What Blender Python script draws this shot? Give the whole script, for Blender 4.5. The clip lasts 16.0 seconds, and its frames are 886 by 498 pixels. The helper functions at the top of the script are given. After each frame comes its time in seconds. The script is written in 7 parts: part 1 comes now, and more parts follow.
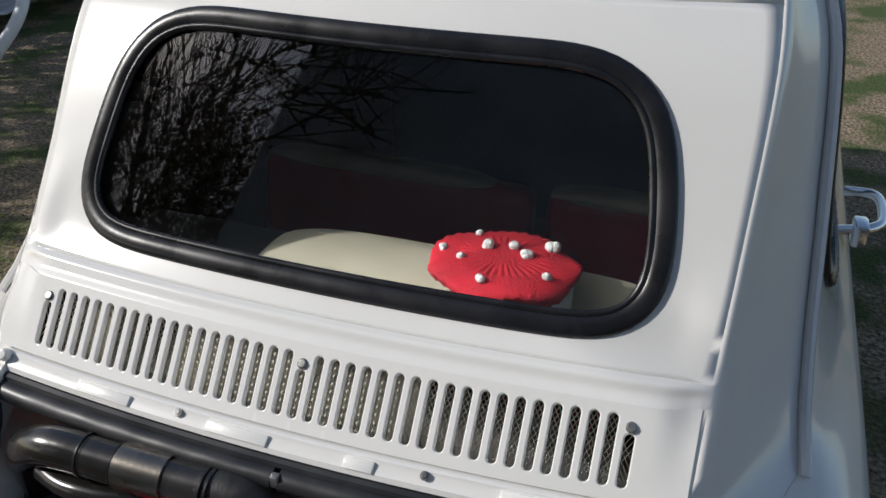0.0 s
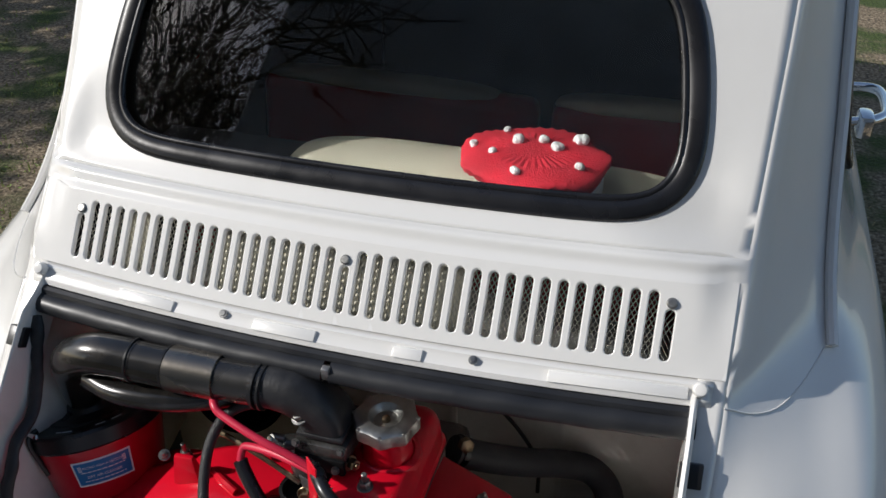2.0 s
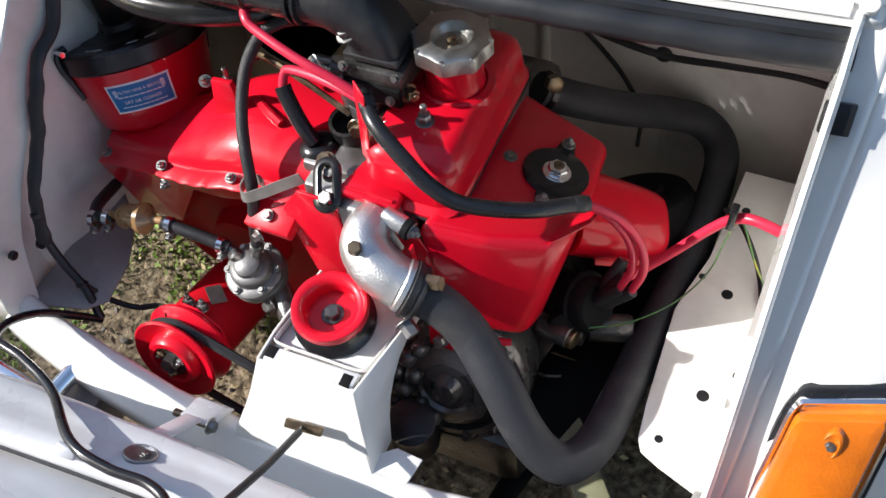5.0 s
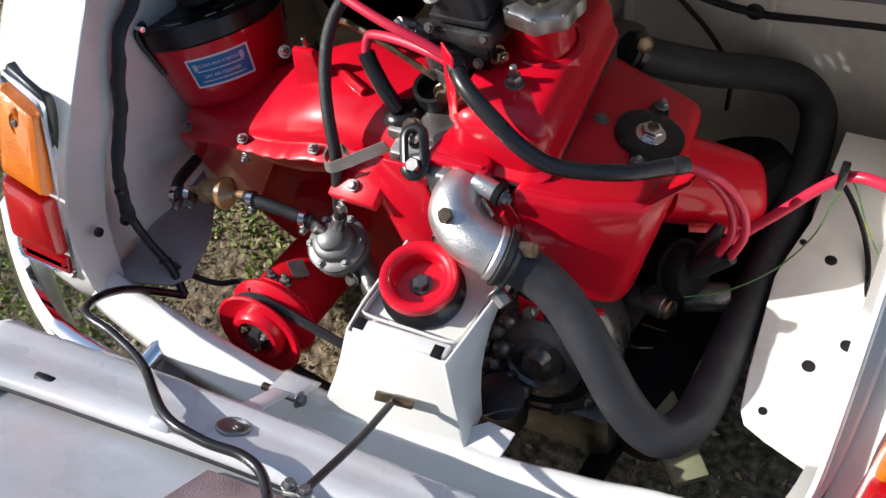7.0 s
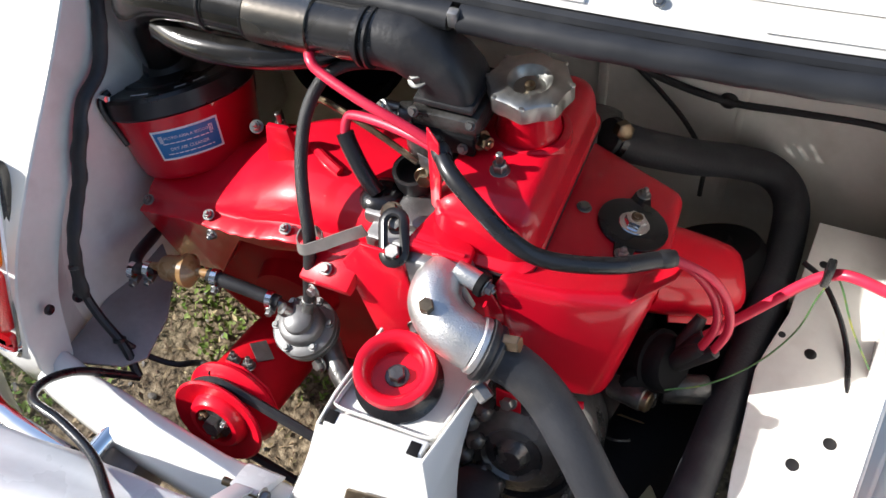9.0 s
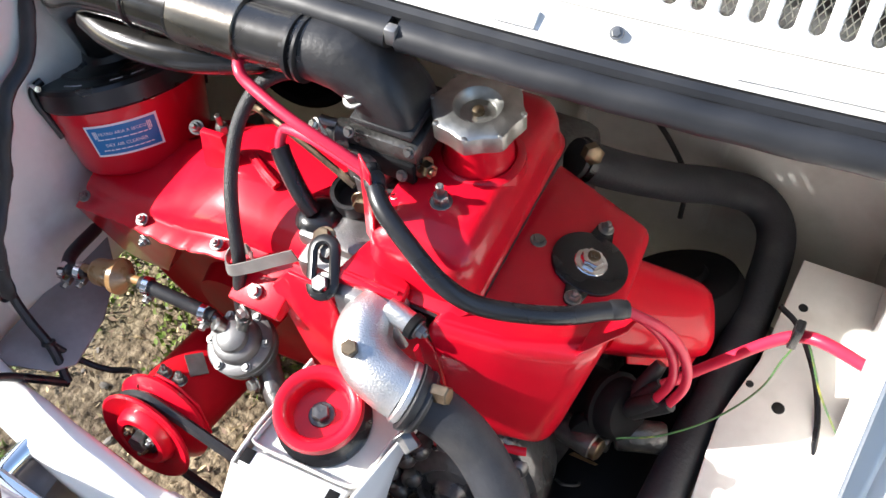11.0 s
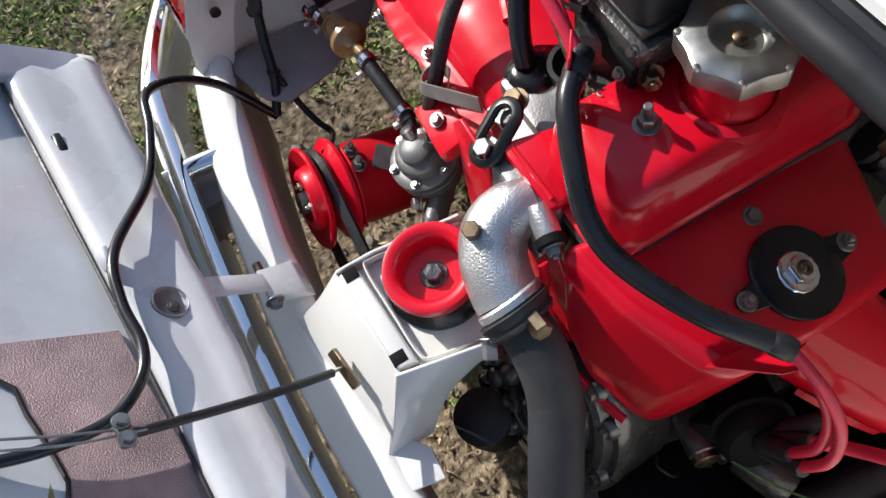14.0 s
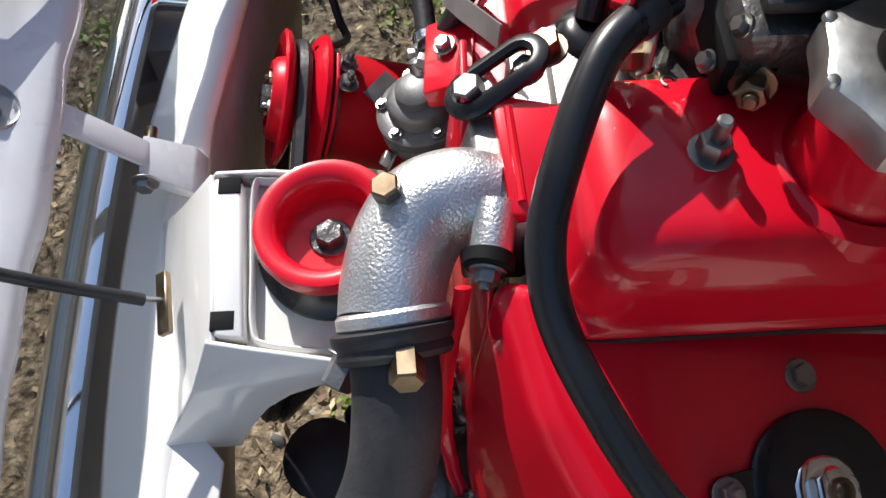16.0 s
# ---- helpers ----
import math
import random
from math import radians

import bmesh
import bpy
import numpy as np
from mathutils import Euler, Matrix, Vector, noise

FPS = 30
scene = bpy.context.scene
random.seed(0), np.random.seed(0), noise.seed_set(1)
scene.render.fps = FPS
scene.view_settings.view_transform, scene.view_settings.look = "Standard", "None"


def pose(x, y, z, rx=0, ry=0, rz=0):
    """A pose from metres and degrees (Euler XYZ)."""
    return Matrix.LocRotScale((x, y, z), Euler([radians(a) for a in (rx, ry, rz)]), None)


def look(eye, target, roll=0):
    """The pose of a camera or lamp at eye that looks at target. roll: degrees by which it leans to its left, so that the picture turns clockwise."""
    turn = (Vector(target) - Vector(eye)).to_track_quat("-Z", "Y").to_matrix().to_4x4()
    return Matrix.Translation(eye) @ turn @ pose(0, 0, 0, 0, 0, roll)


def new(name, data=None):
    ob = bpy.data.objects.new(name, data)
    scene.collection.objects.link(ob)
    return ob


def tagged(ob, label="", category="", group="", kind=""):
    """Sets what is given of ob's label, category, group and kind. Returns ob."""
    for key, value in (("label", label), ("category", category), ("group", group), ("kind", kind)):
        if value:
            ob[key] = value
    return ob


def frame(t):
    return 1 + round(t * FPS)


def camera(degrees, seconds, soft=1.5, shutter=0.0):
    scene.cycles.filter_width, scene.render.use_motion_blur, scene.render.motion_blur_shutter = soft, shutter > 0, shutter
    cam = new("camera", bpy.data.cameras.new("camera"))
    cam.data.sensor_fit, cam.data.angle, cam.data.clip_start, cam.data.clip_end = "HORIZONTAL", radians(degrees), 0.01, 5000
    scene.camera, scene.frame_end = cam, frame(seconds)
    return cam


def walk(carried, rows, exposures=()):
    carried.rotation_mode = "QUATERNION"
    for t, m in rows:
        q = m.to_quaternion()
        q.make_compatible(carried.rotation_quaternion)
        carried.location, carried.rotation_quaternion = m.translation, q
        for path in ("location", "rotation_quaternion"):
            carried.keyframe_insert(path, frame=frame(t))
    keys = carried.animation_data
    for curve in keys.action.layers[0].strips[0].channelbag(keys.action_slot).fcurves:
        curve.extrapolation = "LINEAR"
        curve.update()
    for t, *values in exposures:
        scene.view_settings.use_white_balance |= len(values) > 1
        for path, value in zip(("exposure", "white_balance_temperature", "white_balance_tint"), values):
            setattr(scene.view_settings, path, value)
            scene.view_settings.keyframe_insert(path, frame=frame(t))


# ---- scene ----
cam = camera(53.71, 16.0)
PATH = [
    (0.0, 0.4171, -0.4054, 1.4268, 59.533, 0.070, 19.601),
    (0.5, 0.4143, -0.4113, 1.4254, 59.681, 0.052, 19.199),
    (1.0, 0.3958, -0.4365, 1.4184, 59.862, 0.333, 18.262),
    (1.5, 0.3759, -0.4680, 1.3973, 59.489, 0.304, 17.502),
    (2.0, 0.3569, -0.4733, 1.3939, 55.507, 0.945, 16.746),
    (2.5, 0.3638, -0.4759, 1.3829, 51.674, 1.046, 17.078),
    (3.0, 0.3620, -0.4606, 1.3503, 48.891, 1.903, 19.333),
    (3.5, 0.3693, -0.4324, 1.3177, 45.515, 2.645, 20.271),
    (4.0, 0.3657, -0.4006, 1.2746, 40.820, 2.183, 22.078),
    (4.5, 0.3627, -0.3692, 1.2412, 36.765, 3.242, 23.007),
    (4.7, 0.3595, -0.3610, 1.2309, 35.539, 3.929, 23.251),
    (6.8, 0.3399, -0.3708, 1.1930, 33.276, 7.639, 22.776),
    (7.0, 0.3215, -0.3758, 1.1915, 33.751, 8.168, 24.604),
    (7.5, 0.2867, -0.3629, 1.1841, 37.352, 7.848, 27.359),
    (8.0, 0.2741, -0.3459, 1.1850, 39.562, 6.686, 27.009),
    (8.5, 0.2723, -0.3515, 1.1909, 39.760, 6.246, 26.771),
    (9.0, 0.2713, -0.3511, 1.1847, 37.444, 4.466, 23.405),
    (9.2, 0.2709, -0.3463, 1.1831, 36.361, 4.661, 22.550),
    (11.3, 0.2972, -0.2268, 1.1644, 34.750, 2.851, 29.158),
    (11.5, 0.2966, -0.2293, 1.1655, 36.221, 2.551, 32.100),
    (12.0, 0.3211, -0.2074, 1.1625, 37.835, 3.392, 38.298),
    (12.5, 0.3750, -0.1602, 1.1721, 37.083, 7.430, 45.382),
    (13.0, 0.3996, -0.1153, 1.1690, 33.913, 9.094, 53.197),
    (13.5, 0.3650, -0.0930, 1.1264, 26.682, 10.278, 57.549),
    (14.0, 0.3140, -0.0653, 1.1054, 25.050, 8.381, 60.416),
    (14.5, 0.3203, -0.0264, 1.0734, 27.422, 6.529, 73.690),
    (15.0, 0.3305, 0.0092, 1.0456, 28.590, 2.496, 83.997),
    (15.5, 0.2988, 0.0183, 0.9743, 28.484, 1.926, 85.959),
    (16.0, 0.2592, 0.0252, 0.8802, 28.866, -1.019, 86.459),
]
walk(cam, [(row[0], pose(*row[1:])) for row in PATH],
     [(0.0, -0.48), (1.0, -0.38), (2.0, -0.35), (2.5, -0.42), (3.5, -0.46), (4.0, 0.12), (4.5, 0.66), (7.0, 0.40), (7.5, 1.06), (9.0, 0.84), (11.5, 1.68), (12.0, 1.87), (12.5, 1.40), (13.0, 1.08), (13.5, 0.88), (14.0, 0.33), (14.5, -0.20), (15.0, -0.06), (15.5, 0.16), (16.0, 0.44)])

# ---- world, sun, exposure ----
SUN_DIR = Vector((-0.765, -0.325, 0.56)).normalized()   # towards the sun
world = bpy.data.worlds.new("sky")
scene.world = world
world.use_nodes = True
wn = world.node_tree
for n in list(wn.nodes):
    wn.nodes.remove(n)
sky = wn.nodes.new("ShaderNodeTexSky")
sky.sky_type = "NISHITA"
sky.sun_disc = False
sky.sun_elevation = math.asin(SUN_DIR.z)
sky.sun_rotation = math.atan2(SUN_DIR.x, SUN_DIR.y)
sky.altitude = 100
sky.dust_density = 1.2
bg = wn.nodes.new("ShaderNodeBackground")
bg.inputs["Strength"].default_value = 0.15
wo = wn.nodes.new("ShaderNodeOutputWorld")
wn.links.new(sky.outputs[0], bg.inputs[0])
wn.links.new(bg.outputs[0], wo.inputs[0])
sun_data = bpy.data.lights.new("sun", "SUN")
sun_data.energy = 5.0
sun_data.angle = radians(0.53)
sun_data.color = (1.0, 0.968, 0.93)
sun_ob = new("sun", sun_data)
sun_ob.matrix_world = look(SUN_DIR * 20, (0, 0, 0))


# ---- materials ----
def material(name, color, rough=0.5, metal=0.0, coat=0.0, vary=0.08, scale=6.0, fine=120.0, bump=0.0, bump_scale=200.0,
             rough_vary=0.1, dirt=None, dirt_amount=0.3, dirt_scale=9.0, island=0.0, spec=0.5):
    m = bpy.data.materials.new(name)
    m.use_nodes = True
    nt = m.node_tree
    b = nt.nodes["Principled BSDF"]
    b.inputs["Metallic"].default_value = metal
    b.inputs["Specular IOR Level"].default_value = spec
    if coat:
        b.inputs["Coat Weight"].default_value = coat
        b.inputs["Coat Roughness"].default_value = 0.04
    geo = nt.nodes.new("ShaderNodeNewGeometry")

    def noise_at(s, detail=4.0):
        n = nt.nodes.new("ShaderNodeTexNoise")
        n.inputs["Scale"].default_value = s
        n.inputs["Detail"].default_value = detail
        nt.links.new(geo.outputs["Position"], n.inputs["Vector"])
        return n.outputs["Fac"]

    def mix(fac, a, c, kind="MIX"):
        x = nt.nodes.new("ShaderNodeMix")
        x.data_type, x.blend_type = "RGBA", kind
        for sock, v in ((x.inputs["Factor"], fac), (x.inputs["A"], a), (x.inputs["B"], c)):
            if isinstance(v, (int, float)):
                sock.default_value = v
            elif isinstance(v, tuple):
                sock.default_value = (*v[:3], 1)
            else:
                nt.links.new(v, sock)
        return x.outputs["Result"]

    def ramp(v, lo, hi, a=0.0, c=1.0):
        r = nt.nodes.new("ShaderNodeMapRange")
        r.inputs["From Min"].default_value, r.inputs["From Max"].default_value = lo, hi
        r.inputs["To Min"].default_value, r.inputs["To Max"].default_value = a, c
        nt.links.new(v, r.inputs["Value"])
        return r.outputs["Result"]

    big, small = noise_at(scale), noise_at(fine, 2.0)
    dark = tuple(c * (1 - vary * 2) for c in color)
    light = tuple(min(1, c * (1 + vary)) for c in color)
    col = mix(ramp(big, 0.3, 0.7), dark, light)
    col = mix(ramp(small, 0.3, 0.7, 0.0, vary * 1.5), col, tuple(c * 0.6 for c in color))
    if dirt:
        col = mix(ramp(noise_at(dirt_scale, 8.0), 0.52, 0.72, 0.0, dirt_amount), col, dirt)
    if island:
        hsv = nt.nodes.new("ShaderNodeHueSaturation")
        nt.links.new(ramp(geo.outputs["Random Per Island"], 0, 1, 1 - island, 1 + island), hsv.inputs["Value"])
        nt.links.new(ramp(geo.outputs["Random Per Island"], 0, 1, 0.5 - island * 0.06, 0.5 + island * 0.05), hsv.inputs["Hue"])
        nt.links.new(col, hsv.inputs["Color"])
        col = hsv.outputs["Color"]
    nt.links.new(col, b.inputs["Base Color"])
    nt.links.new(ramp(big, 0.25, 0.75, max(0.02, rough - rough_vary), min(1, rough + rough_vary)), b.inputs["Roughness"])
    if bump:
        bn = nt.nodes.new("ShaderNodeBump")
        bn.inputs["Strength"].default_value = bump
        bn.inputs["Distance"].default_value = 0.002
        nt.links.new(noise_at(bump_scale, 3.0), bn.inputs["Height"])
        nt.links.new(bn.outputs["Normal"], b.inputs["Normal"])
    return m


WHITE = material("ivory_paint", (0.80, 0.79, 0.76), 0.22, coat=0.8, vary=0.015, scale=3, fine=40, rough_vary=0.06)
WHITE_IN = material("ivory_inner_paint", (0.78, 0.765, 0.715), 0.38, vary=0.05, scale=12, bump=0.12, bump_scale=60,
                    dirt=(0.36, 0.31, 0.24), dirt_amount=0.35, dirt_scale=14)
LID_PAINT = material("thin_lid_paint", (0.63, 0.64, 0.655), 0.3, vary=0.06, scale=9, bump=0.15, bump_scale=40,
                     dirt=(0.52, 0.42, 0.42), dirt_amount=0.5, dirt_scale=7)
RED = material("red_enamel", (0.63, 0.004, 0.020), 0.34, coat=0.55, spec=0.2, vary=0.05, scale=9, fine=60, rough_vary=0.05, bump=0.03, bump_scale=38)
# darker copy of RED: shade on fan housing and dynamo is in the colour
RED_DULL_SHADED = material("red_enamel_dull_shaded", (0.46, 0.006, 0.014), 0.45, spec=0.08, vary=0.10, scale=14, bump=0.05, bump_scale=60,
                    dirt=(0.20, 0.012, 0.016), dirt_amount=0.35)
RED_RUBBER = material("red_lead_sheath", (0.60, 0.022, 0.06), 0.38, vary=0.06, scale=30, bump=0.08)
RUBBER = material("black_rubber", (0.018, 0.018, 0.020), 0.48, vary=0.2, scale=25, bump=0.25, bump_scale=160,
                  dirt=(0.07, 0.068, 0.065), dirt_amount=0.35, dirt_scale=30)
RUBBER_GLOSS = material("glossy_black_rubber", (0.014, 0.014, 0.016), 0.28, vary=0.2, scale=18, bump=0.1, bump_scale=40)
HOSE = material("grey_hose_rubber", (0.022, 0.0235, 0.029), 0.66, vary=0.14, scale=16, bump=0.25, bump_scale=260,
                dirt=(0.13, 0.12, 0.11), dirt_amount=0.25, dirt_scale=18)
PLASTIC = material("black_plastic", (0.012, 0.012, 0.013), 0.3, vary=0.2, scale=20, bump=0.06)
BRAID = material("braided_black_hose", (0.020, 0.020, 0.022), 0.42, vary=0.2, scale=40, bump=0.6, bump_scale=700)
MATTE_BLACK = material("matte_black_plastic", (0.007, 0.007, 0.008), 0.75, vary=0.2, scale=20, spec=0.15)
PIPE = material("black_lacquered_pipe", (0.016, 0.015, 0.014), 0.22, coat=0.4, vary=0.25, scale=12, bump=0.08, bump_scale=70,
                dirt=(0.10, 0.085, 0.07), dirt_amount=0.3, dirt_scale=25)
STEEL_SLEEVE = material("worn_steel_sleeve", (0.36, 0.33, 0.29), 0.34, metal=1.0, vary=0.2, scale=10, bump=0.08,
                        dirt=(0.08, 0.07, 0.06), dirt_amount=0.6, dirt_scale=20)
CHROME = material("chrome", (0.86, 0.87, 0.88), 0.07, metal=1.0, vary=0.04, scale=12, rough_vary=0.04)
ZINC = material("zinc_bolt", (0.31, 0.31, 0.30), 0.42, metal=1.0, vary=0.15, scale=60, rough_vary=0.12)
BRASS = material("passivated_brass", (0.25, 0.19, 0.125), 0.36, metal=1.0, vary=0.2, scale=70)
ALLOY = material("cast_alloy", (0.74, 0.735, 0.72), 0.34, metal=0.9, vary=0.10, scale=30, bump=0.34, bump_scale=620, rough_vary=0.08)
ALLOY_DULL = material("dull_cast_alloy", (0.33, 0.325, 0.32), 0.45, metal=0.9, vary=0.2, scale=30, bump=0.15, bump_scale=500,
                      dirt=(0.12, 0.11, 0.10), dirt_amount=0.4, dirt_scale=40)
DARK_CAST = material("oily_dark_casting", (0.15, 0.147, 0.142), 0.33, metal=0.7, vary=0.3, scale=25, bump=0.5, bump_scale=180,
                     dirt=(0.03, 0.028, 0.025), dirt_amount=0.5, dirt_scale=30)
CAP_STEEL = material("pressed_steel_cap", (0.50, 0.50, 0.475), 0.40, metal=1.0, vary=0.12, scale=40, bump=0.05, bump_scale=500,
                     dirt=(0.25, 0.24, 0.22), dirt_amount=0.35, dirt_scale=60)
AMBER = material("amber_lens", (0.72, 0.17, 0.006), 0.1, coat=0.7, vary=0.12, scale=20, fine=500, bump=0.35, bump_scale=420)
LENS_RED = material("red_lens", (0.46, 0.004, 0.008), 0.1, coat=0.7, vary=0.12, scale=20, fine=500, bump=0.35, bump_scale=420)
FUEL_PLASTIC = material("amber_fuel_filter_plastic", (0.34, 0.19, 0.075), 0.3, vary=0.2, scale=60, coat=0.2)
BLUE = material("blue_label_print", (0.006, 0.17, 0.44), 0.35, vary=0.03)
LABEL_WHITE = material("white_label_print", (0.82, 0.84, 0.86), 0.4, vary=0.03)
CREAM = material("cream_vinyl", (0.52, 0.49, 0.39), 0.45, vary=0.06, scale=8, bump=0.2, bump_scale=300)
SEAT_RED = material("red_vinyl", (0.36, 0.008, 0.016), 0.4, vary=0.08, scale=10, bump=0.2, bump_scale=300)
WOOL_RED = material("red_wool", (0.52, 0.005, 0.022), 0.85, vary=0.12, scale=60, bump=0.9, bump_scale=420)
WOOL_WHITE = material("white_wool", (0.80, 0.80, 0.80), 0.9, vary=0.08, scale=80, bump=0.9, bump_scale=500)
SHELF_GREY = material("grey_shelf_cloth", (0.055, 0.055, 0.062), 0.85, vary=0.12, scale=20, bump=0.2)
PUMP = material("grey_die_casting", (0.20, 0.20, 0.20), 0.50, metal=0.6, vary=0.15, scale=40, bump=0.1, bump_scale=400)
CASE = material("oily_grey_casting", (0.17, 0.165, 0.16), 0.26, metal=0.6, vary=0.25, scale=25, bump=0.4, bump_scale=150, dirt=(0.05, 0.045, 0.04), dirt_amount=0.6, dirt_scale=22)
SEAL = material("smooth_seal_rubber", (0.018, 0.019, 0.022), 0.42, vary=0.12, scale=14, bump=0.05, bump_scale=60, dirt=(0.08, 0.078, 0.075), dirt_amount=0.3, dirt_scale=12)
LEAF = material("dark_hedge_leaves", (0.05, 0.075, 0.025), 0.6, vary=0.2, scale=4, island=0.4)
PLASTER = material("pale_grey_plaster", (0.44, 0.45, 0.49), 0.9, vary=0.15, scale=2, bump=0.4, bump_scale=30)
ROOF_TILE = material("dull_roof_tile", (0.16, 0.08, 0.055), 0.85, vary=0.2, scale=3)
DARK_TRIM = material("dark_interior_cloth", (0.03, 0.03, 0.034), 0.8, vary=0.15, scale=20)
INSULATION = material("embossed_lid_insulation", (0.47, 0.335, 0.335), 0.40, metal=0.25, vary=0.2, scale=22, fine=700, bump=0.9, bump_scale=850,
                      dirt=(0.34, 0.25, 0.25), dirt_amount=0.5, dirt_scale=26)
FOAM = material("yellowed_foam", (0.46, 0.38, 0.14), 0.9, vary=0.2, scale=40, bump=0.6, bump_scale=250)
GREEN_WIRE = material("green_yellow_wire", (0.07, 0.17, 0.05), 0.4, vary=0.2, scale=120, dirt=(0.45, 0.40, 0.05), dirt_amount=0.9, dirt_scale=45)
CARD = material("brown_card", (0.45, 0.30, 0.15), 0.8, vary=0.12, scale=20)
TAPE = material("grey_strap", (0.33, 0.31, 0.29), 0.4, metal=0.5, vary=0.1, scale=50)
BARK = material("bark", (0.10, 0.075, 0.055), 0.9, vary=0.25, scale=8, bump=0.8, bump_scale=60)
# one colour for both the dust and the shade on these inner faces
DUSTY_SHADED = material("dusty_shaded_inner_paint", (0.34, 0.30, 0.295), 0.6, vary=0.12, scale=14, bump=0.25, bump_scale=90, dirt=(0.20, 0.165, 0.14), dirt_amount=0.5, dirt_scale=16)
WEED = material("small_green_weeds", (0.19, 0.275, 0.045), 0.65, vary=0.2, scale=3, island=0.45)
TARP = material("pale_tarpaulin", (0.40, 0.41, 0.43), 0.5, vary=0.1, scale=4)


def glass_material(name, tint, rough=0.0):
    m = bpy.data.materials.new(name)
    m.use_nodes = True
    nt = m.node_tree
    b = nt.nodes["Principled BSDF"]
    b.inputs["Base Color"].default_value = (*tint, 1)
    b.inputs["Roughness"].default_value = rough
    b.inputs["IOR"].default_value = 1.58
    b.inputs["Transmission Weight"].default_value = 1.0
    return m


GLASS = glass_material("clear_window_glass", (0.93, 0.96, 0.95))


def soil_material():
    m = bpy.data.materials.new("dry_soil_and_grass")
    m.use_nodes = True
    nt = m.node_tree
    b = nt.nodes["Principled BSDF"]
    b.inputs["Roughness"].default_value = 0.95
    geo = nt.nodes.new("ShaderNodeNewGeometry")

    def noise_at(s, d=6.0):
        n = nt.nodes.new("ShaderNodeTexNoise")
        n.inputs["Scale"].default_value, n.inputs["Detail"].default_value = s, d
        nt.links.new(geo.outputs["Position"], n.inputs["Vector"])
        return n.outputs["Fac"]

    def ramp(v, stops):
        r = nt.nodes.new("ShaderNodeValToRGB")
        e = r.color_ramp.elements
        e[0].position, e[0].color = stops[0][0], (*stops[0][1], 1)
        e[1].position, e[1].color = stops[-1][0], (*stops[-1][1], 1)
        for p, c in stops[1:-1]:
            e.new(p).color = (*c, 1)
        nt.links.new(v, r.inputs["Fac"])
        return r.outputs["Color"]

    soil = ramp(noise_at(75, 9.0), [(0.3, (0.045, 0.032, 0.020)), (0.5, (0.205, 0.155, 0.098)), (0.68, (0.40, 0.32, 0.215))])
    green = ramp(noise_at(110, 9.0), [(0.3, (0.022, 0.034, 0.008)), (0.7, (0.085, 0.125, 0.024))])
    mask = ramp(noise_at(3.2), [(0.46, (0, 0, 0)), (0.58, (1, 1, 1))])
    sep = nt.nodes.new("ShaderNodeSeparateXYZ")          # bare soil round the car's rear, grass beyond
    nt.links.new(geo.outputs["Position"], sep.inputs[0])
    edge = nt.nodes.new("ShaderNodeMapRange")
    edge.inputs["From Min"].default_value, edge.inputs["From Max"].default_value = -0.45, -0.95
    nt.links.new(sep.outputs["X"], edge.inputs["Value"])
    edge2 = nt.nodes.new("ShaderNodeMapRange")
    edge2.inputs["From Min"].default_value, edge2.inputs["From Max"].default_value = 1.0, 1.6
    nt.links.new(sep.outputs["Y"], edge2.inputs["Value"])
    far = nt.nodes.new("ShaderNodeMath")
    far.operation = "MAXIMUM"
    nt.links.new(edge.outputs["Result"], far.inputs[0])
    nt.links.new(edge2.outputs["Result"], far.inputs[1])
    both = nt.nodes.new("ShaderNodeMath")
    both.operation = "MULTIPLY"
    nt.links.new(mask, both.inputs[0])
    nt.links.new(far.outputs[0], both.inputs[1])
    x = nt.nodes.new("ShaderNodeMix")
    x.data_type = "RGBA"
    nt.links.new(both.outputs[0], x.inputs["Factor"])
    nt.links.new(soil, x.inputs["A"])
    nt.links.new(green, x.inputs["B"])
    nt.links.new(x.outputs["Result"], b.inputs["Base Color"])
    bn = nt.nodes.new("ShaderNodeBump")
    bn.inputs["Strength"].default_value, bn.inputs["Distance"].default_value = 0.9, 0.012
    nt.links.new(noise_at(70), bn.inputs["Height"])
    nt.links.new(bn.outputs["Normal"], b.inputs["Normal"])
    return m


SOIL = soil_material()
GRASS = material("grass_blades", (0.21, 0.265, 0.055), 0.7, vary=0.25, scale=3, island=0.5)
STRAW = material("dry_straw_and_leaves", (0.26, 0.185, 0.105), 0.8, vary=0.25, scale=4, island=0.5)
LITTER = material("tan_leaf_litter", (0.44, 0.33, 0.20), 0.8, vary=0.25, scale=4, island=0.55)
PEBBLE = material("pebbles", (0.34, 0.31, 0.27), 0.8, vary=0.2, scale=20, island=0.3)


# ---- builders ----
def thing(name, loc, label, category, group="", kind=""):
    ob = new(name)
    ob.location = loc
    ob.empty_display_size = 0.02
    return tagged(ob, label, category, group, kind)


def root_of(ob):
    while ob.parent:
        ob = ob.parent
    return ob


def part(name, bm, mat, parent=None, label="", smooth=True, angle=40):
    me = bpy.data.meshes.new(name)
    bm.normal_update()
    if parent is not None:
        bmesh.ops.translate(bm, verts=bm.verts, vec=-Vector(root_of(parent).location))
    bm.to_mesh(me)
    bm.free()
    me.materials.append(mat)
    if smooth:
        me.polygons.foreach_set("use_smooth", [True] * len(me.polygons))
        me.set_sharp_from_angle(angle=radians(angle))
    ob = new(name, me)
    if parent is not None:
        ob.parent = parent
    return tagged(ob, label)


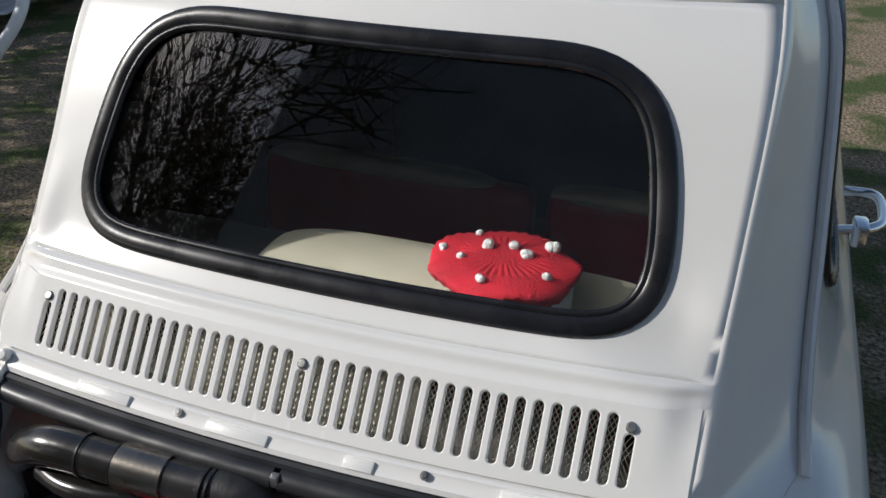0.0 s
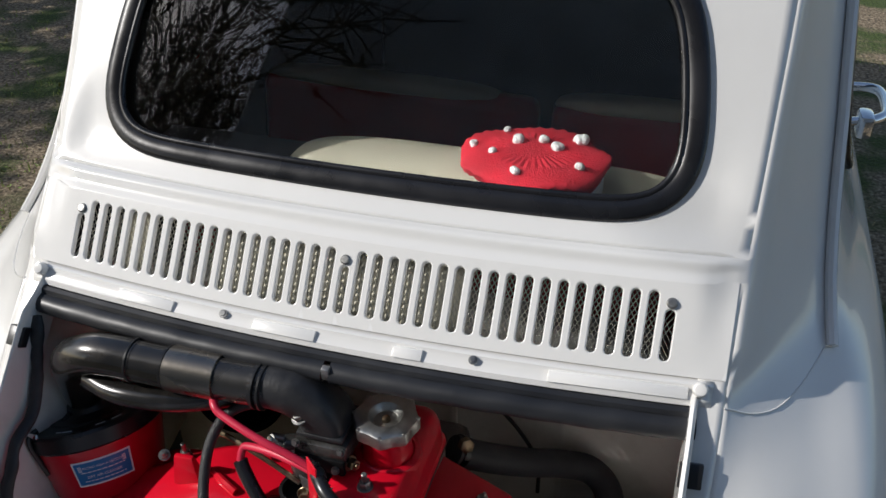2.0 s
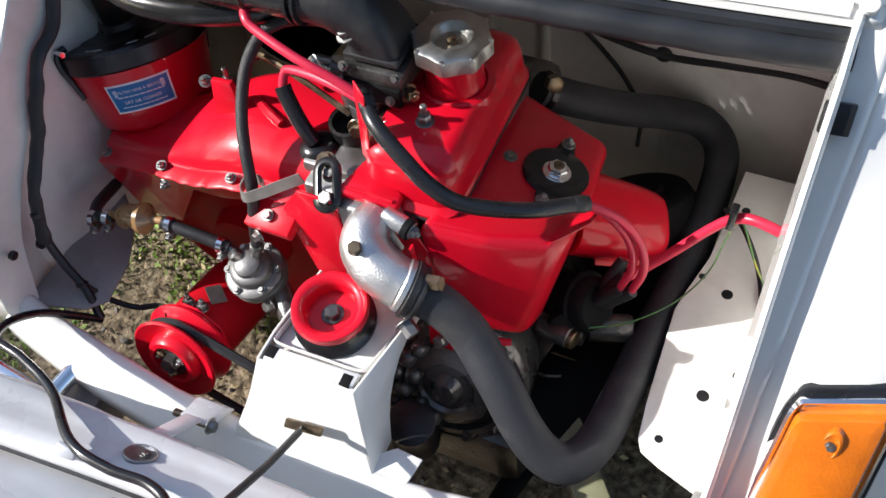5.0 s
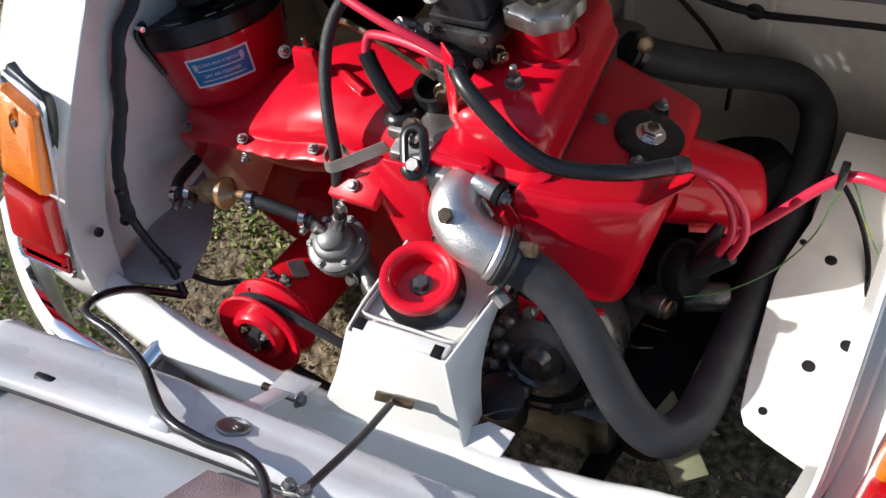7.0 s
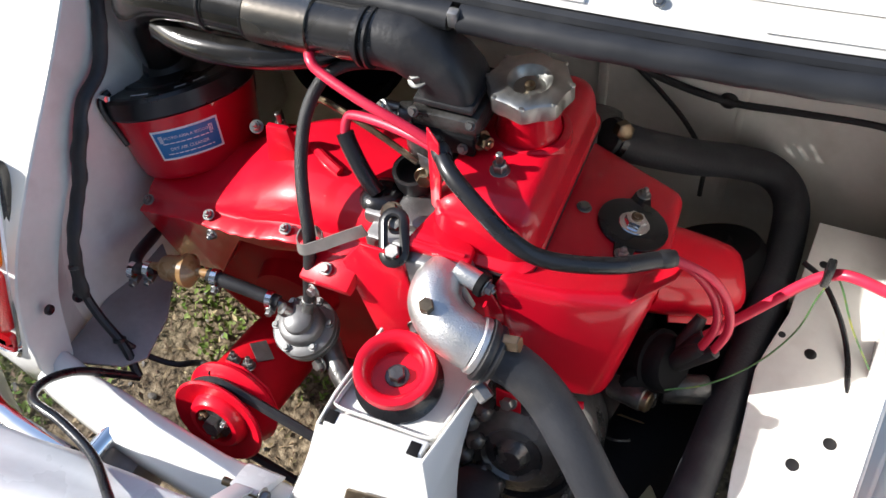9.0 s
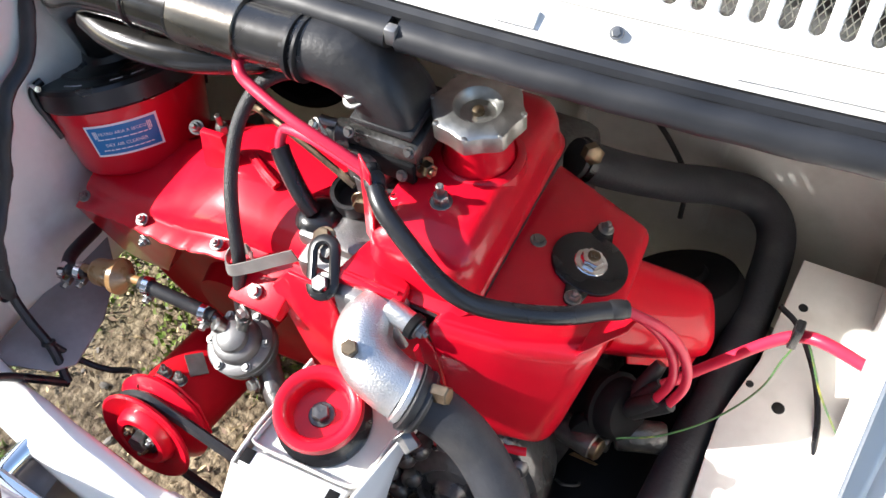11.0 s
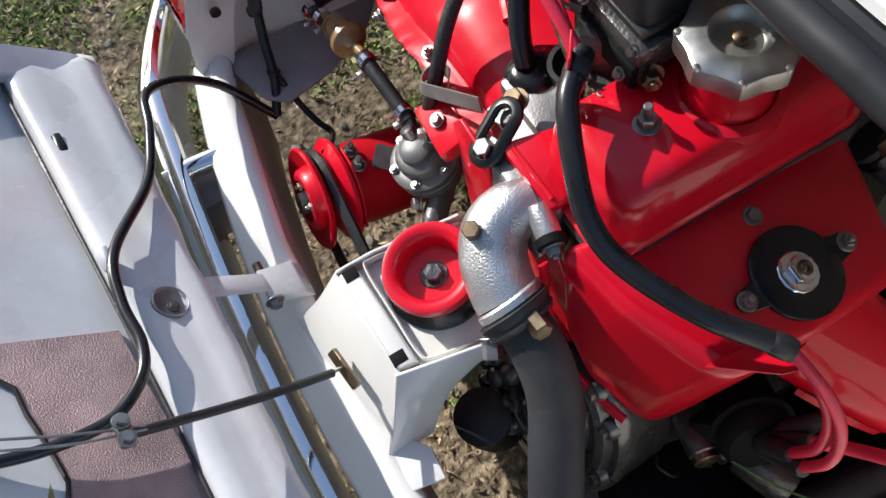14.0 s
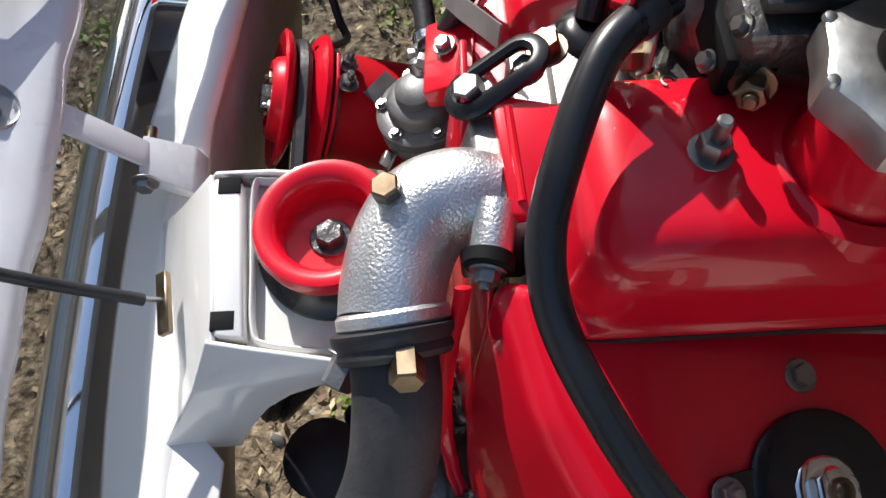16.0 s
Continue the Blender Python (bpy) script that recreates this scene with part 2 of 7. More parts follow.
def solo(name, bm, mat, label, category, group="", kind="", smooth=True, angle=40):
    """A thing that is one mesh, its origin at its own middle."""
    c = sum((v.co for v in bm.verts), Vector()) / max(1, len(bm.verts))
    c.z = min(v.co.z for v in bm.verts)
    bmesh.ops.translate(bm, verts=bm.verts, vec=-c)
    ob = part(name, bm, mat, None, "", smooth, angle)
    ob.location = c
    return tagged(ob, label, category, group, kind)


def frame_of(axis, up=(0, 0, 1)):
    z = Vector(axis).normalized()
    u = Vector(up)
    if abs(z.dot(u)) > 0.95:
        u = Vector((0, 1, 0))
    x = u.cross(z).normalized()
    return Matrix((x, z.cross(x), z)).transposed()


def lathe(bm, base, axis, profile, seg=24, up=(0, 0, 1), cap=True):
    """Turns (radius, height) pairs round an axis."""
    f, base = frame_of(axis, up), Vector(base)
    rings = []
    for r, h in profile:
        if r < 1e-6:
            rings.append([bm.verts.new(base + f @ Vector((0, 0, h)))])
        else:
            rings.append([bm.verts.new(base + f @ Vector((r * math.cos(2 * math.pi * i / seg), r * math.sin(2 * math.pi * i / seg), h)))
                          for i in range(seg)])
    for a, b in zip(rings, rings[1:]):
        for i in range(seg):
            j = (i + 1) % seg
            if len(a) == 1 and len(b) == 1:
                continue
            if len(a) == 1:
                bm.faces.new((a[0], b[j], b[i]))
            elif len(b) == 1:
                bm.faces.new((a[i], a[j], b[0]))
            else:
                bm.faces.new((a[i], a[j], b[j], b[i]))
    if cap:
        if len(rings[0]) > 1:
            bm.faces.new(rings[0][::-1])
        if len(rings[-1]) > 1:
            bm.faces.new(rings[-1])
    return bm


def spline(pts, n=8):
    """A smooth line through points (each may carry a radius as 4th value)."""
    p = [np.array(q, float) for q in pts]
    p = [2 * p[0] - p[1]] + p + [2 * p[-1] - p[-2]]
    out = []
    for i in range(1, len(p) - 2):
        for k in range(n):
            t = k / n
            a, b, c, d = p[i - 1], p[i], p[i + 1], p[i + 2]
            out.append(0.5 * (2 * b + (c - a) * t + (2 * a - 5 * b + 4 * c - d) * t * t + (3 * b - a - 3 * c + d) * t ** 3))
    out.append(p[-2])
    return [tuple(float(c) for c in q) for q in out]


def sweep(bm, path, radius, seg=12, flat=1.0, up=(0, 0, 1), cap=True, closed=False):
    """A tube along points; a 4th coordinate of a point replaces the radius."""
    pts = [Vector(q[:3]) for q in path]
    rad = [q[3] if len(q) > 3 else radius for q in path]
    n = len(pts)
    t0 = (pts[1] - pts[0]).normalized()
    f = frame_of(t0, up)
    nx = f.col[0].copy()
    rings = []
    for i in range(n):
        if closed:
            t = (pts[(i + 1) % n] - pts[i - 1]).normalized()
        else:
            t = (pts[min(i + 1, n - 1)] - pts[max(i - 1, 0)]).normalized()
        nx = (nx - t * nx.dot(t)).normalized()
        ny = t.cross(nx)
        rings.append([bm.verts.new(pts[i] + rad[i] * (nx * math.cos(2 * math.pi * k / seg) + ny * flat * math.sin(2 * math.pi * k / seg)))
                      for k in range(seg)])
    pairs = list(zip(rings, rings[1:] + ([rings[0]] if closed else [])))
    for a, b in pairs:
        for i in range(seg):
            bm.faces.new((a[i], a[(i + 1) % seg], b[(i + 1) % seg], b[i]))
    if cap and not closed:
        bm.faces.new(rings[0][::-1])
        bm.faces.new(rings[-1])
    return bm


def tube(pts, radius, seg=12, n=8, flat=1.0):
    return sweep(bmesh.new(), spline(pts, n), radius, seg, flat)


def add_box(bm, mn, mx, r=0.004, m=None, seg=2):
    t = bmesh.new()
    bmesh.ops.create_cube(t, size=1)
    for v in t.verts:
        v.co = Vector([mn[i] + (v.co[i] + 0.5) * (mx[i] - mn[i]) for i in range(3)])
    if r:
        bmesh.ops.bevel(t, geom=t.edges[:], offset=r, segments=seg, affect="EDGES", profile=0.5)
    if m:
        t.transform(m)
    join(bm, t)
    return bm


def join(bm, other):
    me = bpy.data.meshes.new("tmp")
    other.to_mesh(me)
    other.free()
    bm.from_mesh(me)
    bpy.data.meshes.remove(me)


def hull_block(bm, top, bottom, r=0.006, seg=3):
    """A block from two matching polygons, its edges rounded."""
    t = bmesh.new()
    a = [t.verts.new(p) for p in top]
    b = [t.verts.new(p) for p in bottom]
    n = len(a)
    t.faces.new(a)
    t.faces.new(b[::-1])
    for i in range(n):
        t.faces.new((a[i], b[i], b[(i + 1) % n], a[(i + 1) % n]))
    bmesh.ops.recalc_face_normals(t, faces=t.faces)
    if r:
        bmesh.ops.bevel(t, geom=t.edges[:], offset=r, segments=seg, affect="EDGES", profile=0.5)
    join(bm, t)
    return bm


def plate(bm, outline, normal, thick, r=0.0):
    """A flat sheet from a 3D outline, thickened along its normal."""
    n = Vector(normal).normalized() * thick
    return hull_block(bm, [Vector(p) + n for p in outline], outline, r)


def loft(bm, rings, closed=True, cap=True):
    rows = [[bm.verts.new(p) for p in ring] for ring in rings]
    n = len(rows[0])
    for a, b in zip(rows, rows[1:]):
        for i in range(n if closed else n - 1):
            j = (i + 1) % n
            bm.faces.new((a[i], a[j], b[j], b[i]))
    if cap and closed:
        bm.faces.new(rows[0][::-1])
        bm.faces.new(rows[-1])
    return rows


def rounded_rect(x0, x1, y0, y1, r, n=6):
    pts = []
    for cx, cy, a0 in ((x1 - r, y1 - r, 0), (x0 + r, y1 - r, 90), (x0 + r, y0 + r, 180), (x1 - r, y0 + r, 270)):
        for k in range(n + 1):
            a = radians(a0 + 90 * k / n)
            pts.append((cx + r * math.cos(a), cy + r * math.sin(a)))
    return pts


def bolt_mesh(bm, base, axis, r=0.006, h=0.006, stud=0.0, washer=True):
    """A hexagon head on a washer, with a stud end if wanted."""
    up = (0, 0, 1)
    if washer:
        lathe(bm, base, axis, [(r * 1.55, 0), (r * 1.6, 0.0008), (r * 1.5, 0.0016), (r * 0.9, 0.0017)], 14, up)
    f, b0 = frame_of(axis, up), Vector(base)
    rows = []
    for rr, hh in ((r * 1.1, 0.0015), (r * 1.1, h), (r * 0.95, h + 0.001)):
        rows.append([b0 + f @ Vector((rr * math.cos(i * math.pi / 3), rr * math.sin(i * math.pi / 3), hh)) for i in range(6)])
    loft(bm, rows)
    if stud:
        lathe(bm, base, axis, [(r * 0.55, h), (r * 0.55, h + stud), (r * 0.4, h + stud + 0.001), (0, h + stud + 0.001)], 10, up)
    return bm


def bolt(parent, base, axis, r=0.006, h=0.006, stud=0.0, mat=None, label=""):
    return part("bolt", bolt_mesh(bmesh.new(), base, axis, r, h, stud), mat or ZINC, parent, label)


def lerp_table(pairs):
    xs, ys = [p[0] for p in pairs], [p[1] for p in pairs]

    def at(v):
        i = int(np.clip(np.searchsorted(xs, v) - 1, 0, len(xs) - 2))
        d = np.diff(ys) / np.diff(xs)
        m = np.concatenate(([d[0]], [0.0 if d[k] * d[k + 1] <= 0 else 2 * d[k] * d[k + 1] / (d[k] + d[k + 1]) for k in range(len(d) - 1)], [d[-1]]))
        h = xs[i + 1] - xs[i]
        t = min(1.0, max(0.0, (v - xs[i]) / h))
        return float((1 + 2 * t) * (1 - t) ** 2 * ys[i] + t * (1 - t) ** 2 * h * m[i] + t * t * (3 - 2 * t) * ys[i + 1] + t * t * (t - 1) * h * m[i + 1])
    return at


def patch(bm, surf, us, vs):
    """A grid of faces over a surface function."""
    rows = [[bm.verts.new(surf(u, v)) for u in us] for v in vs]
    for a, b in zip(rows, rows[1:]):
        for i in range(len(us) - 1):
            bm.faces.new((a[i], a[i + 1], b[i + 1], b[i]))
    return bm


def holed_patch(bm, surf, u0, u1, v0, v1, hole, rings=2, like=None):
    """A patch with a hole (a counter-clockwise outline round the middle); the border follows the rectangle."""
    cu = sum(p[0] for p in hole) / len(hole)
    cv = sum(p[1] for p in hole) / len(hole)
    outer = []
    if like:
        cu = sum(p[0] for p in like) / len(like)
        cv = sum(p[1] for p in like) / len(like)
    for p in like or hole:
        du, dv = p[0] - cu, p[1] - cv
        k = min(((u1 - cu) / du if du > 0 else (u0 - cu) / du) if abs(du) > 1e-9 else 1e9,
                ((v1 - cv) / dv if dv > 0 else (v0 - cv) / dv) if abs(dv) > 1e-9 else 1e9)
        outer.append((cu + du * k, cv + dv * k))
    n = len(hole)
    for c in ((u0, v0), (u1, v0), (u1, v1), (u0, v1)):   # pull the nearest border point into each corner
        i = min(range(n), key=lambda i: (outer[i][0] - c[0]) ** 2 / (u1 - u0) ** 2 + (outer[i][1] - c[1]) ** 2 / (v1 - v0) ** 2)
        outer[i] = c
    rows = []
    for k in range(rings + 1):
        t = k / rings
        rows.append([bm.verts.new(surf(h[0] * (1 - t) + o[0] * t, h[1] * (1 - t) + o[1] * t)) for h, o in zip(hole, outer)])
    for a, b in zip(rows, rows[1:]):
        for i in range(n):
            j = (i + 1) % n
            bm.faces.new((a[i], a[j], b[j], b[i]))
    return rows[0]


# ---- ground ----
def ground_height(x, y):
    near = max(0.0, 1 - max(abs(x), abs(y)) / 6)
    return near * (0.010 * noise.noise((x * 3.1, y * 3.1, 0)) + 0.006 * noise.noise((x * 11, y * 11, 3)))


def build_ground():
    bm = bmesh.new()
    line = [-400, -120, -40, -15, -7] + [-4 + 0.1 * i for i in range(81)] + [7, 15, 40, 120, 400]
    rows = [[bm.verts.new((x, y, ground_height(x, y))) for x in line] for y in line]
    for a, b in zip(rows, rows[1:]):
        for i in range(len(line) - 1):
            bm.faces.new((a[i], a[i + 1], b[i + 1], b[i]))
    ob = part("ground", bm, SOIL)
    tagged(ob, "dry brown soil with patches of short grass", "ground", kind="structure")


def build_grass():
    rng = random.Random(4)

    def blades(name, count, mat, label, hmin, hmax, lie, test):
        bm = bmesh.new()
        made = 0
        while made < count:
            x, y = rng.uniform(-3.4, 1.3), rng.uniform(-1.0, 3.2)
            near = (x + 0.4) ** 2 + (y + 0.05) ** 2
            if rng.random() > 1 / (1 + near * 0.9) or not test(x, y):
                continue
            h, w, a = rng.uniform(hmin, hmax), rng.uniform(0.0008, 0.0016) if lie else rng.uniform(0.0012, 0.0030), rng.uniform(0, 6.283)
            z = ground_height(x, y) - 0.002
            lean = rng.uniform(0.2, 0.9) if not lie else rng.uniform(2.0, 9.0)
            d = Vector((math.cos(a), math.sin(a), 0))
            s = Vector((-d.y, d.x, 0)) * w
            b0 = Vector((x, y, z + (0.004 if lie else 0)))
            k = 1 / math.sqrt(1 + lean * lean)
            mid = b0 + (d * lean * 0.4 + Vector((0, 0, 0.7))) * h * k
            tip = b0 + (d * lean + Vector((0, 0, 0.55 if lie else 1.0))) * h * k
            v = [bm.verts.new(p) for p in (b0 - s, b0 + s, mid + s * 0.8, mid - s * 0.8, tip)]
            bm.faces.new((v[0], v[1], v[2], v[3]))
            bm.faces.new((v[3], v[2], v[4]))
            made += 1
        tagged(part(name, bm, mat, smooth=False), label, "grass", kind="stuff")

    green = lambda x, y: noise.noise((x * 3.3, y * 3.3, 7)) + 0.5 * noise.noise((x * 11, y * 11, 2)) > (-0.12 if x < -0.55 or (y > 1 and x < 0.4) else 0.32)
    blades("grass", 17000, GRASS, "short green grass growing in uneven tufts", 0.008, 0.026, False, green)
    blades("straw", 17000, STRAW, "dry straw and dead stalks lying on the soil", 0.006, 0.026, True, lambda x, y: True)
    bm = bmesh.new()
    made = 0
    while made < 15000:            # low broad-leaved weeds
        x, y = rng.uniform(-2.6, 0.5), rng.uniform(-0.8, 1.6)
        if not green(x, y) or rng.random() > 1 / (1 + 0.8 * ((x + 0.6) ** 2 + y * y)):
            continue
        s, a = rng.uniform(0.003, 0.0075), rng.uniform(0, 360)
        m = pose(x, y, ground_height(x, y) + rng.uniform(0.003, 0.016), rng.uniform(-40, 40), rng.uniform(-40, 40), a)
        bm.faces.new([bm.verts.new(m @ Vector(p)) for p in ((-s, 0, 0), (-s * 0.1, -s * 0.6, 0.001), (s, 0, 0.0015), (-s * 0.1, s * 0.6, 0.001))])
        made += 1
    tagged(part("weeds", bm, WEED, smooth=False), "low green weeds and clover between the grass", "weeds", kind="stuff")
    bm = bmesh.new()
    for _ in range(900):
        x, y = rng.uniform(-2.0, 0.6), rng.uniform(-0.8, 1.0)
        r = rng.choice((0.003, 0.004, 0.005, 0.008))
        m = pose(x, y, ground_height(x, y) + r * 0.3, rng.uniform(0, 40), rng.uniform(0, 40), rng.uniform(0, 360)) @ Matrix.Diagonal((1.2, 0.9, 0.6, 1))
        bmesh.ops.create_icosphere(bm, subdivisions=1, radius=r, matrix=m)
    tagged(part("pebbles", bm, PEBBLE), "small pale pebbles lying on the soil", "pebbles", kind="stuff")
    bm = bmesh.new()
    for _ in range(9000):   # small dead leaves and green weeds
        x, y = rng.uniform(-2.0, 0.6), rng.uniform(-0.8, 1.1)
        s, a = rng.uniform(0.003, 0.009), rng.uniform(0, 6.28)
        z = ground_height(x, y) + rng.uniform(0.003, 0.014)
        m = pose(x, y, z, rng.uniform(-35, 35), rng.uniform(-35, 35), math.degrees(a))
        v = [bm.verts.new(m @ Vector(p)) for p in ((-s, 0, 0), (-s * 0.2, -s * 0.45, 0.001), (s, 0, 0.002), (-s * 0.2, s * 0.45, 0.001))]
        bm.faces.new(v)
    tagged(part("leaf_litter", bm, LITTER, smooth=False), "crumpled dry leaves scattered over the soil", "leaves", kind="stuff")


# ---- body surface: half widths and rear line by height ----
YC = lerp_table([(0.22, -0.12), (0.30, -0.150), (0.345, -0.152), (0.37, -0.138), (0.42, -0.106), (0.47, -0.066), (0.54, 0.012), (0.62, 0.105),
                 (0.70, 0.188), (0.742, 0.2362), (0.757, 0.248), (0.816, 0.294), (0.826, 0.3018), (0.834, 0.314), (0.845, 0.330), (0.872, 0.360), (0.95, 0.415),
                 (1.10, 0.515), (1.17, 0.575), (1.23, 0.65), (1.28, 0.77), (1.31, 0.94), (1.325, 1.15)])
CROWN = lerp_table([(0.22, 0.3), (0.36, 0.29), (0.45, 0.20), (0.55, 0.13), (0.74, 0.13), (0.83, 0.13), (1.1, 0.2), (1.25, 0.45), (1.325, 0.6)])
XC = lerp_table([(0.22, 0.41), (0.5, 0.425), (0.7, 0.438), (0.834, 0.441), (0.95, 0.447), (1.1, 0.452), (1.18, 0.445), (1.23, 0.415), (1.28, 0.33), (1.325, 0.14)])
XG = lerp_table([(0.22, 0.53), (0.5, 0.56), (0.62, 0.57), (0.70, 0.554), (0.78, 0.5395), (0.95, 0.5255), (1.1, 0.511), (1.2, 0.472), (1.28, 0.37), (1.325, 0.16)])
LG = lerp_table([(0.22, 0.04), (0.5, 0.045), (0.57, 0.055), (0.62, 0.073), (0.66, 0.100), (0.69, 0.132), (0.72, 0.154), (0.75, 0.166), (0.79, 0.172), (0.86, 0.164), (0.95, 0.150), (1.1, 0.150), (1.28, 0.1), (1.325, 0.04)])
XS = lerp_table([(0.22, 0.61), (0.45, 0.64), (0.60, 0.65), (0.68, 0.635), (0.75, 0.594), (0.84, 0.568), (1.1, 0.528), (1.2, 0.484), (1.28, 0.385), (1.325, 0.17)])
LS = lerp_table([(0.22, 0.16), (0.6, 0.22), (0.75, 0.3), (1.1, 0.35), (1.325, 0.1)])
YF = lerp_table([(0.22, 2.7), (0.5, 2.82), (0.7, 2.78), (0.79, 2.6), (0.83, 2.1), (0.9, 1.88), (1.1, 1.72), (1.2, 1.6), (1.28, 1.42), (1.325, 1.2)])


# the same line along the side crease, where the fold has run out
YB = lerp_table([(0.70, 0.188), (0.742, 0.2362), (0.757, 0.248), (0.80, 0.2875), (0.84, 0.3255), (0.872, 0.354), (0.95, 0.415), (1.10, 0.515)])


def rear(x, z):
    y = YC(z)
    if 0.742 < z < 0.95 and abs(x) > 0.395:
        w = min(1.0, (abs(x) - 0.395) / 0.035)
        y += (YB(z) - y) * w * w * (3 - 2 * w)
    return Vector((x, y + CROWN(z) * x * x, z))


def wing(z, t):
    """Swelling of the rear wing under its fold line."""
    fold = 0.580 + 0.035 * t ** 1.6
    k = min(1.0, max(0.0, (fold - z) / 0.022))
    return 0.011 * k * k * (3 - 2 * k) * min(1.0, max(0.0, t / 0.25)) * (1 if z > 0.5 else max(0.0, (z - 0.44) / 0.06))


def side_points(z):
    """Right half of the body's outline at a height, from the rear crease round to the front."""
    xc, xg, xs = XC(z), XG(z), XS(z)
    a = rear(xc, z)
    g = Vector((xg, a.y + LG(z), z))
    s = Vector((xs, g.y + LS(z), z))
    yf = YF(z)
    out = []
    for k in range(5):       # rounded from the crease to the gutter line
        t = k / 4
        p = a.lerp(g, t)
        p.y -= 0.012 * math.sin(math.pi * t) * (1.6 if z < 0.66 else 0.15 + max(0.0, 0.74 - z) / 0.08 * 1.45)
        out.append(p + Vector((0.3, -0.6, 0.5)) * wing(z, t))
        if k == 0:           # softly rounded crease
            k_soft = min(1.0, max(0.0, (z - 0.74) / 0.02))
            out.append(a.lerp(g, 0.05) + Vector((0.86, -0.5, 0)) * 0.0034 * k_soft)
    for k in range(1, 7):
        t = k / 6
        out.append(Vector((g.x + (s.x - g.x) * math.sin(t * math.pi / 2), g.y + (s.y - g.y) * (1 - math.cos(t * math.pi / 2) * (1 - 0.15 * t)), z)) + Vector((0.3, -0.6, 0.5)) * wing(z, 1.0) * (1 - t))
    depth = max(0.02, yf - s.y)
    out.append(Vector((xs, s.y + depth * 0.35, z)))
    out.append(Vector((xs, s.y + depth * 0.7, z)))
    for k in range(1, 5):
        t = k / 4 * math.pi / 2
        out.append(Vector((xs * math.cos(t), s.y + depth * (0.7 + 0.3 * math.sin(t)), z)))
    return out


WIN = (0.374, 0.872, 1.120)       # half width, foot and head of the rear window's rubber
OPEN_X = 0.408                    # half width of the engine opening
GRILLE_Z = (0.748, 0.8265)
RAIL_Y, SEAL_Y = 0.228, 0.2215    # rear line of the head rail and its seal


def window_outline(grow=0.0, n=10):
    """The rear window: corners well rounded, narrower at its head; counter-clockwise seen from behind."""
    w, z0, z1 = WIN
    pts = []
    for cx, cz, a0 in ((1, 1, 0), (-1, 1, 90), (-1, 0, 180), (1, 0, 270)):
        half = w - 0.019 * cz
        r = 0.104 if cz else 0.068
        for k in range(n + 1):
            a = radians(a0 + 90 * k / n)
            x = cx * (half - r) + (r + grow) * math.cos(a)
            z = (z1 - r * 0.85 if cz else z0 + r * 0.85) + (r * 0.85 + grow * 0.8) * math.sin(a)
            pts.append((x, z))
    dense = []                     # even steps along the straight runs too
    for i, a in enumerate(pts):
        b = pts[(i + 1) % len(pts)]
        m = max(1, round(math.hypot(b[0] - a[0], b[1] - a[1]) / 0.016))
        dense += [(a[0] + (b[0] - a[0]) * k / m, a[1] + (b[1] - a[1]) * k / m) for k in range(m)]
    for _ in range(14):            # soften where the corners run into the slanting sides
        dense = [((p[0] + 2 * q[0] + r[0]) / 4, (p[1] + 2 * q[1] + r[1]) / 4) for p, q, r in zip(dense[-1:] + dense[:-1], dense, dense[1:] + dense[:1])]
    return dense


CREAM_PLATE = material("cream_duct_paint", (0.78, 0.74, 0.60), 0.45, vary=0.12)
MESH_WIRE = material("galvanised_mesh", (0.60, 0.57, 0.47), 0.45, vary=0.2)
DARK_GLASS = material("dark_side_glass", (0.012, 0.014, 0.016), 0.04, vary=0.05, coat=0.5, rough_vary=0.02)


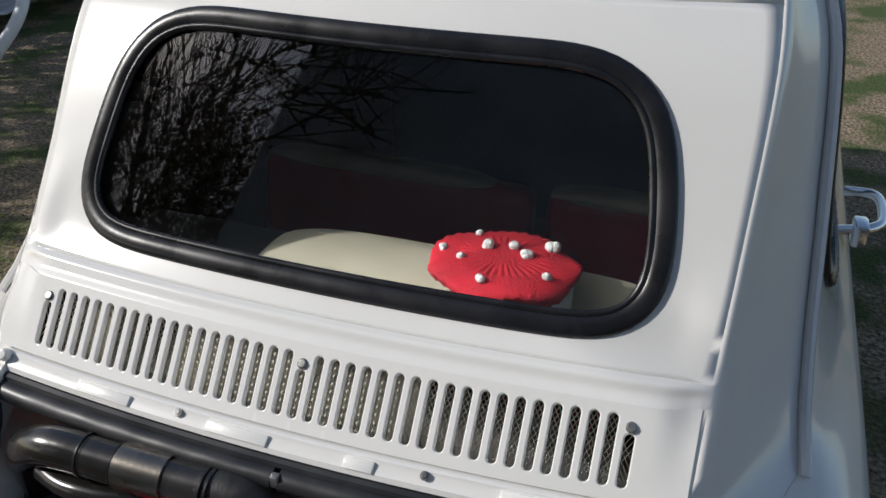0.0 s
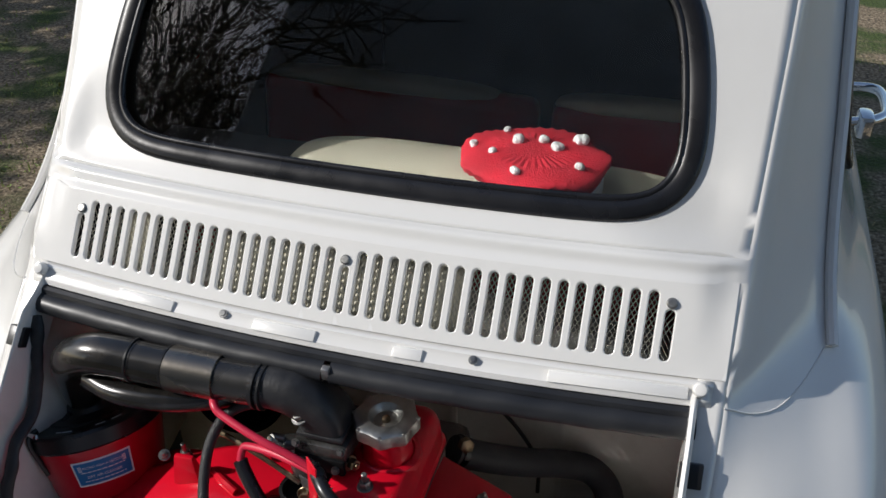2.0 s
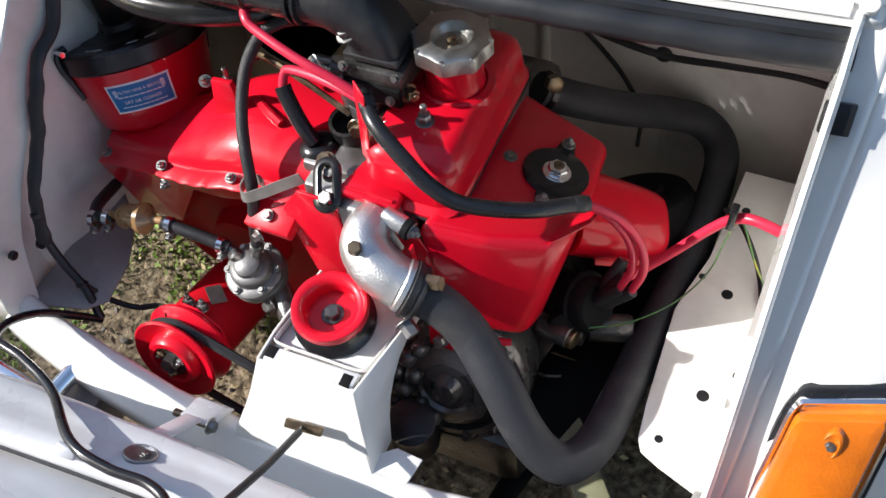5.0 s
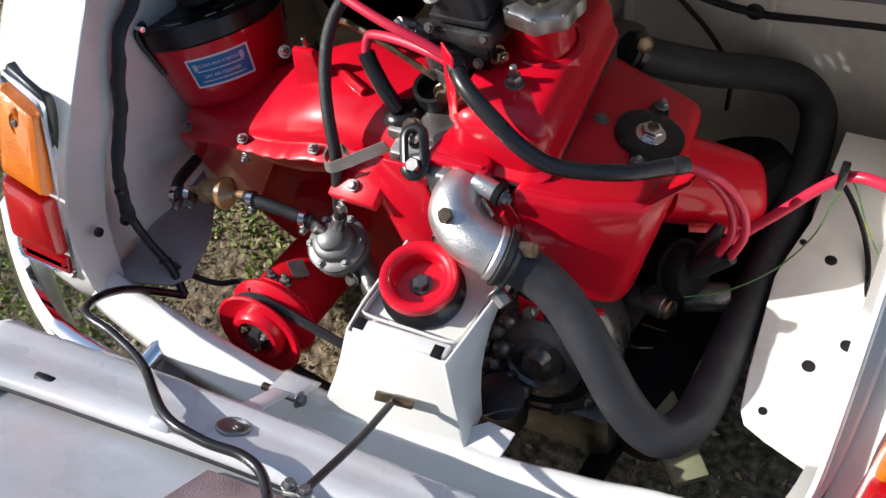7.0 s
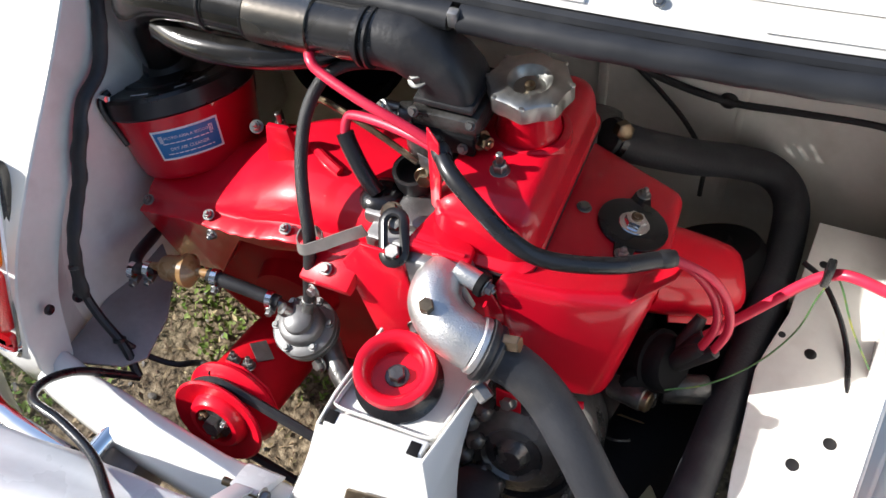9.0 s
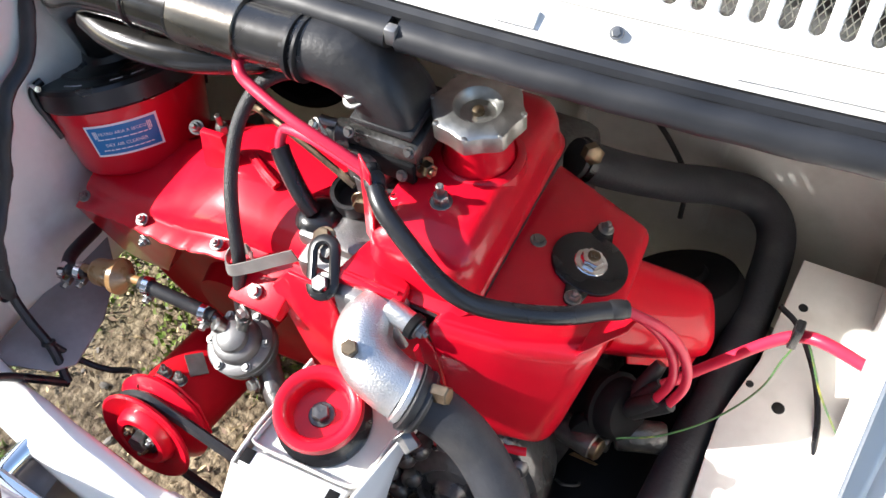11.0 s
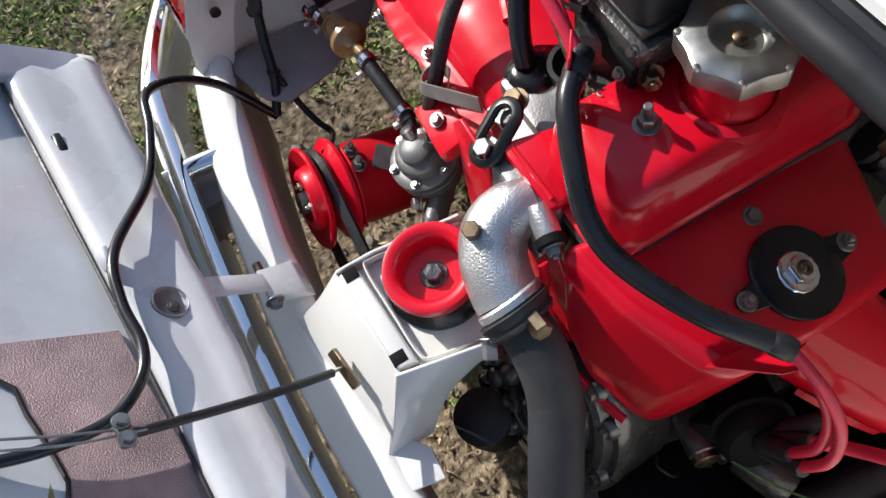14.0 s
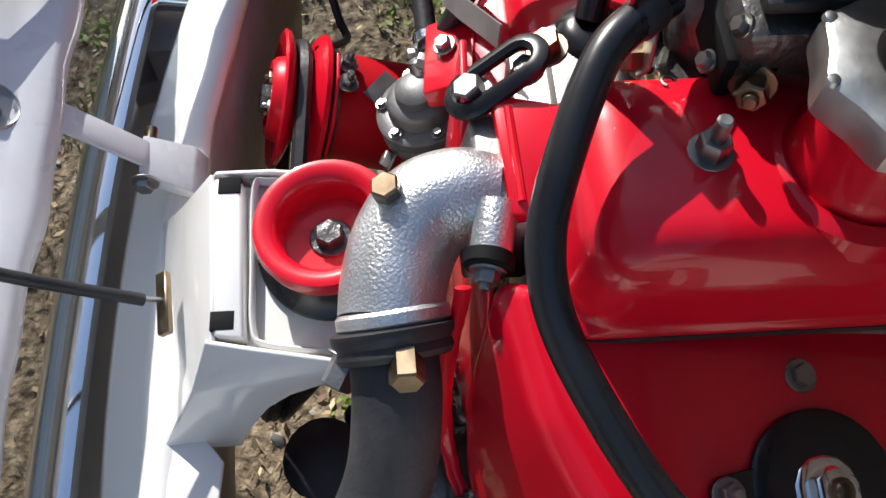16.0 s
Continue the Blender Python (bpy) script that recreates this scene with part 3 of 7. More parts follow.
def build_car():
    car = thing("car", (0, 1.2, 0), "small ivory vintage saloon car with its rear engine lid open", "car")
    # upper rear panel with the window's opening
    bm = bmesh.new()
    holed_patch(bm, lambda u, z: rear(u * XC(z), z), -1, 1, 0.846, 1.17, [(x / XC(z), z) for x, z in window_outline()], 8)
    # raised fold under the window
    fold = lambda u, z: rear(u * XC(z), z) + Vector((0, -0.6, 0.8)) * 0.0055 * min(1.0, (1 - abs(u)) / 0.06) * math.exp(-((z - 0.840) / 0.0045) ** 2)
    patch(bm, fold, [-1 + i / 40 for i in range(81)], [0.826 + 0.001 * i for i in range(21)])
    # roof part behind
    patch(bm, lambda u, z: rear(u * XC(z), z), [-1 + i / 8 for i in range(17)], [1.17 + 0.155 * (i / 14) ** 0.8 for i in range(15)])
    # flanks beside the engine opening
    for s in (-1, 1):
        patch(bm, lambda u, z: rear(s * (OPEN_X - 0.03 * max(0, (0.45 - z) / 0.1) ** 2 * 0.5 + u * (XC(z) - OPEN_X)), z), [0, 0.25, 0.5, 0.75, 1],
              [0.33 + (0.826 - 0.33) * i / 30 for i in range(31)])
        heights = [0.22 + 0.28 * i / 14 for i in range(14)] + [0.50 + 0.14 * i / 28 for i in range(28)] + [0.64 + 0.186 * i / 14 for i in range(14)] + [0.826 + 0.001 * i for i in range(20)] + [0.846 + 0.479 * i / 30 for i in range(31)]
        rows = [[bm.verts.new((s * p.x, p.y, p.z)) for p in side_points(z)] for z in heights]
        for a, b in zip(rows, rows[1:]):
            for i in range(len(a) - 1):
                bm.faces.new((a[i], a[i + 1], b[i + 1], b[i]))
    # roof cap
    top = side_points(1.325)
    mid_front, mid_rear = Vector((0, YF(1.325), 1.326)), rear(0, 1.325)
    for s in (-1, 1):
        ring = [bm.verts.new((s * p.x, p.y, p.z)) for p in top]
        c = bm.verts.new((0, (mid_front.y + mid_rear.y) / 2, 1.33))
        r0 = bm.verts.new(mid_rear)
        bm.faces.new((c, r0, ring[0]))
        for a, b in zip(ring, ring[1:]):
            bm.faces.new((c, a, b))
    bmesh.ops.remove_doubles(bm, verts=bm.verts, dist=0.0006)
    bmesh.ops.recalc_face_normals(bm, faces=bm.faces)
    shell = part("body_shell", bm, WHITE, car, "ivory painted bodywork", angle=50)
    mod = shell.modifiers.new("thickness", "SOLIDIFY")
    mod.thickness, mod.offset = 0.004, -1
    shell.data.materials.append(DARK_TRIM)      # dark lining on the inside
    mod.material_offset = 1

    # louvred panel over the engine
    bm = bmesh.new()
    pitch = 0.74 / 38
    z0, z1 = 0.7595, 0.8180
    surf = lambda x, z: rear(x, z) + Vector((0, -0.7, 0.7)) * 0.0012
    edge = []
    for i in range(39):
        x = -0.37 + pitch * i
        short = i in (0, 19, 38)
        def slot(top, grow):
            r, rz, out = 0.0050 + grow, 0.0036 + grow, []
            for cz, a0 in ((top - 0.0036, 0), (z0 + 0.0036, 180)):
                for k in range(7):
                    a = radians(a0 + 180 * k / 6)
                    out.append((x + r * math.cos(a), cz + rz * math.sin(a)))
            return out
        top = z1 - (0.015 if short else 0.0)
        flat = slot(top, 0.0024)
        ring = holed_patch(bm, surf, x - pitch / 2, x + pitch / 2, GRILLE_Z[0], GRILLE_Z[1], flat, 1, slot(z1, 0.0024) if short else None)
        rows = [ring]              # rounded edge, turned in
        for grow, deep in ((0.0014, 0.0), (0.0006, 0.0006), (0.0001, 0.0022), (0.0, 0.0060)):
            rows.append([bm.verts.new(surf(u, v) + Vector((0, 0.7, -0.7)) * deep * 1.2) for u, v in slot(top, grow)])
        for a_row, b_row in zip(rows, rows[1:]):
            for k in range(len(ring)):
                j = (k + 1) % len(ring)
                bm.faces.new((a_row[j], a_row[k], b_row[k], b_row[j]))
    for s in (-1, 1):
        patch(bm, surf, [s * (0.37 + pitch / 2 + t * 0.0565) for t in (0, 0.2, 0.35, 0.5, 0.65, 0.8, 0.9, 1)], [GRILLE_Z[0] + (GRILLE_Z[1] - GRILLE_Z[0]) * k / 6 for k in range(7)])
    # turned-in foot of the panel
    patch(bm, lambda x, v: surf(x, GRILLE_Z[0]) + Vector((0, 0.012, -0.003)) * v, [-0.436 + 0.872 * k / 40 for k in range(41)], [0, 0.4, 1])
    bmesh.ops.remove_doubles(bm, verts=bm.verts, dist=0.0004)
    bmesh.ops.recalc_face_normals(bm, faces=bm.faces)
    grille = part("louvre_panel", bm, WHITE, car, "ivory panel with a row of slots", angle=50)
    n = Vector((0, -0.68, 0.73))
    for x in (-0.37, 0.0, 0.37):
        p = surf(x, 0.8085)
        bm = lathe(bmesh.new(), p, n, [(0.0062, 0), (0.0062, 0.0015), (0.0045, 0.0032), (0, 0.0036)], 14)
        add_box(bm, (-0.004, -0.0006, 0), (0.004, 0.0006, 0.0042), 0, Matrix.Translation(p) @ frame_of(n).to_4x4())
        part("screw", bm, ZINC, grille)
    # wire mesh behind the slots
    bm = bmesh.new()
    for s in (-1, 1):
        for i in range(-10, 150):
            x0 = -0.385 + i * 0.0056
            a, b = (x0, 0.752), (x0 + s * 0.052, 0.818)
            if not (-0.40 < min(a[0], b[0]) and max(a[0], b[0]) < 0.40):
                continue
            sweep(bm, [rear(x, z) + Vector((0, 0.0072, -0.0072)) for x, z in (a, ((a[0] + b[0]) / 2, 0.785), b)], 0.0006, 4)
    part("wire_mesh", bm, MESH_WIRE, grille, "galvanised diamond wire mesh")
    # inner air duct behind the mesh
    bm = bmesh.new()
    for x0, x1 in ((-0.305, -0.268), (-0.180, 0.145)):
        patch(bm, lambda x, z: rear(x, z) + Vector((0, 0.0100, -0.0100)), [x0 + (x1 - x0) * k / 8 for k in range(9)], [0.752, 0.775, 0.80, 0.82])
    duct = part("duct_plate", bm, CREAM_PLATE, grille, "cream inner duct plates")
    duct.modifiers.new("thickness", "SOLIDIFY").thickness = 0.002

    # head rail of the opening with its steps and screws
    bm = bmesh.new()
    prof = [(0.014, 0.7475), (0.006, 0.7445), (0.004, 0.7395), (-0.006, 0.7335), (-0.008, 0.727), (-0.004, 0.7225), (0.012, 0.720), (0.03, 0.722)]
    xs = [-0.425 + 0.85 * k / 60 for k in range(61)]
    rows = [[bm.verts.new((x, RAIL_Y + CROWN(0.742) * x * x + dy, z)) for dy, z in prof] for x in xs]
    for a, b in zip(rows, rows[1:]):
        for i in range(len(prof) - 1):
            bm.faces.new((a[i], a[i + 1], b[i + 1], b[i]))
    rail = part("opening_head_rail", bm, WHITE, car, "ivory folded rail over the engine opening")
    rail.modifiers.new("thickness", "SOLIDIFY").thickness = 0.003
    for x0, x1 in ((-0.29, -0.21), (-0.10, -0.02), (0.075, 0.11), (0.252, 0.40)):
        bm = bmesh.new()
        hull_block(bm, [Vector((x, RAIL_Y + CROWN(0.742) * x * x + dy, z)) for x, dy, z in ((x0, -0.0085, 0.7355), (x1, -0.0085, 0.7355), (x1, 0.002, 0.7435), (x0, 0.002, 0.7435))],
                   [Vector((x, RAIL_Y + CROWN(0.742) * x * x + dy, z)) for x, dy, z in ((x0, -0.002, 0.730), (x1, -0.002, 0.730), (x1, 0.008, 0.739), (x0, 0.008, 0.739))], 0.0012, 2)
        part("pressed_step", bm, WHITE, rail)
    for x in (-0.141, 0.168):
        bolt(rail, Vector((x, RAIL_Y + CROWN(0.742) * x * x + 0.0015, 0.7415)), (0, -0.5, 0.85), 0.0034, 0.0018)
    for s in (-1, 1):
        bm = lathe(bmesh.new(), rear(s * 0.412, 0.742) + Vector((0, -0.006, 0.0)), (0, -0.75, 0.66), [(0.0085, 0), (0.0085, 0.006), (0.006, 0.010), (0, 0.011)], 14)
        part("rail_stud", bm, WHITE, rail)
    # black sealing strip under the head rail
    bm = bmesh.new()
    for x0, x1 in ((-0.412, -0.003), (0.006, 0.412)):
        sweep(bm, [Vector((x0 + (x1 - x0) * k / 24, SEAL_Y + CROWN(0.74) * (x0 + (x1 - x0) * k / 24) ** 2 - 0.012, 0.706 + 0.0006 * math.sin(k * 1.7))) for k in range(25)],
              0.0165, 12, 0.8)
    part("sealing_strip", bm, SEAL, car, "black rubber sealing strip")
    bm = bmesh.new()
    sweep(bm, [Vector((-0.41 + 0.82 * k / 40, SEAL_Y + CROWN(0.74) * (-0.41 + 0.82 * k / 40) ** 2 - 0.004, 0.7195)) for k in range(41)], 0.007, 8)
    part("sealing_strip", bm, SEAL, car)
    part("seal_clip", add_box(bmesh.new(), (-0.002, 0.194, 0.704), (0.008, 0.204, 0.720), 0.002), ALLOY_DULL, car, "small metal seal clip")

    # rear window: rubber, pane
    win = thing_part("rear_window", car)
    ring = [rear(x, z) + Vector((0, -0.83, 0.56)) * 0.0015 for x, z in window_outline(0.0)]
    bm = sweep(bmesh.new(), ring, 0.0132, 14, 0.45, closed=True, up=(0, -0.83, 0.56))
    ring2 = [rear(x, z) + Vector((0, -0.83, 0.56)) * 0.002 for x, z in window_outline(-0.0135)]
    sweep(bm, ring2, 0.0045, 10, 1.0, closed=True)
    part("window_rubber", bm, RUBBER_GLOSS, win, "glossy black rubber surround")
    bm = bmesh.new()
    o = window_outline(-0.010)
    glass_at = lambda x, z: Vector((x, 0.366 + 0.655 * (z - 0.872) + 0.06 * (z - 0.872) ** 2 + 0.185 * x * x, z))
    c = bm.verts.new(glass_at(0, 1.0))
    rows = [[bm.verts.new(glass_at(x * k / 14, 1.0 + (z - 1.0) * k / 14)) for x, z in o] for k in range(1, 15)]
    for i in range(len(o)):
        j = (i + 1) % len(o)
        bm.faces.new((c, rows[0][i], rows[0][j]))
        for a, b in zip(rows, rows[1:]):
            bm.faces.new((a[i], b[i], b[j], a[j]))
    pane = part("pane", bm, GLASS, win, "clear curved rear window pane")
    pm = pane.modifiers.new("thickness", "SOLIDIFY")
    pm.thickness, pm.use_rim = 0.004, False
    pane.visible_shadow = False

    # side glass, gutter and door handle on each flank
    for s in (-1, 1):
        bm = bmesh.new()
        line = [(s * (XG(z) + 0.006), rear(XC(z), z).y + LG(z) - 0.004, z) for z in [0.722 + 0.508 * k / 20 for k in range(21)]]
        sweep(bm, line, 0.007, 8)
        part("rain_gutter", bm, WHITE, car)
        bm = bmesh.new()           # seam between quarter panel and wing
        seam = []
        for k in range(17):
            t = k / 16
            z = 0.728 - 0.006 * t - 0.018 * math.sin(math.pi * t)
            pts = side_points(z)
            del pts[1]
            i = min(3, int(t * 4))
            p = pts[i].lerp(pts[i + 1], t * 4 - i)
            seam.append((s * p.x, p.y - 0.0008, p.z))
        sweep(bm, seam, 0.0009, 6)
        part("wing_seam", bm, WHITE, car)
        bm = bmesh.new()
        outline = []
        for k in range(28):
            a = 2 * math.pi * k / 28
            ca, sa = math.cos(a), math.sin(a)
            z = 0.945 + 0.15 * math.copysign(abs(sa) ** 0.7, sa)
            back = rear(XC(z), z).y + LG(z) + 0.04
            y = (back + 1.36) / 2 + (1.36 - back) / 2 * math.copysign(abs(ca) ** 0.7, ca)
            outline.append((y, z))

        def flank(y, z):
            pts = side_points(z)
            for a, b in zip(pts, pts[1:]):
                if a.y <= y <= b.y and b.y > a.y:
                    return a.x + (b.x - a.x) * (y - a.y) / (b.y - a.y)
            return pts[11].x
        qw = part("side_window", plate(bm, [(s * (flank(y, z) + 0.001), y, z) for y, z in outline], (s, 0, 0.2), 0.003), DARK_GLASS, car, "dark side window")
        qw.visible_shadow = False
        bm = sweep(bmesh.new(), [Vector((s * (flank(y, z) + 0.004), y, z)) for y, z in outline], 0.005, 8, closed=True)
        part("side_window_rubber", bm, RUBBER_GLOSS, qw, "black rubber surround")
        handle = part("door_handle", tube([(s * 0.60, 0.97, 0.735), (s * 0.650, 0.98, 0.742), (s * 0.672, 1.02, 0.742), (s * 0.670, 1.12, 0.736), (s * 0.62, 1.14, 0.73)], 0.009, 10), CHROME, car, "chrome door handle")
        part("handle_plate", add_box(bmesh.new(), (s * 0.636 - 0.012, 0.955, 0.715), (s * 0.636 + 0.012, 1.00, 0.755), 0.006), CHROME, handle)

    # windscreen, wheels
    bm = bmesh.new()

    def screen(t, z):
        s = side_points(z)[11]
        a = radians(t)
        return Vector((XS(z) * math.cos(a), s.y + (YF(z) - s.y) * (0.7 + 0.3 * math.sin(a)) + 0.004, z + 0.003))
    patch(bm, screen, [38 + 104 * k / 16 for k in range(17)], [0.90 + 0.27 * k / 6 for k in range(7)])
    ws = part("windscreen", bm, DARK_GLASS, car, "dark windscreen")
    ws.modifiers.new("thickness", "SOLIDIFY").thickness = 0.004
    ws.visible_shadow = False
    for s in (-1, 1):
        for y in (0.42, 2.24):
            hub = Vector((s * 0.51, y, 0.258))
            wheel = part("wheel", lathe(bmesh.new(), hub, (s, 0, 0), [(0.15, 0), (0.24, 0), (0.256, 0.02), (0.259, 0.05), (0.256, 0.09), (0.235, 0.11), (0.165, 0.108), (0.155, 0.095)], 36), RUBBER, car, "black tyre")
            part("rim", lathe(bmesh.new(), hub, (s, 0, 0), [(0.158, 0.02), (0.160, 0.10), (0.13, 0.09), (0.09, 0.095), (0.07, 0.11), (0, 0.115)], 32), WHITE, wheel, "pale steel rim")
    # bay walls
    bm = bmesh.new()
    patch(bm, lambda x, v: Vector((x * (1 - 0.10 * max(0.0, (v - 0.66) / 0.08)), 0.522 - 0.04 * (x / 0.45) ** 2 + (0.0 if v < 0.62 else -(v - 0.62) * 1.9), v)), [-0.46 + 0.92 * k / 24 for k in range(25)], [0.06 + 0.68 * k / 14 for k in range(15)])
    fw = part("bulkhead", bm, WHITE_IN, car, "cream painted bulkhead")
    fw.modifiers.new("thickness", "SOLIDIFY").thickness = 0.003
    for x in (-0.02, 0.06, 0.24):
        part("bulkhead_rib", add_box(bmesh.new(), (x - 0.006, 0.509, 0.20), (x + 0.006, 0.521, 0.60), 0.004), WHITE_IN, fw)
    # side walls behind raised edge flanges, and the tray
    fn = Vector((0, -0.72, 0.69))
    for s in (-1, 1):
        bm = bmesh.new()
        rows = []
        for k in range(25):
            z = 0.335 + 0.40 * k / 24
            e = Vector((s * (OPEN_X + 0.002 - 0.03 * max(0, (0.45 - z) / 0.1) ** 2 * 0.5), rear(OPEN_X, z).y, z))
            lift = 0.020 * min(1, (z - 0.33) / 0.05) * (1 if z < 0.70 else max(0.15, (0.735 - z) / 0.035))
            rows.append([e + fn * lift, e + fn * (lift + 0.002) + Vector((-s * 0.002, 0, 0)), e + fn * lift + Vector((-s * 0.004, 0, 0)), e - fn * 0.035 + Vector((-s * 0.006, 0, 0)),
                         e - fn * 0.038 + Vector((s * 0.012, 0, 0)), Vector((s * 0.436, max(0.02, e.y + 0.10), z - 0.03)), Vector((s * 0.445, 0.30, z - 0.04)), Vector((s * 0.45, 0.54, z - 0.05))])
        loft(bm, rows, closed=False)
        wr = part("bay_side_wall", bm, WHITE_IN if s < 0 else WHITE, car, "ivory engine bay side wall with a raised edge")
        wr.modifiers.new("thickness", "SOLIDIFY").thickness = 0.002
    tray_pts = [(0.344, 0.004), (0.337, 0.018), (0.334, 0.06), (0.332, 0.18), (0.338, 0.208), (0.352, 0.262), (0.362, 0.40), (0.446, 0.40), (0.44, -0.02), (0.413, -0.022), (0.366, -0.006)]
    tz = lambda x, y: 0.340 + 0.02 * y
    bm = plate(bmesh.new(), [(x, y, tz(x, y)) for x, y in tray_pts], (0, 0, 1), 0.003, 0.001)
    tray = part("side_tray", bm, WHITE_IN, car, "ivory sheet metal tray with round holes")
    for x, y, r in ((0.357, 0.024, 0.0045), (0.387, 0.087, 0.0068), (0.382, 0.218, 0.0065), (0.417, 0.122, 0.0068), (0.350, 0.232, 0.0040), (0.376, 0.34, 0.005)):
        part("tray_hole", lathe(bmesh.new(), (x, y, tz(x, y) + 0.0012), (0, -0.02, 1), [(0, 0.0), (r, 0.0), (r, 0.0022), (r * 0.8, 0.0026), (0, 0.0018)], 16), PLASTIC, tray, "dark drilled hole")
    wl = new_arch(car)
    bm = plate(bmesh.new(), [(-0.405, -0.085, 0.338), (-0.330, -0.060, 0.330), (-0.312, -0.040, 0.328), (-0.326, 0.02, 0.322), (-0.36, 0.08, 0.315), (-0.42, 0.13, 0.310)], (0, 0, 1), 0.003, 0.001)
    part("side_flange", bm, DUSTY_SHADED, wl, "dusty folded flange, darkened for shade")
    for y, z, r in ((-0.060, 0.418, 0.006), (-0.022, 0.395, 0.009)):
        part("wall_hole", lathe(bmesh.new(), (-0.394, y, z), (1, 0, 0), [(0, 0), (r, 0), (r, 0.004), (r * 0.8, 0.005), (0, 0.004)], 14), PLASTIC, wl, "dark grommet hole")
    # black edge strip hanging down the left side
    path = spline([(-0.402, 0.21, 0.70), (-0.392, 0.152, 0.604), (-0.392, 0.106, 0.580), (-0.389, 0.077, 0.549), (-0.392, 0.042, 0.496), (-0.386, 0.008, 0.467), (-0.3855, -0.013, 0.425), (-0.383, -0.024, 0.400)], 9)
    path = [(x + 0.003 * noise.noise((z * 40, 0, 1)), y, z, 0.0085 * (1 + 0.45 * noise.noise((z * 55, 3, 0)))) for x, y, z in path]
    part("edge_strip", sweep(bmesh.new(), path, 0.008, 10, 0.7), RUBBER, car, "black taped loom along the edge")
    for s in (-1, 1):
        part("lid_catch", hull_block(bmesh.new(), [rear(s * x, z) + Vector((0, -0.012, 0.008)) for x, z in ((0.402, 0.672), (0.426, 0.672), (0.426, 0.690), (0.402, 0.690))],
                                     [rear(s * x, z) + Vector((0, -0.002, 0.0)) for x, z in ((0.402, 0.672), (0.426, 0.672), (0.426, 0.690), (0.402, 0.690))], 0.0015, 2), PLASTIC, car, "small black lid buffer")

    # valance under the opening
    bm = bmesh.new()
    prof = [(0.041, 0.341), (0.040, 0.346), (0.036, 0.352), (0.028, 0.3525), (0.021, 0.352), (0.0175, 0.3465), (-0.001, 0.345), (-0.0045, 0.340), (-0.006, 0.32), (0.0, 0.26), (0.012, 0.22)]
    rows = []
    for k in range(49):
        x = -0.405 + 0.81 * k / 48
        y0 = -0.162 + 0.32 * x * x
        rows.append([bm.verts.new((x, y0 + dy * (1 - 0.55 * max(0, abs(x) - 0.25)) + (0.004 * noise.noise((x * 16, 2, 0)) if i < 3 else 0), z + (0.002 * noise.noise((x * 22, 7, 0)) if 1 < i < 6 else 0))) for i, (dy, z) in enumerate(prof)])
    for a, b in zip(rows, rows[1:]):
        for i in range(len(prof) - 1):
            bm.faces.new((a[i], b[i], b[i + 1], a[i + 1]))
    val = part("rear_valance", bm, WHITE, car, "ivory curved rear valance", angle=60)
    val.modifiers.new("thickness", "SOLIDIFY").thickness = 0.003
    bm = bmesh.new()
    rows = []
    for k in range(49):
        x = -0.405 + 0.81 * k / 48
        y0 = -0.162 + 0.32 * x * x
        rows.append([(x, y0 + dy * (1 - 0.55 * max(0, abs(x) - 0.25)) + 0.004 * noise.noise((x * 16, 2, 0)), z) for dy, z in ((0.039, 0.345), (0.0425, 0.30), (0.0435, 0.22), (0.036, 0.15))])
    loft(bm, rows, closed=False)
    inner = part("valance_inner", bm, DUSTY_SHADED, val, "dusty inner side of the valance, darkened for shade")
    inner.modifiers.new("thickness", "SOLIDIFY").thickness = 0.002
    return car






def thing_part(name, parent):
    """A part that only holds smaller pieces."""
    ob = new(name)
    ob.parent = parent
    ob.empty_display_size = 0.01
    return ob


def new_arch(car):
    """The pale inner wheel arch beside the fan housing."""
    bm = bmesh.new()
    rows = []
    for k in range(13):
        z = 0.30 + 0.36 * k / 12
        y0 = rear(0.41, z).y + 0.05
        rows.append([(-0.436, y0, z), (-0.432, y0 + 0.02, z), (-0.415, y0 + 0.05, z - 0.005), (-0.405, y0 + 0.10, z - 0.02), (-0.41, max(0.32, y0 + 0.15), z - 0.05), (-0.45, 0.53, z - 0.06)])
    loft(bm, rows, closed=False)
    wl = part("wheel_arch", bm, WHITE_IN, car, "pale inner wheel arch")
    wl.modifiers.new("thickness", "SOLIDIFY").thickness = 0.002
    return wl


build_ground()
car = build_car()


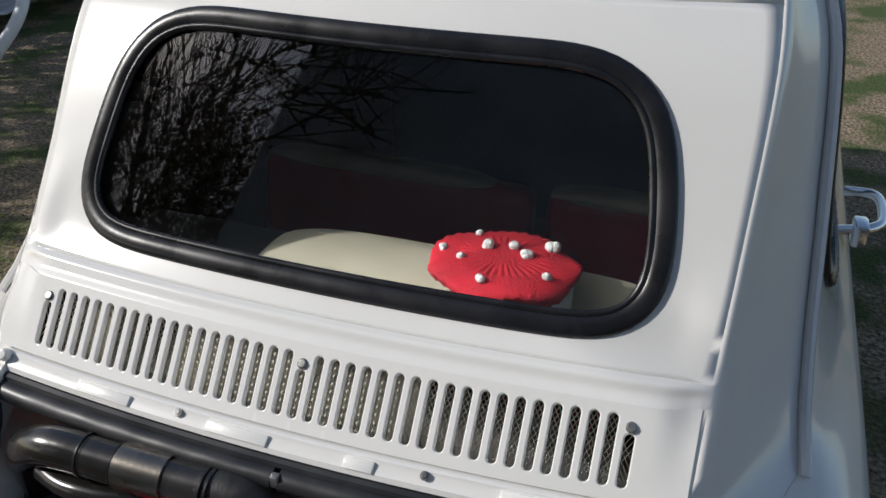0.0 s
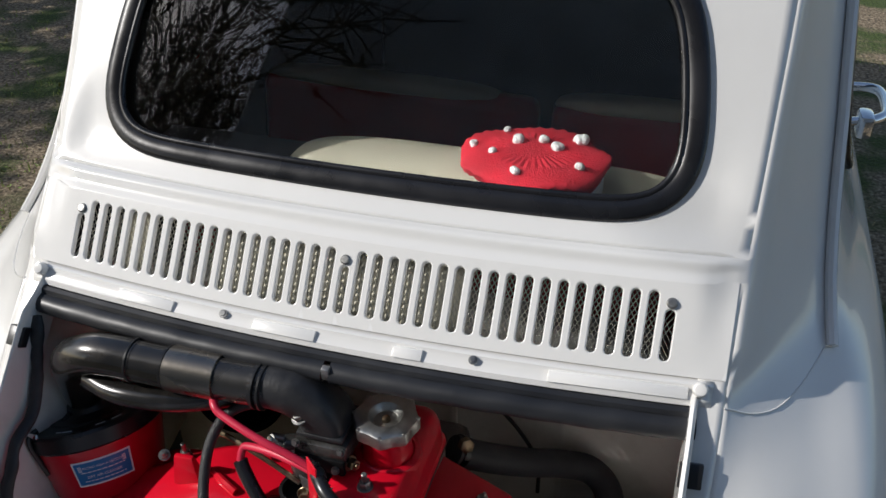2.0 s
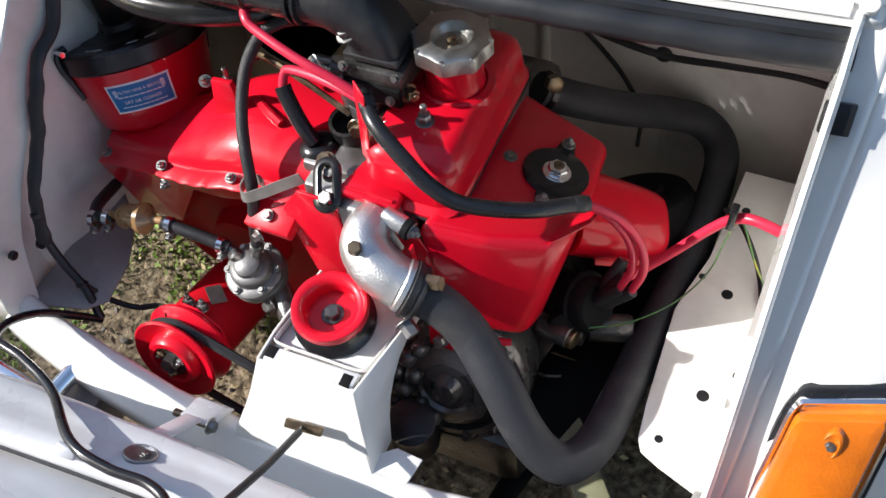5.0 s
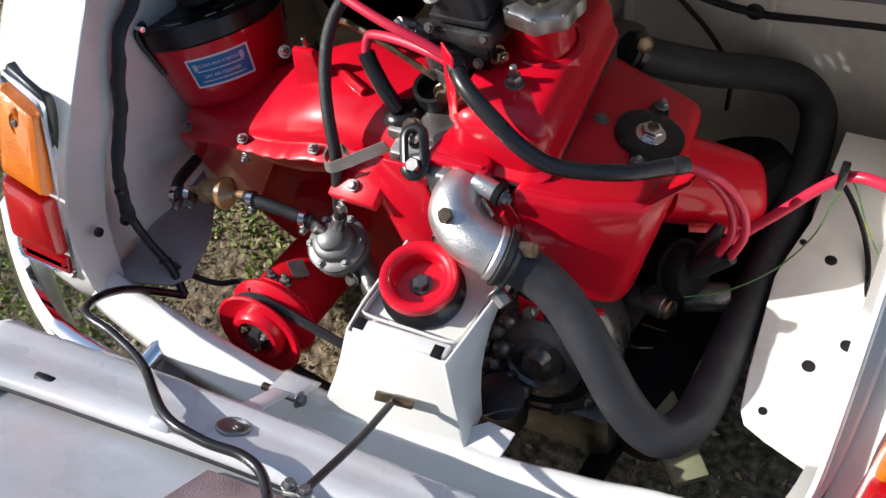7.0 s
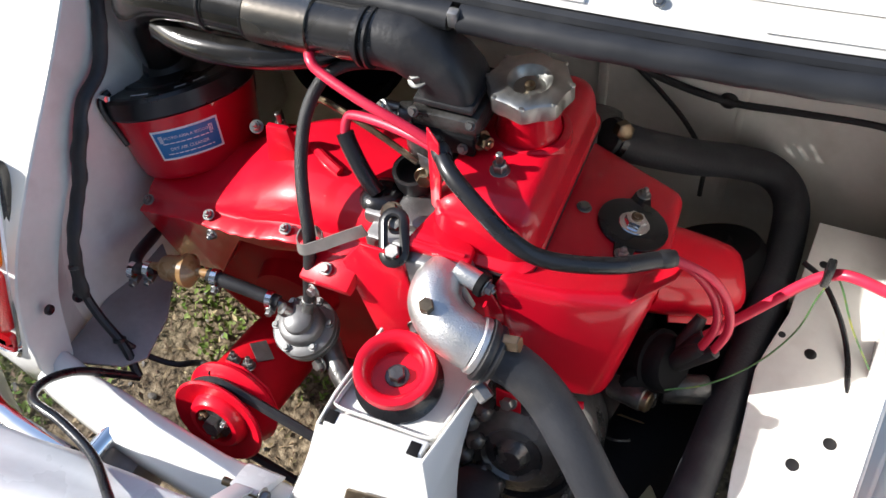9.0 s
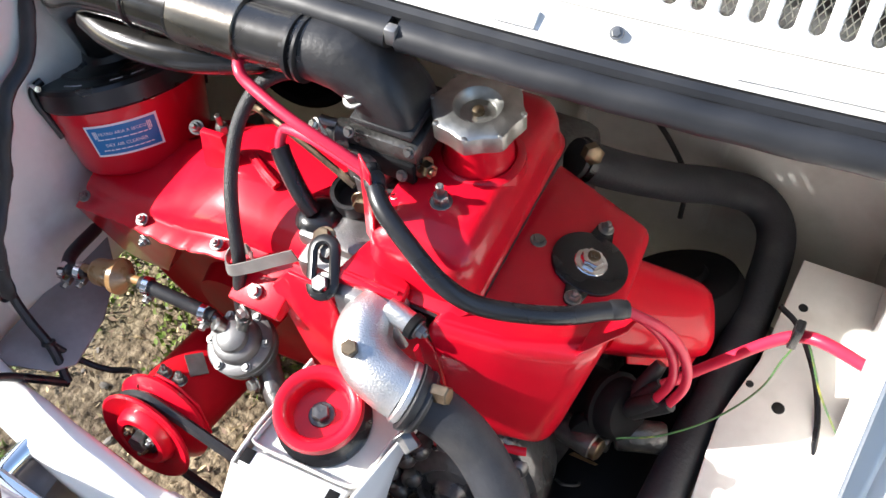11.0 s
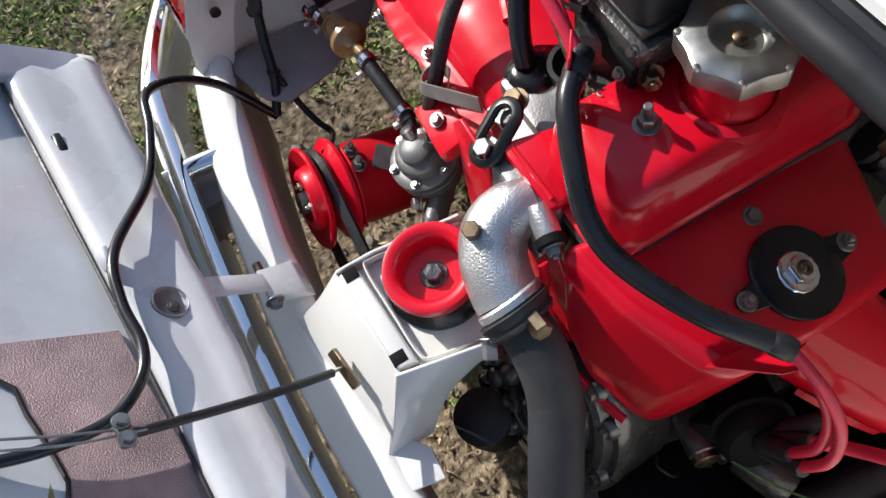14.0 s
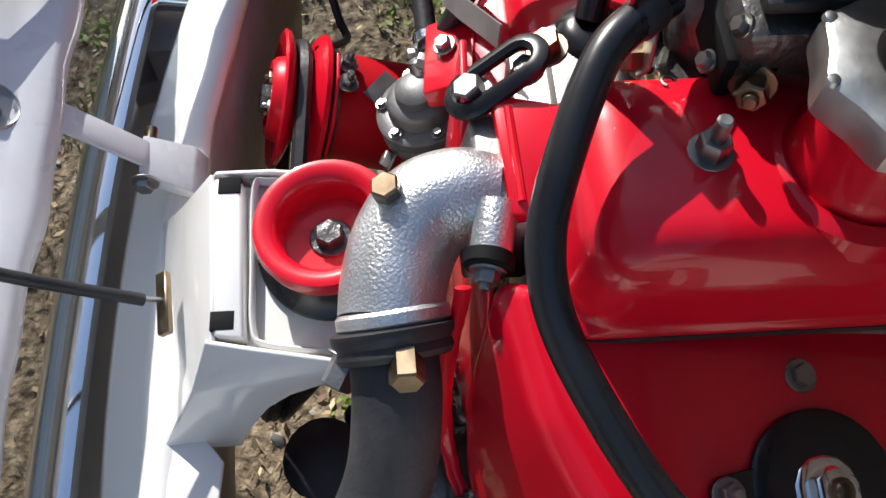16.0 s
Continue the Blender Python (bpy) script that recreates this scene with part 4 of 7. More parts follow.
# ---- tail lamps, bumper ----
def build_tail_lamp(s):
    lamp = thing("tail_lamp", (s * 0.48, -0.05, 0.33), "amber and red tail lamp in a chrome rim on the corner", "tail lamp", "tail lamps")
    c = [Vector((s * x, y, z)) for x, y, z in ((0.437, -0.084, 0.344), (0.517, -0.086, 0.362), (0.531, 0.049, 0.544), (0.452, 0.023, 0.536))]
    n = (c[1] - c[0]).cross(c[3] - c[0]).normalized()
    if n.y > 0:
        n = -n

    def at(u, v, h):
        return c[0] * (1 - u) * (1 - v) + c[1] * u * (1 - v) + c[2] * u * v + c[3] * (1 - u) * v + n * h

    def ring(grow, h, v0=0.0, v1=1.0, r=0.05, sink=0.0):
        out = []
        for u, v in rounded_rect(-grow / 0.085, 1 + grow / 0.085, v0 - grow / 0.225, v1 + grow / 0.225, r, 4):
            out.append(at(u, v, h + 0.012 * math.sin(math.pi * min(1, max(0, v))) * sink))
        return out

    def solid(rows):
        bm = bmesh.new()
        loft(bm, rows)
        bmesh.ops.recalc_face_normals(bm, faces=bm.faces)
        return bm
    part("gasket", solid([ring(0.0075, -0.03, r=0.16), ring(0.0075, 0.008, r=0.16), ring(0.0060, 0.0115, r=0.16), ring(0.001, 0.0125, r=0.12)]), RUBBER_GLOSS, lamp, "black rubber gasket")
    part("chrome_rim", solid([ring(0.002, 0.0, r=0.08), ring(0.002, 0.019, r=0.08), ring(-0.001, 0.022, r=0.08), ring(-0.006, 0.017, r=0.06)]), CHROME, lamp, "chrome rim")

    def lens(name, v0, v1, mat, label, h):
        return part(name, solid([ring(-0.005, 0.006, v0, v1, 0.04), ring(-0.005, h * 0.7, v0, v1, 0.04, 1), ring(-0.008, h * 0.92, v0, v1, 0.04, 1), ring(-0.016, h, v0, v1, 0.03, 1)]), mat, lamp, label, angle=28)
    amber = lens("indicator_lens", 0.49, 0.97, AMBER, "amber indicator lens", 0.030)
    lens("brake_lens", 0.13, 0.51, LENS_RED, "red brake light lens", 0.032)
    lens("reflector_lens", -0.02, 0.15, LENS_RED, "small red reflector", 0.022)
    p = at(0.5, 0.84, 0.0352)
    part("lens_screw", bolt_mesh(bmesh.new(), p, n, 0.003, 0.002), ZINC, amber)
    bm = bmesh.new()
    f = frame_of(n, c[3] - c[0])
    loft(bm, [[p + f @ Vector((k * 0.008 * math.cos(a), k * 0.016 * math.sin(a), z)) for a in [2 * math.pi * i / 20 for i in range(20)]] for k, z in ((1.1, -0.004), (1.0, 0.0005), (0.8, 0.0016), (0.65, 0.0004))])
    part("screw_well", bm, AMBER, amber)
    return lamp


def build_bumper():
    b = thing("rear_bumper", (0, -0.19, 0.27), "curved chrome rear bumper bolted below the open lid", "bumper")
    bm = bmesh.new()
    prof = [(0.012, -0.045), (-0.010, -0.043), (-0.022, -0.025), (-0.026, 0.0), (-0.023, 0.020), (-0.016, 0.032), (-0.006, 0.039), (0.004, 0.041), (0.012, 0.037), (0.014, 0.030), (0.006, 0.026), (-0.008, 0.016), (-0.014, 0.0), (-0.010, -0.024), (0.008, -0.036)]
    rows = []
    for k in range(65):
        a = -1 + 2 * k / 64
        x = 0.62 * math.sin(a * 1.45) / math.sin(1.45)
        y0 = -0.194 + 0.16 * x * x + 0.22 * max(0, abs(x) - 0.40) ** 1.5 * 4.4
        rows.append([(x, y0 + dy, 0.312 + dz) for dy, dz in prof])
    loft(bm, rows)
    bmesh.ops.recalc_face_normals(bm, faces=bm.faces)
    part("bumper_blade", bm, CHROME, b, "polished chrome blade")
    for s in (-1, 1):
        bm = bmesh.new()
        sweep(bm, [(s * 0.292, -0.195, 0.338), (s * 0.292, -0.165, 0.338), (s * 0.288, -0.128, 0.336)], 0.012, 16)
        part("bumper_stay", bm, CHROME, b, "chrome tubular stay")
        part("stay_bracket", add_box(bmesh.new(), (s * 0.276 - 0.026, -0.182, 0.252), (s * 0.276 + 0.026, -0.122, 0.318), 0.003), DUSTY_SHADED, b, "dull grey stay bracket")
    return b


# ---- interior seen through the rear window ----
def cushion(bm, mn, mx, r):
    add_box(bm, mn, mx, r, seg=4)


def pad(bm, x0, x1, place, half_y, half_z, n=25, power=5, seg=16):
    """A padded roll with rounded ends; place maps (x, y, z) of the roll to the world."""
    rows = []
    for k in range(n):
        q = -1 + 2 * k / (n - 1)
        q = math.sin(q * math.pi / 2)
        e = (1 - abs(q * 0.999) ** power) ** (1 / 2.2)
        x = (x0 + x1) / 2 + (x1 - x0) / 2 * q
        rows.append([place(x, half_y * (0.45 + 0.55 * e) * math.copysign(abs(math.cos(a)) ** 0.7, math.cos(a)), half_z * e * math.copysign(abs(math.sin(a)) ** 0.7, math.sin(a))) for a in [2 * math.pi * i / seg for i in range(seg)]])
    loft(bm, rows)
    return bm


def build_interior():
    bm = bmesh.new()
    add_box(bm, (-0.42, 0.375, 0.768), (0.42, 0.600, 0.782), 0.004)
    solo("parcel_shelf", bm, SHELF_GREY, "dark grey cloth parcel shelf behind the rear seat", "shelf")
    bench = thing("rear_bench", (0, 0.75, 0.4), "cream and red vinyl rear bench below the window", "seat")
    part("backrest_top", pad(bmesh.new(), -0.185, 0.40, lambda x, y, z: Vector((x, 0.520 + y, 0.788 + z)), 0.085, 0.030), CREAM, bench, "cream padded top roll")
    bm = bmesh.new()
    cushion(bm, (-0.46, 0.60, 0.40), (0.46, 0.68, 0.60), 0.03)
    part("backrest", bm, SEAT_RED, bench, "red vinyl backrest")
    bm = bmesh.new()
    cushion(bm, (-0.46, 0.66, 0.32), (0.46, 0.98, 0.42), 0.04)
    part("seat", bm, SEAT_RED, bench)
    for xa, xb, z0, turn, tilt in ((-0.55, 0.055, 0.655, 2, 1.5), (0.098, 0.52, 0.660, -2, -2.0)):
        c = (xa + xb) / 2
        seat = thing("front_seat", (c, 1.2, 0.3), "dark red vinyl front seat with a cream padded top edge", "seat", "front seats")
        m = Matrix.Translation((c, 1.10, z0 - 0.36)) @ pose(0, 0, 0, -8, tilt, turn)
        w = (xb - xa) / 2
        bm = bmesh.new()
        add_box(bm, (-w, -0.035, 0), (w, 0.045, 0.345), 0.03, m, 4)
        part("backrest", bm, SEAT_RED, seat, "red vinyl backrest")
        part("top_roll", pad(bmesh.new(), -w * 0.97, w * 0.72, lambda x, y, z: m @ Vector((x, y + 0.008, 0.340 + z)), 0.040, 0.020, power=4), CREAM, seat, "cream padded top edge")
        bm = bmesh.new()
        cushion(bm, (max(-0.52, xa), 1.08, 0.24), (min(0.52, xb), 1.52, 0.38), 0.04)
        part("seat", bm, SEAT_RED, seat)
    # crocheted cover on a white pot
    hat = thing("toadstool_cover", (0.182, 0.480, 0.782), "crocheted red toadstool cover with white bobbles on the parcel shelf", "crochet cover")
    bm = bmesh.new()
    c = Vector((0.180, 0.478, 0.866))
    rows = []
    for j in range(12):
        t = j / 11
        r = 0.086 * math.cos((1 - t) * math.pi / 2) ** 0.75 if j else 0.004
        z = 0.016 * math.cos(t * math.pi / 2) ** 0.9
        rows.append([c + Vector((r * 1.10 * math.cos(a) * (1 + 0.03 * math.sin(a * 7)), r * 0.92 * math.sin(a) * (1 + 0.03 * math.sin(a * 7 + 1)), z + 0.0016 * math.sin(a * 36 + j * 0.5) * (0.3 + t) + 0.005 * t * t * math.sin(a * 5 + 1))) for a in [2 * math.pi * i / 72 for i in range(72)]])
    rows.append([v + Vector((0, 0, -0.010)) - (v - c) * 0.06 for v in rows[-1]])
    rows.append([c + (v - c) * 0.75 + Vector((0, 0, -0.004)) for v in rows[-1]])
    loft(bm, rows)
    bmesh.ops.recalc_face_normals(bm, faces=bm.faces)
    part("crown", bm, WOOL_RED, hat, "ribbed red wool crown")
    rng = random.Random(3)
    for dx, dy, r in ((-0.078, 0.002, 0.0062), (-0.045, 0.046, 0.0055), (-0.025, 0.013, 0.0090), (0.008, 0.024, 0.0080), (0.052, 0.038, 0.0098), (0.027, 0.008, 0.0090),
                      (-0.049, -0.019, 0.0070), (-0.012, -0.056, 0.0075), (0.061, -0.027, 0.0070)):
        rn = min(1.0, math.hypot(dx / 1.10, dy / 0.92) / 0.086)
        dz = 0.009 + 0.016 * math.cos(math.asin(rn ** (1 / 0.75))) ** 0.9
        bm = bmesh.new()
        for k in range(5):
            m = Matrix.Translation(c + Vector((dx + rng.uniform(-1, 1) * r * 0.4, dy + rng.uniform(-1, 1) * r * 0.4, dz - 0.009 + rng.uniform(0, 1) * r * 0.4)))
            bmesh.ops.create_icosphere(bm, subdivisions=2, radius=r * rng.uniform(0.55, 0.75), matrix=m)
        part("bobble", bm, WOOL_WHITE, hat, "white wool bobble")
    part("pot", lathe(bmesh.new(), (0.205, 0.470, 0.782), (0, 0, 1), [(0.058, 0), (0.062, 0.004), (0.064, 0.068), (0.05, 0.082), (0, 0.082)], 32), LABEL_WHITE, hat, "plain white pot")
    # dash and floor that close the cabin
    bm = bmesh.new()
    add_box(bm, (-0.52, 0.56, 0.20), (0.52, 1.85, 0.24), 0.01)
    add_box(bm, (-0.50, 1.72, 0.24), (0.50, 1.80, 0.80), 0.02)
    solo("cabin_floor", bm, DARK_TRIM, "dark cabin floor and dash panel", "floor", kind="structure")


# ---- engine ----
def build_engine():
    e = thing("engine", (0.0, 0.15, 0.12), "small engine with red enamelled covers in the rear bay", "engine")
    # fan housing: disc and spiral edge, facing the rear
    bm = bmesh.new()
    c = (-0.212, 0.150, 0.292)
    lathe(bm, c, (0, -1, 0), [(0.170, -0.10), (0.176, -0.06), (0.176, -0.002), (0.172, 0.010), (0.163, 0.012), (0.150, 0.004), (0.10, 0.008), (0.055, 0.016), (0.05, 0.040), (0.0, 0.043)], 56)
    part("fan_housing", bm, RED_DULL_SHADED, e, "round red fan housing")
    # cowl over the fan
    zf = lerp_table([(-0.375, 0.425), (-0.30, 0.448), (-0.22, 0.468), (-0.14, 0.490), (-0.06, 0.494), (0.0, 0.50)])
    zt = lerp_table([(-0.375, 0.440), (-0.32, 0.449), (-0.27, 0.468), (-0.225, 0.498), (-0.14, 0.528), (-0.06, 0.525), (0.0, 0.522)])
    bm = bmesh.new()
    rows = []
    for k in range(74):
        x = -0.375 + 0.365 * k / 73
        a, b = zf(x), zt(x) + 0.006
        yb = 0.072 + 0.02 * max(0, (-x - 0.2)) / 0.17
        dy = 0.035 * min(1.0, max(0.0, (x + 0.30) / 0.2))
        rag = 0.0016 * noise.noise((x * 90, 1.5, 0)) + 0.0010 * noise.noise((x * 230, 4.5, 0))      # hand-trimmed lip
        drop = 0.030 + 0.085 * min(1.0, max(0.0, (-0.255 - x) / 0.06))      # skirt at the outer end
        arc = [(x, yb + 0.020 + 0.075 * (1 - math.cos(q)), a + 0.004 + (b - a - 0.004) * math.sin(q)) for q in [math.pi / 2 * i / 8 for i in range(9)]]
        rows.append([(x, yb + 0.02, a - drop), (x, yb + rag, a - 0.0045), (x, yb - 0.0012 + rag, a - 0.001), (x, yb + 0.001 + rag, a + 0.0012), (x, yb + 0.016, a + 0.002)] + arc
                    + [(x, yb + 0.107 + dy, b + 0.001), (x, yb + 0.118 + dy, b - 0.004), (x, yb + 0.122 + dy, b - 0.014), (x, yb + 0.122 + dy, a - drop - 0.03), (x, yb + 0.03, a - drop - 0.03)])
    loft(bm, rows)
    bmesh.ops.recalc_face_normals(bm, faces=bm.faces)
    cowl = part("fan_cowl", bm, RED, e, "glossy red air cowl with a flange", angle=50)
    for x, dz in ((-0.364, 0.008), (-0.263, 0.006), (-0.255, -0.010), (-0.153, 0.006), (-0.10, -0.03)):
        yb = 0.072 + 0.02 * max(0, (-x - 0.2)) / 0.17
        bolt(cowl, (x, yb + 0.010 if dz > 0 else yb - 0.002, zf(x) + dz), (0, -0.3, 1) if dz > 0 else (0, -1, 0.1), 0.0044, 0.005, 0.003)
    bm = bmesh.new()
    hull_block(bm, [(-0.198, 0.150, 0.565), (-0.172, 0.150, 0.567), (-0.172, 0.157, 0.567), (-0.198, 0.157, 0.565)], [(-0.206, 0.146, 0.515), (-0.166, 0.146, 0.518), (-0.166, 0.166, 0.518), (-0.206, 0.166, 0.515)], 0.002, 2)
    part("cowl_bracket", bm, RED, cowl, "upright red bracket")
    bm = tube([(-0.155, 0.165, 0.533), (-0.130, 0.150, 0.536), (-0.112, 0.142, 0.534)], 0.005, 8)
    part("cowl_rib", bm, RED, cowl)
    bm = plate(bmesh.new(), [(0.002, 0.064, 0.526), (0.082, 0.066, 0.526), (0.108, 0.066, 0.47), (0.108, 0.060, 0.40), (0.03, 0.050, 0.385), (0.0, 0.056, 0.43)], (0.0, -1, 0.1), 0.004, 0.0015)
    part("front_apron", bm, RED, e, "red front apron below the head")
    # plate between cowl and head, reaching down to the mount
    bm = plate(bmesh.new(), [(-0.075, 0.066, 0.500), (-0.045, 0.062, 0.545), (-0.005, 0.060, 0.548), (0.004, 0.058, 0.50), (0.008, 0.052, 0.40), (-0.02, 0.050, 0.38), (-0.045, 0.054, 0.41)], (0, -1, 0.1), 0.004, 0.0015)
    pl = part("centre_plate", bm, RED, e)
    bm = hull_block(bmesh.new(), [(-0.122, 0.045, 0.474), (-0.062, 0.040, 0.482), (-0.058, 0.068, 0.498), (-0.118, 0.075, 0.492)], [(-0.120, 0.048, 0.462), (-0.062, 0.044, 0.468), (-0.058, 0.066, 0.474), (-0.116, 0.074, 0.474)], 0.002, 2)
    part("bolt_lug", bm, RED, pl)
    bolt(pl, (-0.092, 0.055, 0.488), (0, -0.4, 0.9), 0.0045, 0.005)
    bolt(pl, (-0.108, 0.046, 0.455), (-0.3, -1, 0.2), 0.005, 0.006)
    bolt(pl, (0.004, 0.050, 0.445), (0.5, -1, 0.1), 0.005, 0.012)
    # cylinder head casting
    bm = bmesh.new()
    add_box(bm, (-0.06, 0.085, 0.44), (0.108, 0.32, 0.521), 0.006)
    add_box(bm, (-0.07, 0.105, 0.50), (0.02, 0.19, 0.530), 0.006)
    hull_block(bm, [(-0.004, 0.060, 0.538), (0.050, 0.062, 0.540), (0.058, 0.085, 0.540), (-0.004, 0.085, 0.540)], [(0.008, 0.050, 0.50), (0.070, 0.052, 0.50), (0.07, 0.085, 0.50), (0.01, 0.085, 0.50)], 0.004)
    head = part("cylinder_head", bm, ALLOY_DULL, e, "dull cast alloy head")
    lax = (0.96, -0.22, -0.12)
    bm = lathe(bmesh.new(), (0.048, 0.070, 0.535), lax, [(0.0100, 0), (0.0100, 0.024), (0.0090, 0.026), (0, 0.026)], 20)
    lug = part("head_lug", bm, ALLOY, head)
    part("lug_cap", lathe(bmesh.new(), (0.0715, 0.0646, 0.5321), lax, [(0.0098, 0), (0.0118, 0.0006), (0.0118, 0.0070), (0.0104, 0.0082), (0, 0.0082)], 24), MATTE_BLACK, lug, "black rubber cap")
    bolt(lug, (0.0792, 0.0629, 0.5311), lax, 0.0056, 0.006, 0.003)
    # crankcase and sump
    bm = bmesh.new()
    add_box(bm, (-0.04, 0.10, 0.14), (0.12, 0.42, 0.45), 0.02)
    part("crankcase", bm, DARK_CAST, e, "oily dark crankcase")
    cc, cax = Vector((0.120, 0.030, 0.305)), Vector((0.05, -0.90, 0.43)).normalized()
    cf = frame_of(cax)
    bm = lathe(bmesh.new(), cc, cax, [(0.086, -0.06), (0.090, -0.008), (0.090, 0.0), (0.086, 0.005), (0.078, 0.004), (0.075, 0.012), (0.067, 0.014), (0.064, 0.006), (0.058, 0.007), (0.052, 0.020), (0.034, 0.026), (0.030, 0.022), (0.020, 0.024), (0.012, 0.036), (0, 0.036)], 48)
    case = part("timing_case", bm, CASE, e, "oily grey cast cover with bolt bosses")
    rng = random.Random(8)
    for k in range(10):
        a = radians(36 * k + rng.uniform(-6, 6))
        p = cc + cf @ Vector((0.077 * math.cos(a), 0.077 * math.sin(a), -0.004))
        boss = part("boss", lathe(bmesh.new(), p, cax, [(0.0115, 0), (0.0105, 0.012), (0.0075, 0.0155), (0, 0.016)], 14), CASE, case)
        part("bolt", bolt_mesh(bmesh.new(), p + cax * 0.014, cax, 0.0048, 0.006), CASE, boss)
    for k, (u, v, r) in enumerate(((-0.050, 0.030, 0.012), (-0.062, 0.006, 0.010), (-0.040, 0.006, 0.011), (-0.052, -0.018, 0.012), (-0.028, -0.030, 0.010), (-0.060, -0.036, 0.009), (-0.036, 0.046, 0.010), (-0.072, -0.014, 0.011), (-0.012, -0.046, 0.010))):
        part("boss", lathe(bmesh.new(), cc + cf @ Vector((u, v, 0.008)), cax, [(r, 0), (r, 0.020), (r * 0.8, 0.0245), (r * 0.4, 0.027), (0, 0.0275)], 14), CASE, case)
    part("sump", add_box(bmesh.new(), (0.045, -0.010, 0.13), (0.215, 0.32, 0.245), 0.02), DARK_CAST, e, "oily sump casting")
    part("rubber_bellows", lathe(bmesh.new(), (0.085, -0.022, 0.205), (0.1, -0.15, 1), [(0.026, 0), (0.030, 0.01), (0.026, 0.02), (0.030, 0.03), (0.026, 0.04), (0.030, 0.05), (0.026, 0.06), (0.028, 0.09), (0.0, 0.10)], 20), RUBBER, e, "black rubber bellows")
    # rocker cover
    bm = bmesh.new()

    def footprint(x0, x1, y0, y1, r, z, tilt=0.0):
        return [(x, y, z + tilt * (y - 0.2)) for x, y in rounded_rect(x0, x1, y0, y1, r, 6)]
    rings = [footprint(-0.002, 0.114, 0.084, 0.317, 0.022, 0.527), footprint(-0.002, 0.114, 0.084, 0.317, 0.022, 0.5305), footprint(0.004, 0.1125, 0.090, 0.316, 0.024, 0.5325)]
    for q in [i / 4 for i in range(5)]:                     # drawn wall
        g = 0.0065 + 0.004 * q
        rings.append(footprint(-0.002 + g, 0.1155 - g * 0.55, 0.087 + g, 0.3205 - g, 0.026, 0.535 + 0.032 * q))
    for i in range(1, 9):                                   # full round into the top
        q = math.pi / 2 * i / 8
        g = 0.0105 + 0.027 * (1 - math.cos(q))
        rings.append(footprint(-0.002 + g, 0.1155 - g * 0.72, 0.087 + g, 0.3205 - g, max(0.012, 0.026 - 0.008 * q), 0.567 + 0.0215 * math.sin(q)))
    rings.append(footprint(0.046, 0.080, 0.140, 0.270, 0.010, 0.5893))
    loft(bm, rings)
    rocker = part("rocker_cover", bm, RED, e, "glossy red rocker cover", angle=45)
    bm = bmesh.new()
    loft(bm, [footprint(-0.004, 0.1145, 0.081, 0.318, 0.02, 0.5225), footprint(-0.004, 0.1145, 0.081, 0.318, 0.02, 0.5272)])
    part("gasket", bm, RUBBER, rocker, "thin black gasket")
    part("filler_neck", lathe(bmesh.new(), (0.066, 0.214, 0.576), (0, 0, 1), [(0.042, 0), (0.0405, 0.011), (0.0365, 0.0135), (0.0335, 0.0145), (0.0318, 0.0125), (0.0305, 0.017), (0.0300, 0.024), (0.0298, 0.058), (0.025, 0.059)], 40), RED, rocker)
    part("cover_stud", bolt_mesh(bmesh.new(), (0.060, 0.152, 0.588), (0, 0, 1), 0.0064, 0.010, 0.012), ZINC, rocker, "zinc nut on a stud")
    bm = hull_block(bmesh.new(), [(-0.008, 0.070, 0.549), (0.058, 0.074, 0.5425), (0.058, 0.092, 0.544), (0.006, 0.116, 0.552)], [(-0.006, 0.071, 0.532), (0.058, 0.076, 0.532), (0.058, 0.092, 0.534), (0.006, 0.116, 0.536)], 0.003, 2)
    part("flange_ridge", sweep(bmesh.new(), [(0.002, 0.078, 0.5485), (0.030, 0.079, 0.5462), (0.052, 0.080, 0.5440)], 0.0022, 8), RED, rocker)
    part("cover_flange", bm, RED, rocker)
    # right-hand air cowl
    n = Vector((0.191, 0.169, 0.967)).normalized()
    on_cowl = lambda x, y, h=0.0: Vector((x, y, 0.525 - 0.1975 * (x - 0.104) - 0.1748 * (y - 0.12))) + n * h
    bm = bmesh.new()
    hull_block(bm, [on_cowl(x, y) for x, y in ((0.080, 0.064), (0.150, 0.080), (0.214, 0.112), (0.224, 0.135), (0.222, 0.190), (0.216, 0.285), (0.096, 0.318), (0.090, 0.105))],
               [(0.100, 0.050, 0.43), (0.135, 0.054, 0.385), (0.190, 0.068, 0.372), (0.198, 0.090, 0.372), (0.200, 0.160, 0.37), (0.20, 0.26, 0.36), (0.098, 0.29, 0.38), (0.092, 0.11, 0.40)], 0.013, 5)
    side = part("side_cowl", bm, RED, e, "glossy red side air cowl", angle=45)
    bm = bmesh.new()
    lathe(bm, on_cowl(0.178, 0.204, 0.0005), n, [(0.036, 0), (0.036, 0.0028), (0.034, 0.0040), (0.010, 0.0040), (0.0, 0.0040)], 48)
    for x1, y1 in ((0.176, 0.250), (0.179, 0.158)):
        a, b = on_cowl(0.178, 0.204, 0.0005), on_cowl(x1, y1, 0.0005)
        d = (b - a).normalized()
        w = n.cross(d)
        ring = [b + (w * math.cos(q) + d * math.sin(q)) * 0.0085 for q in [math.pi * k / 8 for k in range(9)]] + [a - w * 0.018, a + w * 0.018]
        hull_block(bm, [p + n * 0.0032 for p in ring], ring, 0.0006, 1)
    cov = part("round_cover", bm, PLASTIC, side, "round black cover plate")
    bolt(cov, on_cowl(0.1785, 0.2035, 0.0042), n, 0.0100, 0.008, mat=CHROME)
